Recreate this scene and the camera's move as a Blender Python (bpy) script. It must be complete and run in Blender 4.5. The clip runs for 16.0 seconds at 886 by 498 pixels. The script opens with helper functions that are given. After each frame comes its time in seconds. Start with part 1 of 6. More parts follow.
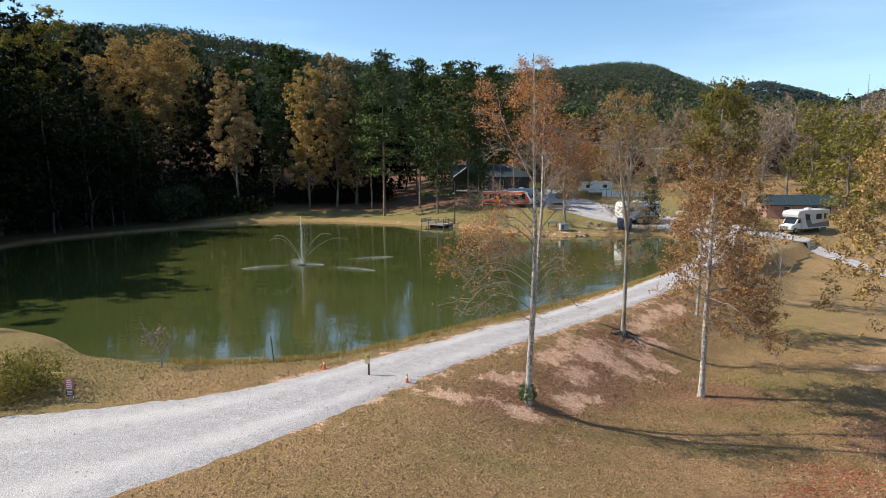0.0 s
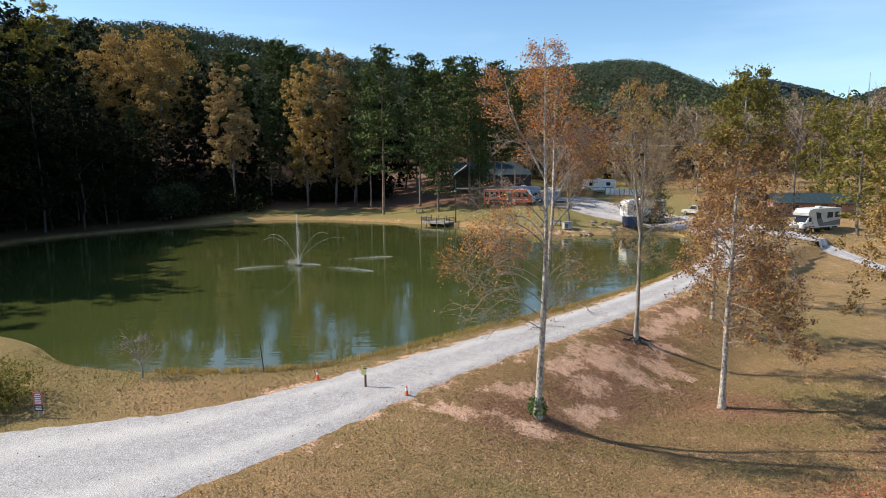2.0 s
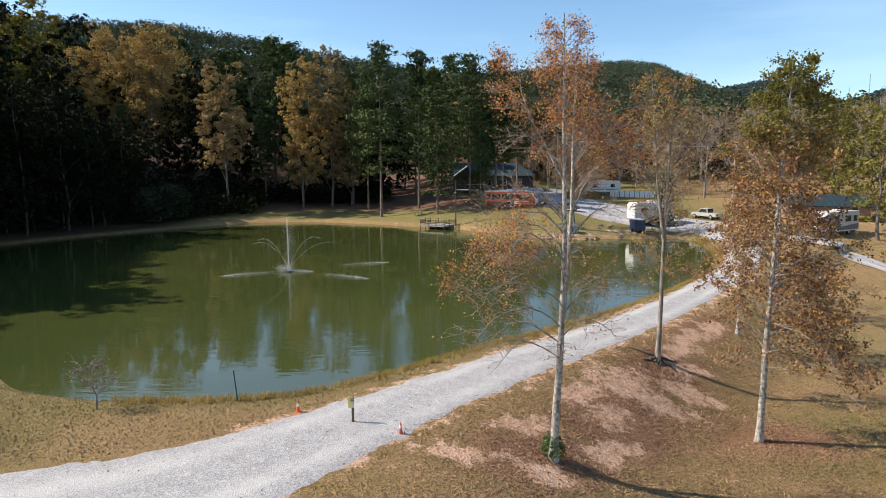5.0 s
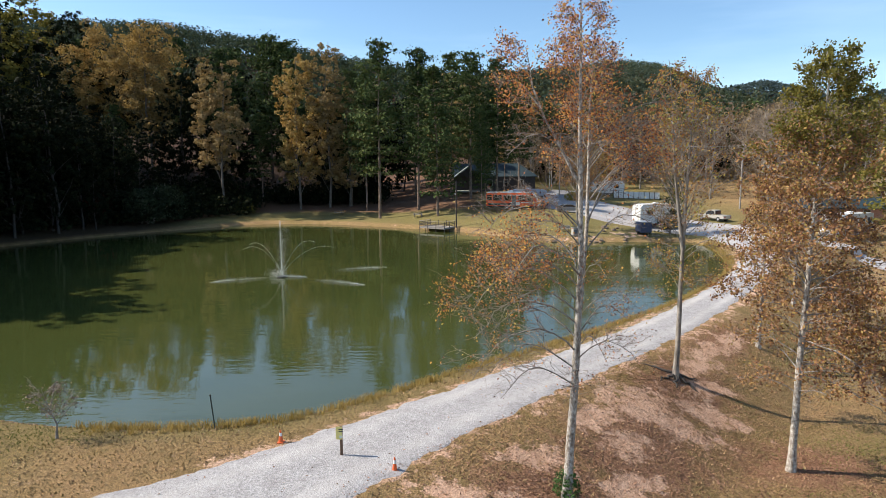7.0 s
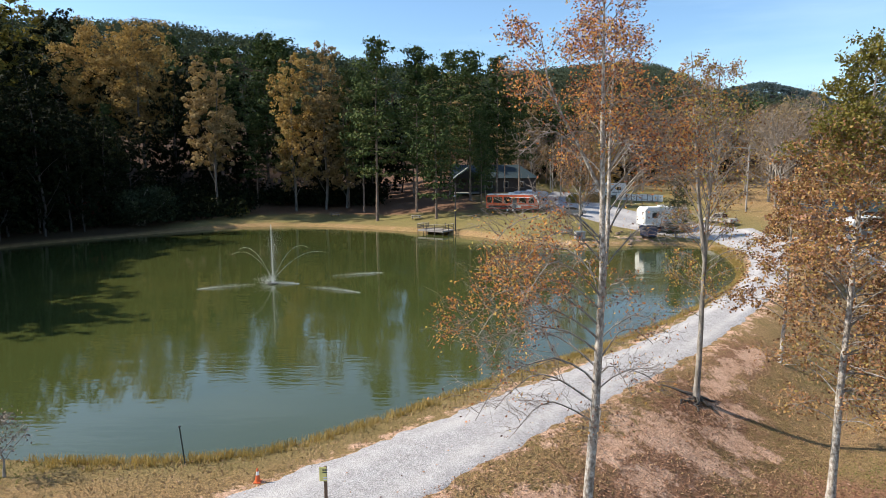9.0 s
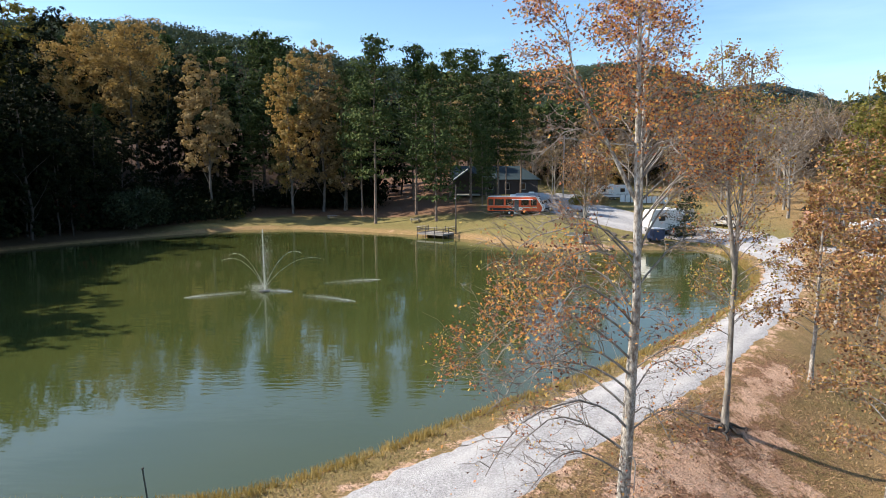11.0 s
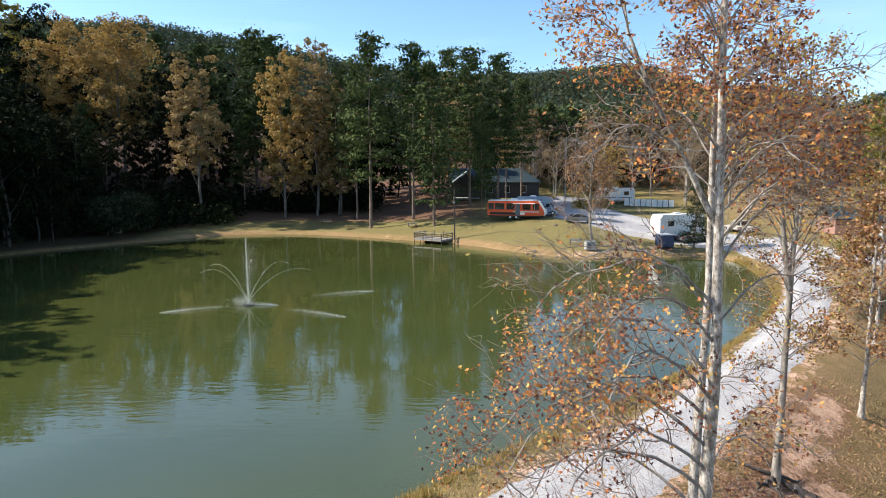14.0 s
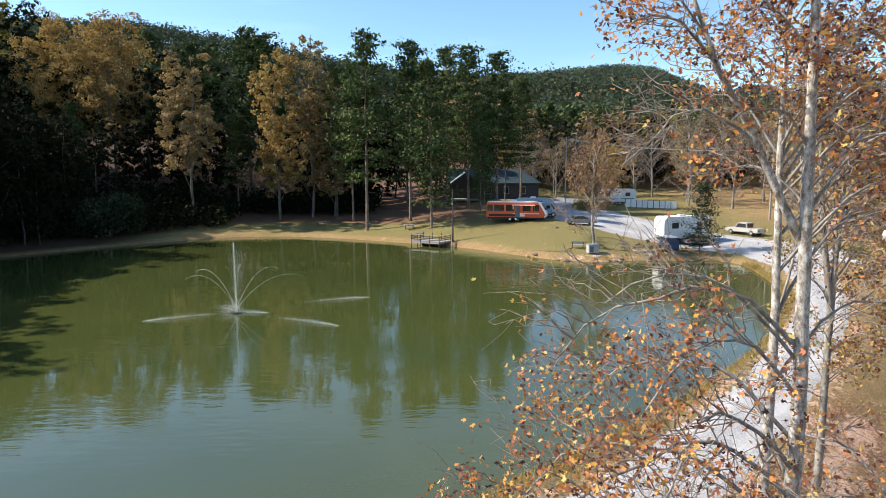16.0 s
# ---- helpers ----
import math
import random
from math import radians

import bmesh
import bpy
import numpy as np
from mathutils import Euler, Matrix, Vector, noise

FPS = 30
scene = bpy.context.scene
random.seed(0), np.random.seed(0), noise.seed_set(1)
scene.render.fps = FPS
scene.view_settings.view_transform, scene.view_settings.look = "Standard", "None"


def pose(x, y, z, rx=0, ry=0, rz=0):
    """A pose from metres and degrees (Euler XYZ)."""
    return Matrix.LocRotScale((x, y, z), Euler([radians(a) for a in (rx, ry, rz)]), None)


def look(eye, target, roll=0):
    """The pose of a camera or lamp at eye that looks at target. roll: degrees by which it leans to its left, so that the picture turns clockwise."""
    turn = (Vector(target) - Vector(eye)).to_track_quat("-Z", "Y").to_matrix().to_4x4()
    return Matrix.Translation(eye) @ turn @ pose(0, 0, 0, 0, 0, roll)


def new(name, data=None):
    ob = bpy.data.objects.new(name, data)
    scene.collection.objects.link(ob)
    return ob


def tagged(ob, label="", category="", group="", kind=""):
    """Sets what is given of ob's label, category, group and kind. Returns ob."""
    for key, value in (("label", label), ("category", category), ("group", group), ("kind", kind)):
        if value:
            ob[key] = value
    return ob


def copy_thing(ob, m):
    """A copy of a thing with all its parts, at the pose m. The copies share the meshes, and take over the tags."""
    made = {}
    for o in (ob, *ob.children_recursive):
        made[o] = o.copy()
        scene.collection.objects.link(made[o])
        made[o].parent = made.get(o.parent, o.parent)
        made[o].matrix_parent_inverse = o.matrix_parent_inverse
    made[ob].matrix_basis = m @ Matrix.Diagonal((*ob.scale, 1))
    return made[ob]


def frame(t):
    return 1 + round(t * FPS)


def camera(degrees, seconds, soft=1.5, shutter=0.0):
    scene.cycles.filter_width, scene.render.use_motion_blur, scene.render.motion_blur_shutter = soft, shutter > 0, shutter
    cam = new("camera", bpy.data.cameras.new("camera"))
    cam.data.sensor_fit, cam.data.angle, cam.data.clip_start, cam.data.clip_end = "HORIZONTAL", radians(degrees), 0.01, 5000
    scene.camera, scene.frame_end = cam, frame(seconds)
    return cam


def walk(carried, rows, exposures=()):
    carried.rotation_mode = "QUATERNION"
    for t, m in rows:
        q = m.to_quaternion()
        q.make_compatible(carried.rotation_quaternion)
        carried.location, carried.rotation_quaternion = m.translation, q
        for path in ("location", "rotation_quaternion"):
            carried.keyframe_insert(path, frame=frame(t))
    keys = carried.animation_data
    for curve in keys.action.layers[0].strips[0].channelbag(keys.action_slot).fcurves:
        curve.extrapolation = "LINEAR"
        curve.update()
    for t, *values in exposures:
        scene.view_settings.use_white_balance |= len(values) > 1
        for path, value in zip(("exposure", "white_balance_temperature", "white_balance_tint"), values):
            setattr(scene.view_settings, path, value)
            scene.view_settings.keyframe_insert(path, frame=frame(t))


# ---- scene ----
cam = camera(71.0, 16.0, soft=0.75)
PATH = [
    (0, (0.252, -0.876, 11.662), (0.244, 1.106, 11.395), -0.4),
    (1, (0.184, 0.323, 11.568), (0.175, 2.305, 11.298), -0.5),
    (2, (0.113, 1.623, 11.501), (0.105, 3.605, 11.228), -0.4),
    (3, (0.072, 3.003, 11.433), (0.065, 4.985, 11.16), -0.4),
    (4, (0.057, 4.455, 11.413), (0.051, 6.436, 11.142), -0.3),
    (6.5, (0.081, 8.072, 11.466), (0.075, 10.053, 11.197), -0.3),
    (7, (0.087, 8.805, 11.483), (0.08, 10.787, 11.214), -0.3),
    (8, (0.097, 10.3, 11.528), (0.093, 12.282, 11.26), -0.3),
    (8.5, (0.08, 11.035, 11.531), (0.077, 13.017, 11.264), -0.2),
    (11, (-0.033, 14.8, 11.607), (-0.034, 16.782, 11.344), -0.2),
    (12, (-0.057, 16.308, 11.667), (-0.057, 18.29, 11.405), -0.3),
    (13, (-0.071, 17.815, 11.727), (-0.069, 19.798, 11.466), -0.3),
    (14, (-0.08, 19.266, 11.77), (-0.074, 21.249, 11.512), -0.2),
    (15, (-0.095, 20.62, 11.786), (-0.087, 22.604, 11.529), -0.3),
    (16, (-0.086, 21.848, 11.758), (-0.073, 23.832, 11.502), -0.2),
]
walk(cam, [(t, look(eye, target, roll)) for t, eye, target, roll in PATH],
     exposures=[(0.0, 0.62, 6500, 10.0), (4.0, 0.63, 6500, 10.0), (8.5, 0.71, 6470, 10.0), (11.0, 0.88, 6400, 10.0), (16.0, 0.94, 6280, 9.0)])

# ---------------------------------------------------------------- light
SUN_EL, SUN_AZ = radians(40), Vector((-0.985, 0.105, 0)).normalized()
sun_dir = Vector((SUN_AZ.x * math.cos(SUN_EL), SUN_AZ.y * math.cos(SUN_EL), math.sin(SUN_EL)))
sun = new("sun", bpy.data.lights.new("sun", "SUN"))
sun.data.energy, sun.data.angle, sun.data.color = 5.0, radians(0.6), (1.0, 0.905, 0.78)
sun.matrix_world = look(sun_dir * 300, (0, 0, 0))

world = bpy.data.worlds.new("sky")
scene.world = world
world.use_nodes = True
wn, wl = world.node_tree.nodes, world.node_tree.links
wn.clear()
sky = wn.new("ShaderNodeTexSky")
sky.sky_type, sky.sun_disc = "NISHITA", False
sky.sun_elevation, sky.sun_rotation = SUN_EL, math.atan2(SUN_AZ.x, SUN_AZ.y)
sky.air_density, sky.dust_density, sky.ozone_density = 1.0, 0.35, 2.6
wtc, wmap = wn.new("ShaderNodeTexCoord"), wn.new("ShaderNodeMapping")
wmap.inputs["Scale"].default_value = (1.2, 1.6, 9.0)
wmap.inputs["Rotation"].default_value = (0.06, 0.1, 0.3)
wnoise, wramp, wmix = wn.new("ShaderNodeTexNoise"), wn.new("ShaderNodeValToRGB"), wn.new("ShaderNodeMixRGB")
wnoise.inputs["Scale"].default_value, wnoise.inputs["Detail"].default_value = 1.6, 6
wramp.color_ramp.elements[0].position, wramp.color_ramp.elements[1].position = 0.45, 0.85
wramp.color_ramp.elements[1].color = (0.28, 0.28, 0.28, 1)
wmix.inputs[2].default_value = (7.5, 8.2, 9.0, 1)
wbg, wout = wn.new("ShaderNodeBackground"), wn.new("ShaderNodeOutputWorld")
wbg.inputs["Strength"].default_value = 0.113
wl.new(wtc.outputs["Generated"], wmap.inputs["Vector"])
wl.new(wmap.outputs["Vector"], wnoise.inputs["Vector"])
wl.new(wnoise.outputs["Fac"], wramp.inputs["Fac"])
wl.new(wramp.outputs["Color"], wmix.inputs["Fac"])
wl.new(sky.outputs["Color"], wmix.inputs[1])
wtint = wn.new("ShaderNodeMixRGB")
wtint.blend_type, wtint.inputs[0].default_value, wtint.inputs[2].default_value = "MULTIPLY", 1.0, (0.89, 1.0, 1.05, 1)
wl.new(wmix.outputs["Color"], wtint.inputs[1])
wl.new(wtint.outputs["Color"], wbg.inputs["Color"])
wl.new(wbg.outputs["Background"], wout.inputs["Surface"])

# ---------------------------------------------------------------- materials
def material(name, rough=0.8, metal=0.0):
    m = bpy.data.materials.new(name)
    m.use_nodes = True
    b = m.node_tree.nodes["Principled BSDF"]
    b.inputs["Roughness"].default_value, b.inputs["Metallic"].default_value = rough, metal
    return m, m.node_tree.nodes, m.node_tree.links, b


def coords(n, l, scale=(1, 1, 1), world_space=True):
    mp = n.new("ShaderNodeMapping")
    mp.inputs["Scale"].default_value = scale
    if world_space:
        l.new(n.new("ShaderNodeNewGeometry").outputs["Position"], mp.inputs["Vector"])
    else:
        l.new(n.new("ShaderNodeTexCoord").outputs["Object"], mp.inputs["Vector"])
    return mp.outputs["Vector"]


def noise_tex(n, l, vec, scale, detail=4, rough=0.6):
    t = n.new("ShaderNodeTexNoise")
    t.inputs["Scale"].default_value, t.inputs["Detail"].default_value, t.inputs["Roughness"].default_value = scale, detail, rough
    l.new(vec, t.inputs["Vector"])
    return t.outputs["Fac"]


def ramp(n, l, fac, stops):
    r = n.new("ShaderNodeValToRGB")
    e = r.color_ramp.elements
    while len(e) < len(stops):
        e.new(0.5)
    for el, (p, c) in zip(e, stops):
        el.position, el.color = p, (*c, 1)
    l.new(fac, r.inputs["Fac"])
    return r.outputs["Color"]


def mix(n, l, fac, a, b, mode="MIX"):
    m = n.new("ShaderNodeMixRGB")
    m.blend_type = mode
    for s, v in zip(m.inputs, (fac, a, b)):
        if isinstance(v, bpy.types.NodeSocket):
            l.new(v, s)
        elif isinstance(v, tuple):
            s.default_value = (*v, 1)
        else:
            s.default_value = v
    return m.outputs["Color"]


def math_node(n, l, op, a, b=0.0, clamp=False):
    m = n.new("ShaderNodeMath")
    m.operation, m.use_clamp = op, clamp
    for s, v in zip(m.inputs, (a, b)):
        if isinstance(v, bpy.types.NodeSocket):
            l.new(v, s)
        else:
            s.default_value = v
    return m.outputs[0]


def bump(n, l, b, height, strength=0.4, dist=0.05):
    k = n.new("ShaderNodeBump")
    k.inputs["Strength"].default_value, k.inputs["Distance"].default_value = strength, dist
    l.new(height, k.inputs["Height"])
    l.new(k.outputs["Normal"], b.inputs["Normal"])


def simple(name, color, rough=0.6, metal=0.0, vary=0.12, scale=6.0, bump_s=0.15):
    """Paint, metal or wood of one colour, with grime at two scales."""
    m, n, l, b = material(name, rough, metal)
    v = coords(n, l, world_space=False)
    big, fine = noise_tex(n, l, v, scale * 0.3, 5), noise_tex(n, l, v, scale * 6, 4)
    dark = tuple(c * (1 - 2.2 * vary) for c in color)
    light = tuple(min(1, c * (1 + vary)) for c in color)
    c = ramp(n, l, big, [(0.3, dark), (0.6, color), (0.8, light)])
    c = mix(n, l, 0.35, c, ramp(n, l, fine, [(0.3, dark), (0.7, light)]))
    l.new(c, b.inputs["Base Color"])
    l.new(ramp(n, l, fine, [(0.2, (max(0.05, rough - 0.1),) * 3), (0.8, (min(1, rough + 0.12),) * 3)]), b.inputs["Roughness"])
    if bump_s:
        bump(n, l, b, fine, bump_s, 0.01)
    return m


def leaves(name, stops, translucent=0.35, tint=0.25, single=0.55, patchy=1.1):
    """Foliage: each leaf takes its own colour from the stops, each tree leans a little to one side."""
    m, n, l, b = material(name, 0.8)
    g, o = n.new("ShaderNodeNewGeometry"), n.new("ShaderNodeObjectInfo")
    v = coords(n, l, world_space=False)
    patch = noise_tex(n, l, v, 0.35, 3)
    f = math_node(n, l, "ADD", math_node(n, l, "MULTIPLY", g.outputs["Random Per Island"], single),
                  math_node(n, l, "MULTIPLY", math_node(n, l, "SUBTRACT", patch, 0.5), patchy))
    f = math_node(n, l, "ADD", f, math_node(n, l, "MULTIPLY", math_node(n, l, "SUBTRACT", o.outputs["Random"], 0.5), tint))
    f = math_node(n, l, "ADD", f, 0.5 - single / 2, True)
    c = ramp(n, l, f, stops)
    l.new(c, b.inputs["Base Color"])
    b.inputs["Specular IOR Level"].default_value = 0.06
    t, mx = n.new("ShaderNodeBsdfTranslucent"), n.new("ShaderNodeMixShader")
    l.new(mix(n, l, 1.0, c, (1.0, 0.95, 0.6), "MULTIPLY"), t.inputs["Color"])
    mx.inputs[0].default_value = translucent
    l.new(b.outputs[0], mx.inputs[1])
    l.new(t.outputs[0], mx.inputs[2])
    l.new(mx.outputs[0], n["Material Output"].inputs["Surface"])
    return m


def bark(name, pale, dark, scale=5.0, mid=0.5, stretch=0.35):
    m, n, l, b = material(name, 0.9)
    v = coords(n, l, (1, 1, stretch), world_space=False)
    a, f = noise_tex(n, l, v, scale, 5, 0.65), noise_tex(n, l, v, scale * 5, 4)
    c = ramp(n, l, a, [(mid - 0.12, dark), (mid, tuple((p + d) / 2 for p, d in zip(pale, dark))), (mid + 0.1, pale)])
    c = mix(n, l, 0.3, c, ramp(n, l, f, [(0.35, dark), (0.65, pale)]))
    l.new(c, b.inputs["Base Color"])
    bump(n, l, b, f, 0.5, 0.02)
    return m


def sycamore_bark():
    """Pale bark that flakes: chalky patches, grey-tan scales, dark flecks."""
    m, n, l, b = material("sycamore_bark", 0.85)
    v = coords(n, l, (1, 1, 0.55), world_space=False)
    big, scale, fleck = noise_tex(n, l, v, 3.2, 4, 0.6), noise_tex(n, l, v, 11, 5, 0.7), noise_tex(n, l, v, 42, 3, 0.7)
    c = ramp(n, l, scale, [(0.36, (0.15, 0.12, 0.095)), (0.46, (0.28, 0.245, 0.205)), (0.55, (0.44, 0.405, 0.36)), (0.67, (0.58, 0.55, 0.50))])
    c = mix(n, l, 0.55, c, mix(n, l, 1.0, c, ramp(n, l, big, [(0.35, (0.5, 0.46, 0.42)), (0.6, (1.15, 1.15, 1.15))]), "MULTIPLY"))
    c = mix(n, l, 0.6, c, mix(n, l, 1.0, c, ramp(n, l, fleck, [(0.36, (0.35, 0.32, 0.3)), (0.48, (1, 1, 1)), (0.7, (1.25, 1.25, 1.25))]), "MULTIPLY"))
    l.new(c, b.inputs["Base Color"])
    bump(n, l, b, math_node(n, l, "ADD", scale, fleck), 0.5, 0.015)
    return m


GRASS_A, GRASS_B, GRASS_C = (0.34, 0.232, 0.112), (0.28, 0.215, 0.088), (0.42, 0.275, 0.145)


def ground_material():
    m, n, l, b = material("grass_and_clay", 0.95)
    b.inputs["Specular IOR Level"].default_value = 0.1
    v = coords(n, l)
    at = n.new("ShaderNodeVertexColor")
    at.layer_name = "cover"
    sep = n.new("ShaderNodeSeparateColor")
    l.new(at.outputs["Color"], sep.inputs[0])
    big, mid, fine = noise_tex(n, l, v, 0.12, 5), noise_tex(n, l, v, 0.9, 6, 0.7), noise_tex(n, l, v, 7, 6, 0.8)
    speck = noise_tex(n, l, v, 21, 3, 0.7)
    grass = ramp(n, l, big, [(0.32, GRASS_B), (0.5, GRASS_A), (0.68, GRASS_C)])
    grass = mix(n, l, 0.55, grass, ramp(n, l, mid, [(0.3, (0.19, 0.15, 0.06)), (0.5, (0.33, 0.215, 0.105)), (0.72, (0.45, 0.28, 0.16))]))
    grass = mix(n, l, 0.6, grass, mix(n, l, 1.0, grass, ramp(n, l, fine, [(0.3, (0.45, 0.45, 0.43)), (0.5, (1, 1, 1)), (0.72, (1.6, 1.52, 1.4))]), "MULTIPLY"))
    grass = mix(n, l, 0.6, grass, mix(n, l, 1.0, grass, ramp(n, l, speck, [(0.38, (0.30, 0.28, 0.25)), (0.5, (0.95, 0.95, 0.95)), (0.62, (1.8, 1.7, 1.55))]), "MULTIPLY"))
    green = ramp(n, l, fine, [(0.3, (0.09, 0.11, 0.03)), (0.7, (0.21, 0.215, 0.075))])
    gm = math_node(n, l, "MULTIPLY", sep.outputs["Green"], math_node(n, l, "MULTIPLY", mid, 1.6), True)
    grass = mix(n, l, gm, grass, green)
    clay = ramp(n, l, mid, [(0.28, (0.30, 0.155, 0.10)), (0.42, (0.66, 0.41, 0.27)), (0.7, (0.88, 0.62, 0.46))])
    clay = mix(n, l, 0.35, clay, ramp(n, l, fine, [(0.3, (0.26, 0.12, 0.07)), (0.7, (0.78, 0.52, 0.37))]))
    clay = mix(n, l, 0.5, clay, mix(n, l, 1.0, clay, ramp(n, l, speck, [(0.36, (0.5, 0.42, 0.38)), (0.5, (1, 1, 1)), (0.64, (1.4, 1.4, 1.4))]), "MULTIPLY"))
    edge = math_node(n, l, "ADD", sep.outputs["Red"], math_node(n, l, "MULTIPLY", math_node(n, l, "SUBTRACT", mid, 0.5), 2.2))
    edge = math_node(n, l, "ADD", edge, math_node(n, l, "MULTIPLY", math_node(n, l, "SUBTRACT", fine, 0.5), 1.0))
    cm = ramp(n, l, edge, [(0.33, (0, 0, 0)), (0.46, (0.75, 0.75, 0.75)), (0.62, (1, 1, 1))])
    litter = ramp(n, l, fine, [(0.3, (0.14, 0.07, 0.045)), (0.5, (0.31, 0.165, 0.10)), (0.7, (0.47, 0.27, 0.175))])
    lm = ramp(n, l, math_node(n, l, "ADD", sep.outputs["Blue"], math_node(n, l, "MULTIPLY", math_node(n, l, "SUBTRACT", mid, 0.5), 1.2)), [(0.4, (0, 0, 0)), (0.7, (0.92, 0.92, 0.92))])
    c = mix(n, l, cm, mix(n, l, lm, grass, litter), clay)
    # wood floor: dark humus, blackened further to stand for shade under trees
    humus_shade = ramp(n, l, fine, [(0.3, (0.025, 0.017, 0.012)), (0.7, (0.085, 0.055, 0.038))])
    c = mix(n, l, at.outputs["Alpha"], c, humus_shade)
    l.new(c, b.inputs["Base Color"])
    hgt = math_node(n, l, "ADD", mid, math_node(n, l, "ADD", fine, math_node(n, l, "MULTIPLY", speck, 0.5)))
    bump(n, l, b, hgt, 0.9, 0.2)
    return m


def gravel_material():
    m, n, l, b = material("pale_gravel", 0.9)
    v = coords(n, l)
    at = n.new("ShaderNodeVertexColor")
    at.layer_name = "cover"
    sep = n.new("ShaderNodeSeparateColor")
    l.new(at.outputs["Color"], sep.inputs[0])
    big, mid, fine = noise_tex(n, l, v, 0.25, 4), noise_tex(n, l, v, 1.6, 6, 0.7), noise_tex(n, l, v, 14, 4, 0.8)
    vo = n.new("ShaderNodeTexVoronoi")
    vo.inputs["Scale"].default_value = 16
    l.new(v, vo.inputs["Vector"])
    c = ramp(n, l, mid, [(0.25, (0.18, 0.158, 0.148)), (0.42, (0.29, 0.272, 0.262)), (0.6, (0.36, 0.345, 0.335)), (0.75, (0.43, 0.41, 0.40))])
    c = mix(n, l, 0.8, c, mix(n, l, 1.0, c, ramp(n, l, fine, [(0.35, (0.2, 0.2, 0.2)), (0.5, (0.9, 0.9, 0.9)), (0.68, (1.8, 1.8, 1.78))]), "MULTIPLY"))
    c = mix(n, l, 0.35, c, ramp(n, l, vo.outputs["Color"], [(0.0, (0.16, 0.155, 0.15)), (1.0, (0.56, 0.55, 0.56))]))
    track = math_node(n, l, "MULTIPLY", sep.outputs["Red"], math_node(n, l, "MULTIPLY", math_node(n, l, "SUBTRACT", big, 0.25), 1.5), True)
    c = mix(n, l, track, c, (0.56, 0.53, 0.50))
    c = mix(n, l, ramp(n, l, math_node(n, l, "ADD", sep.outputs["Green"], math_node(n, l, "SUBTRACT", mid, 0.5)), [(0.35, (0, 0, 0)), (0.7, (0.8, 0.8, 0.8))]), c, (0.36, 0.23, 0.15))
    l.new(c, b.inputs["Base Color"])
    bump(n, l, b, math_node(n, l, "ADD", fine, vo.outputs["Distance"]), 0.5, 0.04)
    return m


def water_material():
    m, n, l, b = material("murky_green_water", 0.03)
    v = coords(n, l)
    big = noise_tex(n, l, v, 0.035, 3)
    l.new(ramp(n, l, big, [(0.35, (0.040, 0.053, 0.015)), (0.65, (0.060, 0.068, 0.019))]), b.inputs["Base Color"])
    b.inputs["IOR"].default_value = 1.58
    b.inputs["Roughness"].default_value = 0.03
    w1 = noise_tex(n, l, coords(n, l, (0.5, 1.6, 1)), 1.3, 3, 0.5)
    w2 = noise_tex(n, l, coords(n, l, (1, 1.5, 1)), 0.22, 3)
    calm = noise_tex(n, l, coords(n, l, (0.6, 1.3, 1)), 0.06, 3)
    amp = ramp(n, l, calm, [(0.40, (0.2, 0.2, 0.2)), (0.62, (1, 1, 1))])
    h = math_node(n, l, "MULTIPLY", math_node(n, l, "ADD", w1, w2), amp)
    bump(n, l, b, h, 0.24, 0.06)
    return m


M_GROUND, M_GRAVEL, M_WATER = ground_material(), gravel_material(), water_material()
M_SYC = sycamore_bark()
M_TWIG = bark("brown_grey_twigs", (0.30, 0.25, 0.21), (0.13, 0.10, 0.08), 8.0)
M_WOODBARK = bark("grey_brown_wood_bark", (0.21, 0.18, 0.15), (0.07, 0.058, 0.048), 3.0)
M_LIMB = bark("grey_limb_bark", (0.36, 0.33, 0.295), (0.12, 0.10, 0.085), 9.0, 0.52)
M_TRUNK = bark("grey_trunk_bark", (0.36, 0.32, 0.27), (0.10, 0.085, 0.07), 3.0)
M_DARKBARK = bark("dark_oak_bark", (0.075, 0.062, 0.054), (0.03, 0.026, 0.022), 3.0)
M_PINEBARK = bark("pine_bark", (0.30, 0.22, 0.17), (0.08, 0.06, 0.045), 4.0)
M_ORANGE = leaves("orange_brown_leaves", [(0.0, (0.10, 0.05, 0.045)), (0.20, (0.24, 0.095, 0.065)), (0.38, (0.46, 0.18, 0.09)), (0.56, (0.65, 0.255, 0.085)), (0.72, (0.66, 0.34, 0.105)), (0.85, (0.66, 0.46, 0.15)), (0.94, (0.42, 0.37, 0.13)), (1.0, (0.24, 0.15, 0.08))], 0.36, single=1.0, patchy=0.5)
M_YELLOWING = leaves("yellowing_leaves", [(0.0, (0.10, 0.055, 0.035)), (0.35, (0.28, 0.135, 0.065)), (0.65, (0.42, 0.23, 0.08)), (0.85, (0.46, 0.35, 0.10)), (1.0, (0.26, 0.27, 0.07))], 0.25, single=0.95, patchy=0.6)
M_IVY = leaves("ivy_leaves", [(0.0, (0.02, 0.05, 0.015)), (0.6, (0.06, 0.12, 0.035)), (1.0, (0.12, 0.20, 0.06))], 0.15)
M_RUST = leaves("rusty_olive_leaves", [(0.0, (0.10, 0.055, 0.042)), (0.35, (0.28, 0.145, 0.085)), (0.65, (0.43, 0.24, 0.11)), (0.85, (0.40, 0.27, 0.10)), (1.0, (0.26, 0.23, 0.075))], 0.28, single=0.9, patchy=0.7)
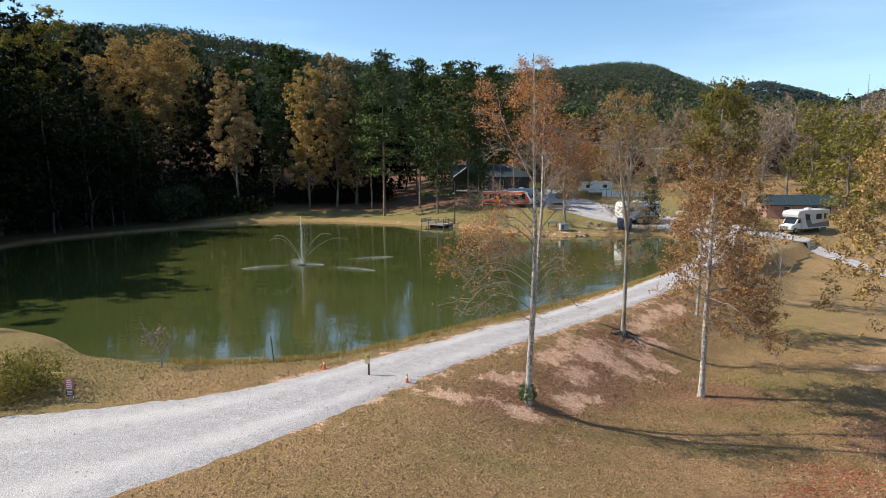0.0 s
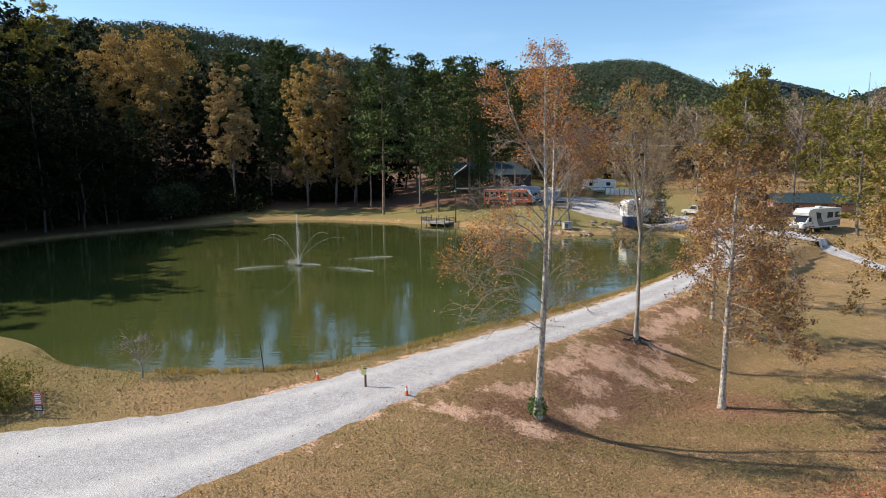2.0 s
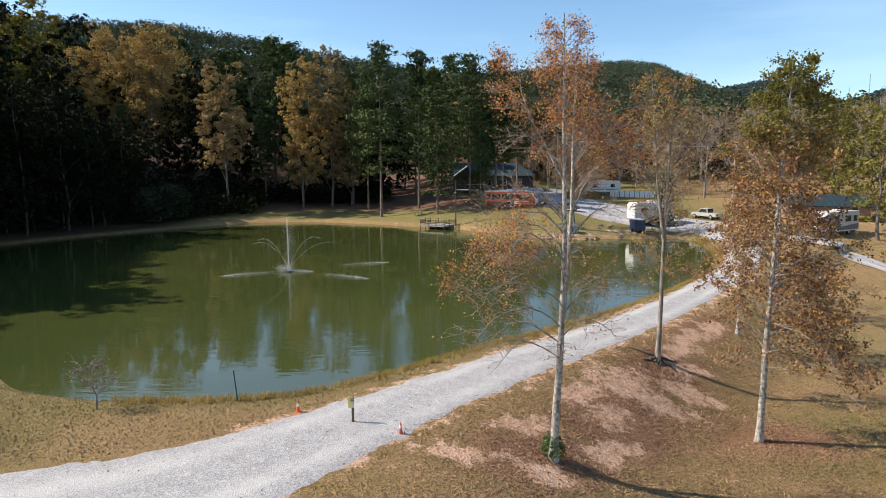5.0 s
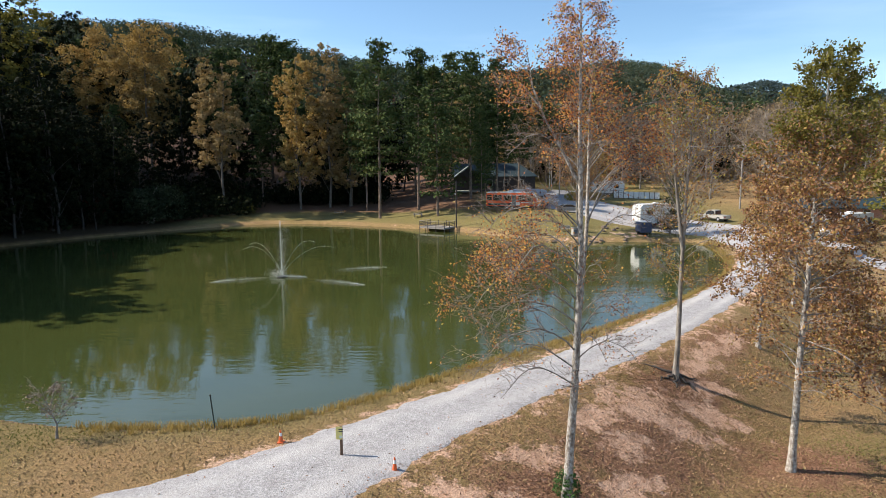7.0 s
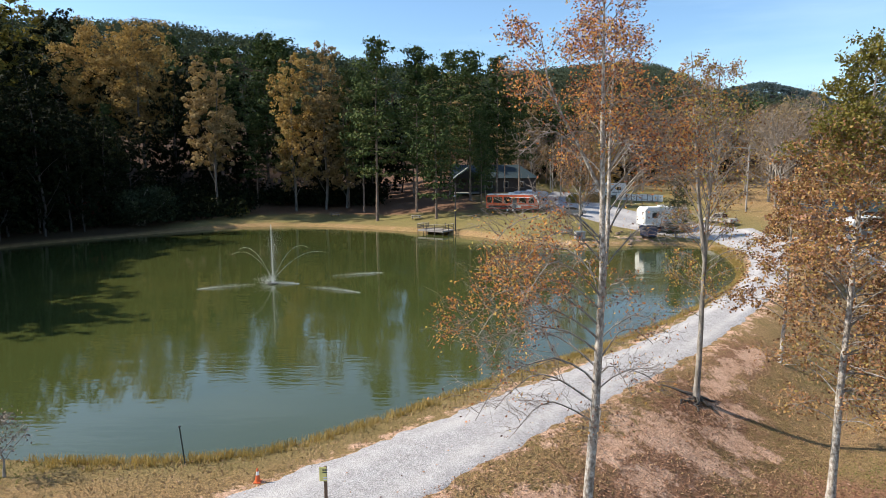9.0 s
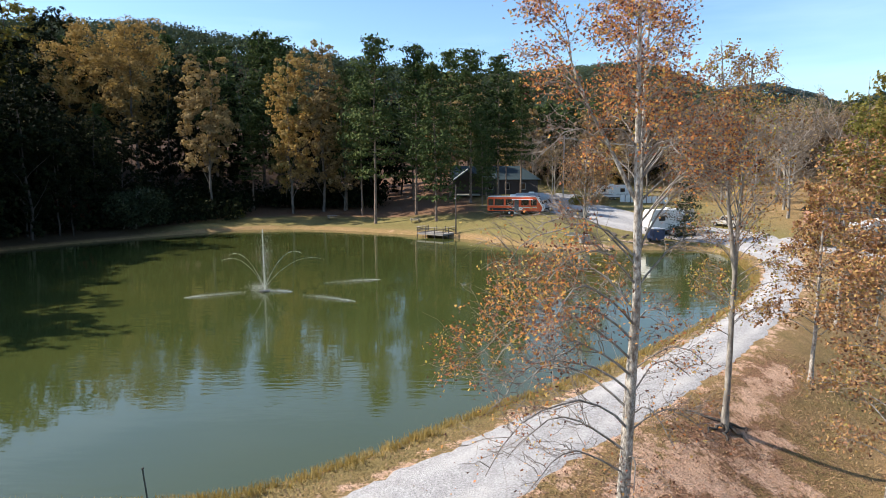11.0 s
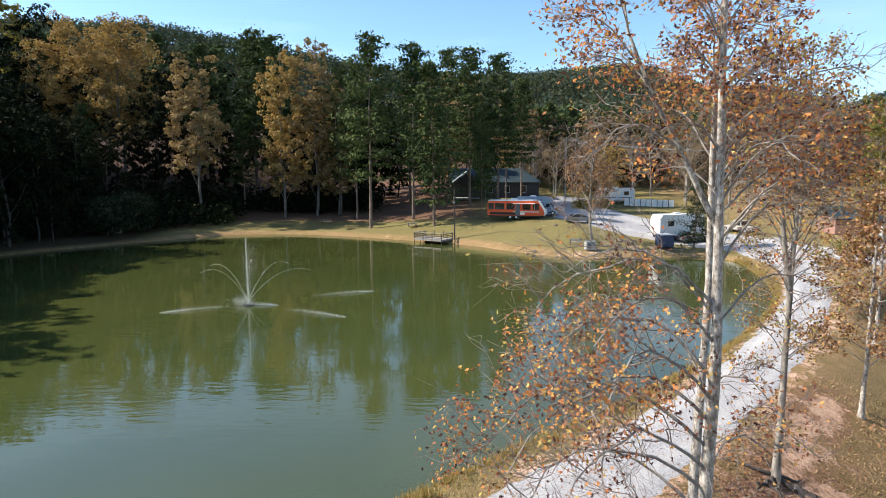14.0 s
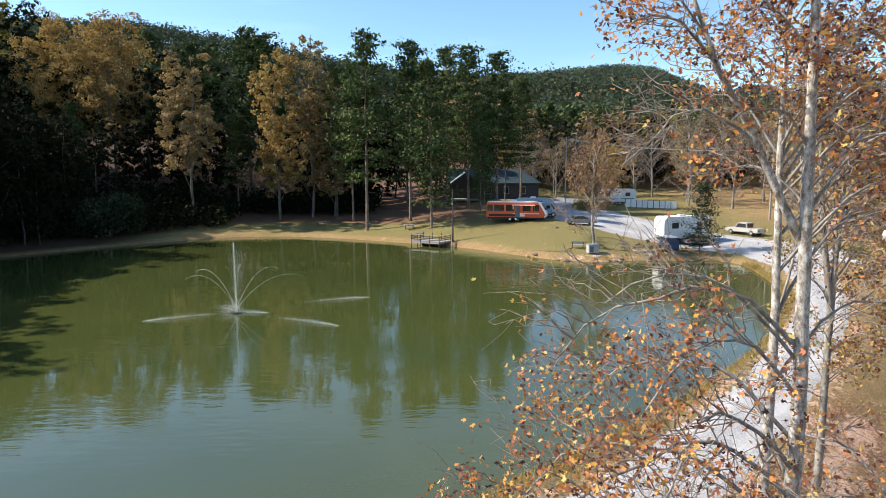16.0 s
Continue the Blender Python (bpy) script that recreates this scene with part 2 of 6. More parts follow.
M_OLIVE = leaves("olive_leaves", [(0.0, (0.07, 0.07, 0.02)), (0.5, (0.17, 0.16, 0.045)), (1.0, (0.31, 0.23, 0.06))])
M_GOLD = leaves("golden_leaves", [(0.0, (0.12, 0.085, 0.036)), (0.35, (0.29, 0.195, 0.08)), (0.7, (0.43, 0.285, 0.105)), (0.88, (0.49, 0.365, 0.14)), (1.0, (0.30, 0.28, 0.10))], 0.25, single=0.6, patchy=1.2)
M_BROWNGOLD = leaves("brown_gold_leaves", [(0.0, (0.12, 0.085, 0.05)), (0.4, (0.27, 0.195, 0.10)), (0.8, (0.41, 0.29, 0.14)), (1.0, (0.29, 0.25, 0.11))], 0.25, single=0.6, patchy=1.2)
# leaf colour darkened almost to black to stand for the wood's shade
M_SHADEGREEN = leaves("shade_dark_green_leaves", [(0.0, (0.004, 0.006, 0.004)), (0.4, (0.008, 0.012, 0.005)), (0.8, (0.019, 0.024, 0.009)), (1.0, (0.065, 0.060, 0.020))], 0.08)
M_PINE = leaves("pine_needles", [(0.0, (0.014, 0.026, 0.012)), (0.4, (0.042, 0.066, 0.024)), (0.8, (0.095, 0.118, 0.040)), (1.0, (0.17, 0.16, 0.06))], 0.14)
M_BARE = leaves("bare_grey_twigs", [(0.0, (0.12, 0.095, 0.08)), (0.5, (0.21, 0.165, 0.135)), (1.0, (0.26, 0.19, 0.12))], 0.0)
# lower stops darkened for shaded leaves, the palest left for sunlit tops
M_GREYGREEN = leaves("grey_green_leaves", [(0.0, (0.012, 0.018, 0.009)), (0.5, (0.036, 0.048, 0.025)), (1.0, (0.11, 0.13, 0.08))])
M_RUSSETFAR = leaves("russet_wood_leaves", [(0.0, (0.09, 0.07, 0.055)), (0.35, (0.17, 0.13, 0.10)), (0.65, (0.20, 0.135, 0.08)), (1.0, (0.31, 0.21, 0.10))])
M_RED = leaves("dark_red_leaves", [(0.0, (0.05, 0.012, 0.012)), (0.5, (0.12, 0.025, 0.025)), (1.0, (0.18, 0.06, 0.035))])
# distance haze is mixed into the far-wood colours as a bluish tint
M_FARHILL = leaves("haze_tinted_slope", [(0.0, (0.032, 0.054, 0.046)), (0.4, (0.050, 0.072, 0.052)), (0.8, (0.080, 0.090, 0.054)), (1.0, (0.13, 0.11, 0.062))], 0.25)
# blue of distance haze painted into the leaf colour; translucency flattens its shading
M_HAZEHILL = leaves("haze_tinted_ridge", [(0.0, (0.060, 0.095, 0.130)), (0.5, (0.070, 0.106, 0.140)), (1.0, (0.085, 0.115, 0.142))], 0.5)
# paler and bluer than the nearer slope: haze painted into the leaves
M_ROUNDHILL = leaves("haze_tinted_hill", [(0.0, (0.062, 0.098, 0.090)), (0.4, (0.082, 0.115, 0.095)), (0.8, (0.115, 0.126, 0.092)), (1.0, (0.16, 0.14, 0.095))], 0.45)

# ---------------------------------------------------------------- shape of the land
POND = [(-32.6, 43.5), (-29.8, 42.6), (-26.2, 40.4), (-23.2, 37.4), (-21.4, 36.2), (-18.0, 35.2), (-14.2, 34.7), (-10.2, 34.9), (-7.6, 35.4),
        (-5.2, 36.9), (-2.6, 39.0), (1.4, 42.8), (7.0, 47.4), (13.2, 53.2), (18.6, 58.8), (24.2, 65.6), (29.6, 73.4), (33.2, 81.5),
        (35.6, 90.0), (37.2, 96.5), (35.0, 100.5), (29.0, 100.0), (25.0, 100.8), (20.4, 99.2), (15.8, 100.5), (12.0, 104.4),
        (9.2, 107.6), (5.9, 112.0), (1.9, 115.8), (-3.8, 119.6), (-9.5, 123.2), (-17.5, 128.0), (-28.0, 131.4), (-36.5, 131.0),
        (-44.0, 124.5), (-52.0, 116.0), (-60.0, 106.0), (-66.5, 94.0), (-61.5, 78.0), (-54.0, 62.0), (-47.0, 53.0), (-39.5, 46.5)]


def smooth_loop(pts, times=2):
    for _ in range(times):
        out = []
        for i, p in enumerate(pts):
            q = pts[(i + 1) % len(pts)]
            out += [(0.75 * p[0] + 0.25 * q[0], 0.75 * p[1] + 0.25 * q[1]), (0.25 * p[0] + 0.75 * q[0], 0.25 * p[1] + 0.75 * q[1])]
        pts = out
    return pts


POND_S = np.array(smooth_loop(POND, 1))


def smoothstep(a, b, x):
    t = np.clip((np.asarray(x, float) - a) / (b - a), 0, 1)
    return t * t * (3 - 2 * t)


def dist_line(X, Y, pts, closed=False):
    """Distance of the places from a polyline, and how far along it the nearest spot lies."""
    best, along, run = np.full(np.shape(X), 1e9), np.zeros(np.shape(X)), 0.0
    n = len(pts)
    for i in range(n if closed else n - 1):
        (ax, ay), (bx, by) = pts[i], pts[(i + 1) % n]
        L = math.hypot(bx - ax, by - ay)
        t = np.clip(((X - ax) * (bx - ax) + (Y - ay) * (by - ay)) / (L * L), 0, 1)
        d = np.hypot(X - ax - t * (bx - ax), Y - ay - t * (by - ay))
        nearer = d < best
        best, along = np.where(nearer, d, best), np.where(nearer, run + t * L, along)
        run += L
    return best, along


def inside(X, Y, pts):
    r = np.zeros(np.shape(X), bool)
    n = len(pts)
    for i in range(n):
        (ax, ay), (bx, by) = pts[i], pts[(i + 1) % n]
        if ay != by:
            r ^= ((ay > Y) != (by > Y)) & (X < (bx - ax) * (Y - ay) / (by - ay) + ax)
    return r


ROAD = [(-46.0, 2.0), (-30.0, 12.0), (-21.0, 17.6), (-15.2, 21.9), (-11.6, 23.9), (-8.75, 25.9), (-6.7, 28.0), (-4.3, 30.6), (-1.4, 33.6), (3.6, 38.6), (8.4, 43.2), (14.6, 49.4),
        (21.4, 57.8), (27.4, 65.6), (32.6, 73.4), (36.8, 81.0), (40.5, 89.0), (42.5, 98.0), (43.0, 108.0)]
ROAD_W = [11.0, 10.0, 8.0, 5.6, 4.2, 3.6, 3.1, 2.6, 2.25, 2.1, 2.0, 1.9, 1.9, 1.9, 1.9, 2.0, 2.4, 4.0, 5.0]
LANE = [(44.5, 99.5), (47.6, 93.4), (49.7, 89.0), (52.2, 82.4), (54.6, 76.6), (58.5, 69.0), (66.0, 58.0)]


def wobble(X, Y, s):
    return np.sin(X / s + 1.3 * np.sin(Y / s * 0.7)) * np.cos(Y / s * 1.1 + 0.8 * np.sin(X / s * 0.6))


def ridge(X, Y, pts, y0, back, front):
    """A wooded ridge across the view: pts are places along x with their heights."""
    xs, zs = zip(*pts)
    return np.interp(X, xs, zs) * np.where(Y < y0, np.exp(-((Y - y0) / front) ** 2), np.exp(-((Y - y0) / back) ** 2))


LEFT_RIDGE = [(-900, 20), (-520, 90), (-330, 112), (-215, 109), (-150, 97), (-85, 84), (0, 70), (60, 70), (140, 60), (220, 36), (320, 10)]
RIGHT_RIDGE = [(-500, 60), (-150, 100), (60, 122), (180, 134), (250, 140), (285, 135), (360, 102), (430, 70), (560, 36), (800, 8)]
FAR_RIDGE = [(300, 30), (650, 150), (860, 226), (960, 245), (1090, 215), (1200, 175), (1330, 215), (1460, 240), (1640, 225), (2100, 120)]


CLAY = [(9.4, 38.0, 3.2, 1.5, 25), (11.0, 37.3, 2.6, 1.1, 5), (13.6, 39.4, 2.4, 0.9, -5), (7.0, 36.0, 2.0, 0.9, 45), (3.6, 32.0, 1.9, 0.9, 10), (0.5, 28.9, 1.9, 0.8, 0),
        (14.6, 43.6, 2.8, 0.9, 45), (6.9, 31.3, 1.3, 0.8, 0), (3.9, 28.7, 1.6, 0.8, -10), (14.5, 41.7, 1.7, 0.8, 10), (7.8, 34.5, 1.7, 0.9, 30), (16.4, 46.0, 2.4, 0.7, 50),
        (18.7, 48.4, 2.6, 0.8, 50), (7.9, 32.3, 1.4, 0.6, 20), (29.7, 40.7, 1.4, 0.8, 0)]


def blots(X, Y, centres):
    r = np.zeros(np.shape(X))
    for cx, cy_, rx, ry, turn in centres:
        c, s = math.cos(radians(turn)), math.sin(radians(turn))
        u, w = ((X - cx) * c + (Y - cy_) * s) / rx, (-(X - cx) * s + (Y - cy_) * c) / ry
        r = np.maximum(r, np.exp(-(u * u + w * w)))
    return r


def land(X, Y):
    X, Y = np.asarray(X, float), np.asarray(Y, float)
    d, _ = dist_line(X, Y, POND_S, True)
    ins = inside(X, Y, POND_S)
    e, _ = dist_line(X, Y, ROAD)
    lip = 0.34 * np.clip(d / 0.75, 0, 1) + 0.22 * smoothstep(0.5, 3, d)
    # the dam: level road, then a fall on its dry side
    dry = (e > 2.2) & ((Y - 33.8) - (X + 1.2) * 0.98 < 0) & (Y < 100)
    fall = (0.5 * smoothstep(2.2, 9.4, e) + 0.5 * np.clip((e - 2.2) / 7.2, 0, 1)) * 3.0 * smoothstep(-7, 15, X)
    fall = np.where(dry, fall, 0) * (1 - smoothstep(66, 96, Y))
    near = lip - fall + np.where(dry, 0.05 * wobble(X, Y, 2.3) * smoothstep(2.5, 6, e), 0)
    near = near + 1.6 * smoothstep(70, 118, Y) * smoothstep(38, 50, X) - 0.9 * smoothstep(30, 60, X) * (1 - smoothstep(60, 100, Y))
    far = lip + (0.10 + 0.135 * smoothstep(-14, 4, X) - 0.145 * smoothstep(10, 38, X)) * np.minimum(d, 14) + 0.07 * np.maximum(d - 14, 0)
    left = lip + 0.09 * np.minimum(d, 10) + 0.24 * np.maximum(d - 10, 0)
    wf = smoothstep(92, 108, Y) * smoothstep(60, 40, X) + smoothstep(112, 130, Y) * smoothstep(40, 60, X)
    wl_ = smoothstep(-34, -56, X) * smoothstep(20, 60, Y)
    h = near * (1 - wf) + far * wf
    h = np.minimum(h * (1 - wl_) + left * wl_, 40)
    h = h + 0.05 * wobble(X, Y, 5.0) * smoothstep(1.5, 5, d)
    h = h - blots(X, Y, CLAY) * (0.03 + 0.05 * np.abs(wobble(X, Y, 0.62)))
    h = np.where(ins, -np.minimum(d * 0.45, 1.6), h)
    far_off = smoothstep(170, 320, np.hypot(X, Y - 60))
    hills = np.maximum(np.maximum(ridge(X, Y, LEFT_RIDGE, 520, 160, 170), ridge(X, Y, RIGHT_RIDGE, 905, 260, 230)),
                       ridge(X, Y, FAR_RIDGE, 1950, 300, 330))
    return h * (1 - far_off) + far_off * hills


def ground_z(x, y):
    return float(land(np.array([x]), np.array([y]))[0])


def axis(stops):
    out = [stops[0][0]]
    for (a, _), (b, s) in zip(stops, stops[1:]):
        n = max(1, round((b - a) / s))
        out += [a + (b - a) * (i + 1) / n for i in range(n)]
    return np.array(out)


def grid_mesh(name, xs, ys, zf):
    X, Y = np.meshgrid(xs, ys)
    co = np.stack([X.ravel(), Y.ravel(), zf(X, Y).ravel()], 1)
    nx, ny = len(xs), len(ys)
    i = np.arange((nx - 1) * (ny - 1))
    a = (i // (nx - 1)) * nx + i % (nx - 1)
    faces = np.stack([a, a + 1, a + nx + 1, a + nx], 1)
    return quads_mesh(name, co, faces)


def quads_mesh(name, co, faces):
    """A mesh from arrays, quick for many faces with the same number of corners."""
    me = bpy.data.meshes.new(name)
    k = faces.shape[1]
    me.vertices.add(len(co))
    me.vertices.foreach_set("co", np.asarray(co, np.float32).ravel())
    me.loops.add(faces.size)
    me.loops.foreach_set("vertex_index", faces.astype(np.int32).ravel())
    me.polygons.add(len(faces))
    me.polygons.foreach_set("loop_start", np.arange(0, faces.size, k, dtype=np.int32))
    me.update(calc_edges=True)
    me.validate()
    return me


def cover(me, red, green, blue, alpha=None):
    a = me.color_attributes.new("cover", "FLOAT_COLOR", "POINT")
    a.data.foreach_set("color", np.stack([red, green, blue, np.zeros(len(red)) if alpha is None else alpha], 1).astype(np.float32).ravel())


def shade_smooth(me):
    me.polygons.foreach_set("use_smooth", np.ones(len(me.polygons), bool))


xs = axis([(-2600, 0), (-600, 120), (-160, 14), (-72, 6.0), (-36, 1.1), (42, 0.42), (80, 1.4), (160, 5), (600, 16), (2800, 110)])
ys = axis([(-400, 0), (-60, 40), (8, 6), (14, 1.0), (64, 0.42), (138, 0.8), (200, 4), (700, 14), (1300, 30), (3400, 110)])
ground_me = grid_mesh("ground", xs, ys, land)
shade_smooth(ground_me)
gv = np.zeros(len(ground_me.vertices) * 3, np.float32)
ground_me.vertices.foreach_get("co", gv)
gx, gy = gv[0::3].astype(float), gv[1::3].astype(float)


pd, _ = dist_line(gx, gy, POND_S, True)
re_, ra_ = dist_line(gx, gy, ROAD)
bare = 0.78 * blots(gx, gy, CLAY)
bare = np.maximum(bare, 0.40 * np.exp(-((re_ - np.interp(ra_, [0, 60, 120], [4.4, 2.2, 2.2])) / 0.7) ** 2))
bare = np.maximum(bare, 0.42 * blots(gx, gy, [(20, 101.0, 6, 1.2, 0), (29, 103, 5, 2.0, 0)]))
bare = np.maximum(bare, 0.26 * smoothstep(0.7, 0.2, pd) * (1 - 0.75 * smoothstep(80, 96, gy)) * smoothstep(-40, -30, gx))
LUSH = [(-17, 33.2, 3.4, 1.6, 0), (-24, 36, 5, 2.5, 60), (2.5, 23.4, 2.4, 1.0, 0), (22, 37.5, 6, 2.6, 0), (7.8, 28.4, 2.6, 0.9, 0), (13.5, 28.0, 2.4, 0.8, 0), (29, 52, 8, 4, 30), (18, 32.5, 5, 1.5, 0)]
lush = np.maximum(0.42 * blots(gx, gy, LUSH), 0.5 * smoothstep(4.0, 1.0, pd) * smoothstep(70, 60, gy))
lush = np.maximum(lush, 0.45 * smoothstep(-12, -18, gx) * smoothstep(44, 40, gy))
lush = np.maximum(lush, 0.72 * smoothstep(90, 102, gy) * smoothstep(64, 44, gx) * smoothstep(0.8, 2.0, pd))
lit = 0.85 * blots(gx, gy, [(8, 34, 6, 3.5, 45), (4, 30, 5, 3, 30), (13, 41, 6, 3, 45), (9, 36, 7, 2.0, 47), (17, 36, 5, 3, 0), (24, 30, 6, 3, 20), (18, 48, 6, 2.2, 48), (26, 25, 7, 4, 0), (16, 22, 8, 3, 0)])
woods = smoothstep(6, 14, pd) * smoothstep(92, 112, gy) * smoothstep(12, 2, gx) + smoothstep(2, 8, pd) * smoothstep(-40, -54, gx) * smoothstep(30, 60, gy) + smoothstep(190, 260, gy)
lit = np.maximum(lit, np.clip(woods, 0, 1) * 0.85)
# mask of humus and painted shade: left bank, under pines, far slopes
humus_shade = np.clip(smoothstep(-0.3, 1.2, pd) * smoothstep(-44, -54, gx) * smoothstep(30, 60, gy) + smoothstep(16, 24, pd) * smoothstep(-14, -24, gx) * smoothstep(100, 120, gy) + smoothstep(200, 260, gy), 0, 1) * 0.9
humus_shade = np.maximum(humus_shade, 0.55 * smoothstep(8, 13, pd) * smoothstep(13, 4, gx) * smoothstep(114, 126, gy))
cover(ground_me, bare, lush, lit, humus_shade)
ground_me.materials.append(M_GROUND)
tagged(new("ground", ground_me), "dry autumn grass with bare red clay patches and fallen leaves", "ground", kind="structure")


# water
def polygon_sheet(name, pts, z, mat):
    bm = bmesh.new()
    bm.faces.new([bm.verts.new((x, y, z)) for x, y in pts])
    bmesh.ops.triangulate(bm, faces=bm.faces[:])
    me = bpy.data.meshes.new(name)
    bm.to_mesh(me)
    bm.free()
    me.materials.append(mat)
    return me


cx0, cy0 = POND_S.mean(0)
pond_edge = [(x + (x - cx0) / math.hypot(x - cx0, y - cy0) * 0.9, y + (y - cy0) / math.hypot(x - cx0, y - cy0) * 0.9) for x, y in POND_S]
tagged(new("water", polygon_sheet("water", pond_edge, 0.0, M_WATER)), "still murky green pond water with faint ripples", "pond", kind="structure")


# gravel road, a strip that follows the land
def strip(name, line, half, lift, mat, across=14, step=0.32, ragged=0.25):
    pts = [Vector((*p, 0)) for p in line]
    L = [0.0]
    for a, b in zip(pts, pts[1:]):
        L.append(L[-1] + (b - a).length)
    n = int(L[-1] / step)
    s = np.linspace(0, L[-1], n)
    px, py, w = np.interp(s, L, [p.x for p in pts]), np.interp(s, L, [p.y for p in pts]), np.interp(s, L, half)
    k = np.ones(21) / 21
    px, py, w = (np.convolve(np.pad(v, 10, mode="edge"), k, "valid") for v in (px, py, w))
    tx, ty = np.gradient(px), np.gradient(py)
    ln = np.hypot(tx, ty)
    nx_, ny_ = -ty / ln, tx / ln
    u = np.linspace(-1, 1, across + 1)
    rag = np.array([[1 + ragged * (noise.noise((a * 0.45, side * 7.1, 2.0)) + 0.7 * noise.noise((a * 1.6, side * 3.3, 5.0)) + 0.7 * noise.noise((a * 4.1, side * 5.3, 9.0))) / w[i] for side in (-1, 1)] for i, a in enumerate(s)])
    off = u[None, :] * w[:, None] * np.where(u[None, :] < 0, rag[:, :1], rag[:, 1:])
    X, Y = px[:, None] + nx_[:, None] * off, py[:, None] + ny_[:, None] * off
    Z = land(X, Y) + lift - 0.10 * np.abs(u[None, :]) ** 6
    nu = across + 1
    i = np.arange((n - 1) * across)
    a = (i // across) * nu + i % across
    me = quads_mesh(name, np.stack([X.ravel(), Y.ravel(), Z.ravel()], 1), np.stack([a, a + 1, a + nu + 1, a + nu], 1)[:, ::-1])
    shade_smooth(me)
    U = np.broadcast_to(np.abs(u)[None, :], X.shape).ravel()
    cover(me, np.exp(-((U - 0.52) / 0.16) ** 2), smoothstep(0.82, 1.0, U) * 0.75, np.zeros(U.shape))
    me.materials.append(mat)
    return me


tagged(new("road", strip("road", ROAD, ROAD_W, 0.07, M_GRAVEL, ragged=0.28)), "pale grey gravel lane along the pond dam", "road", kind="structure")
tagged(new("road_lane", strip("road_lane", LANE, [3.4, 3.0, 2.2, 1.4, 1.35, 1.35, 1.35], 0.2, M_GRAVEL, 8)), "narrow pale gravel lane to the motorhome", "road", kind="structure")
LOT = [(43.0, 104.0), (36.5, 110.8), (30.0, 118.5), (27.0, 127.0), (25.5, 136.0), (26.5, 148.0), (30.0, 162.0)]
tagged(new("road_lot", strip("road_lot", LOT, [5.5, 6.8, 8.6, 10.0, 8.5, 4.5, 3.5], 0.07, M_GRAVEL, 24)), "pale gravel parking lot among campers", "parking lot", kind="structure")

# ---------------------------------------------------------------- trees
class Build:
    """Gathers tubes and leaves as arrays of four-cornered faces."""

    def __init__(self):
        self.co, self.faces, self.n = [], [], 0

    def add(self, co, faces):
        self.co.append(co)
        self.faces.append(faces + self.n)
        self.n += len(co)

    def tube(self, pts, radii, sides=6):
        pts = np.asarray(pts, float)
        t = np.gradient(pts, axis=0)
        t /= np.linalg.norm(t, axis=1)[:, None] + 1e-9
        ref = np.where(np.abs(t[:, 2:3]) > 0.9, np.array([[1.0, 0, 0]]), np.array([[0, 0, 1.0]]))
        a = np.cross(t, ref)
        a /= np.linalg.norm(a, axis=1)[:, None] + 1e-9
        b = np.cross(t, a)
        ang = np.linspace(0, 2 * np.pi, sides, endpoint=False)
        ring = pts[:, None] + np.asarray(radii)[:, None, None] * (np.cos(ang)[None, :, None] * a[:, None] + np.sin(ang)[None, :, None] * b[:, None])
        n = len(pts)
        i = np.arange((n - 1) * sides)
        r, s = i // sides, i % sides
        f = np.stack([r * sides + s, r * sides + (s + 1) % sides, (r + 1) * sides + (s + 1) % sides, (r + 1) * sides + s], 1)
        self.add(ring.reshape(-1, 3), f)

    def quads(self, c, size, rng, long=1.0, up=0.0, out=None, face=None):
        """Small folded leaves round the places c; up leans them flat, out turns them along those ways, face is where they look."""
        c = np.asarray(c, float)
        n = len(c)
        if not n:
            return
        size = np.broadcast_to(size, (n,))
        nrm = rng.normal(size=(n, 3)) * (1.0 if face is None else 0.42) + np.array([0, 0, up])
        if face is not None:
            nrm = nrm + face
        nrm /= np.linalg.norm(nrm, axis=1)[:, None]
        u = rng.normal(size=(n, 3)) if out is None else out + 0.35 * rng.normal(size=(n, 3))
        u -= (u * nrm).sum(1)[:, None] * nrm
        u /= np.linalg.norm(u, axis=1)[:, None] + 1e-9
        w = np.cross(nrm, u)
        s = size[:, None] * 0.5
        k = rng.uniform(0.6, 1.0, (n, 4, 1))
        co = np.stack([c - u * s * long * k[:, 0], c + w * s * k[:, 1] * 0.8 + nrm * s * 0.25, c + u * s * long * k[:, 2], c - w * s * k[:, 3] * 0.8 + nrm * s * 0.25], 1)
        self.add(co.reshape(-1, 3), np.arange(4 * n).reshape(n, 4))

    def lobed(self, c, size, rng):
        """Broad leaves with five points: two folded halves each."""
        c = np.asarray(c, float)
        n = len(c)
        if not n:
            return
        nrm = rng.normal(size=(n, 3)) + np.array([0, 0, 0.5])
        nrm /= np.linalg.norm(nrm, axis=1)[:, None]
        u = rng.normal(size=(n, 3)) + np.array([0, 0, -0.7])
        u -= (u * nrm).sum(1)[:, None] * nrm
        u /= np.linalg.norm(u, axis=1)[:, None] + 1e-9
        w = np.cross(nrm, u)
        s = np.broadcast_to(size, (n,))[:, None] * rng.uniform(0.7, 1.2, (n, 1))
        fold = rng.uniform(0.05, 0.4, (n, 1))

        def at(a, b):
            return c + s * (a * u + b * w + abs(b) * fold * nrm)
        p = [at(0, 0), at(0.62, 0), at(0.22, 0.18), at(0.30, 0.5), at(-0.06, 0.42), at(-0.16, 0.2), at(0.22, -0.18), at(0.30, -0.5), at(-0.06, -0.42), at(-0.16, -0.2)]
        co = np.stack(p, 1).reshape(-1, 3)
        one = np.array([[0, 2, 3, 4], [0, 8, 7, 6], [0, 6, 1, 2], [0, 4, 5, 9]])
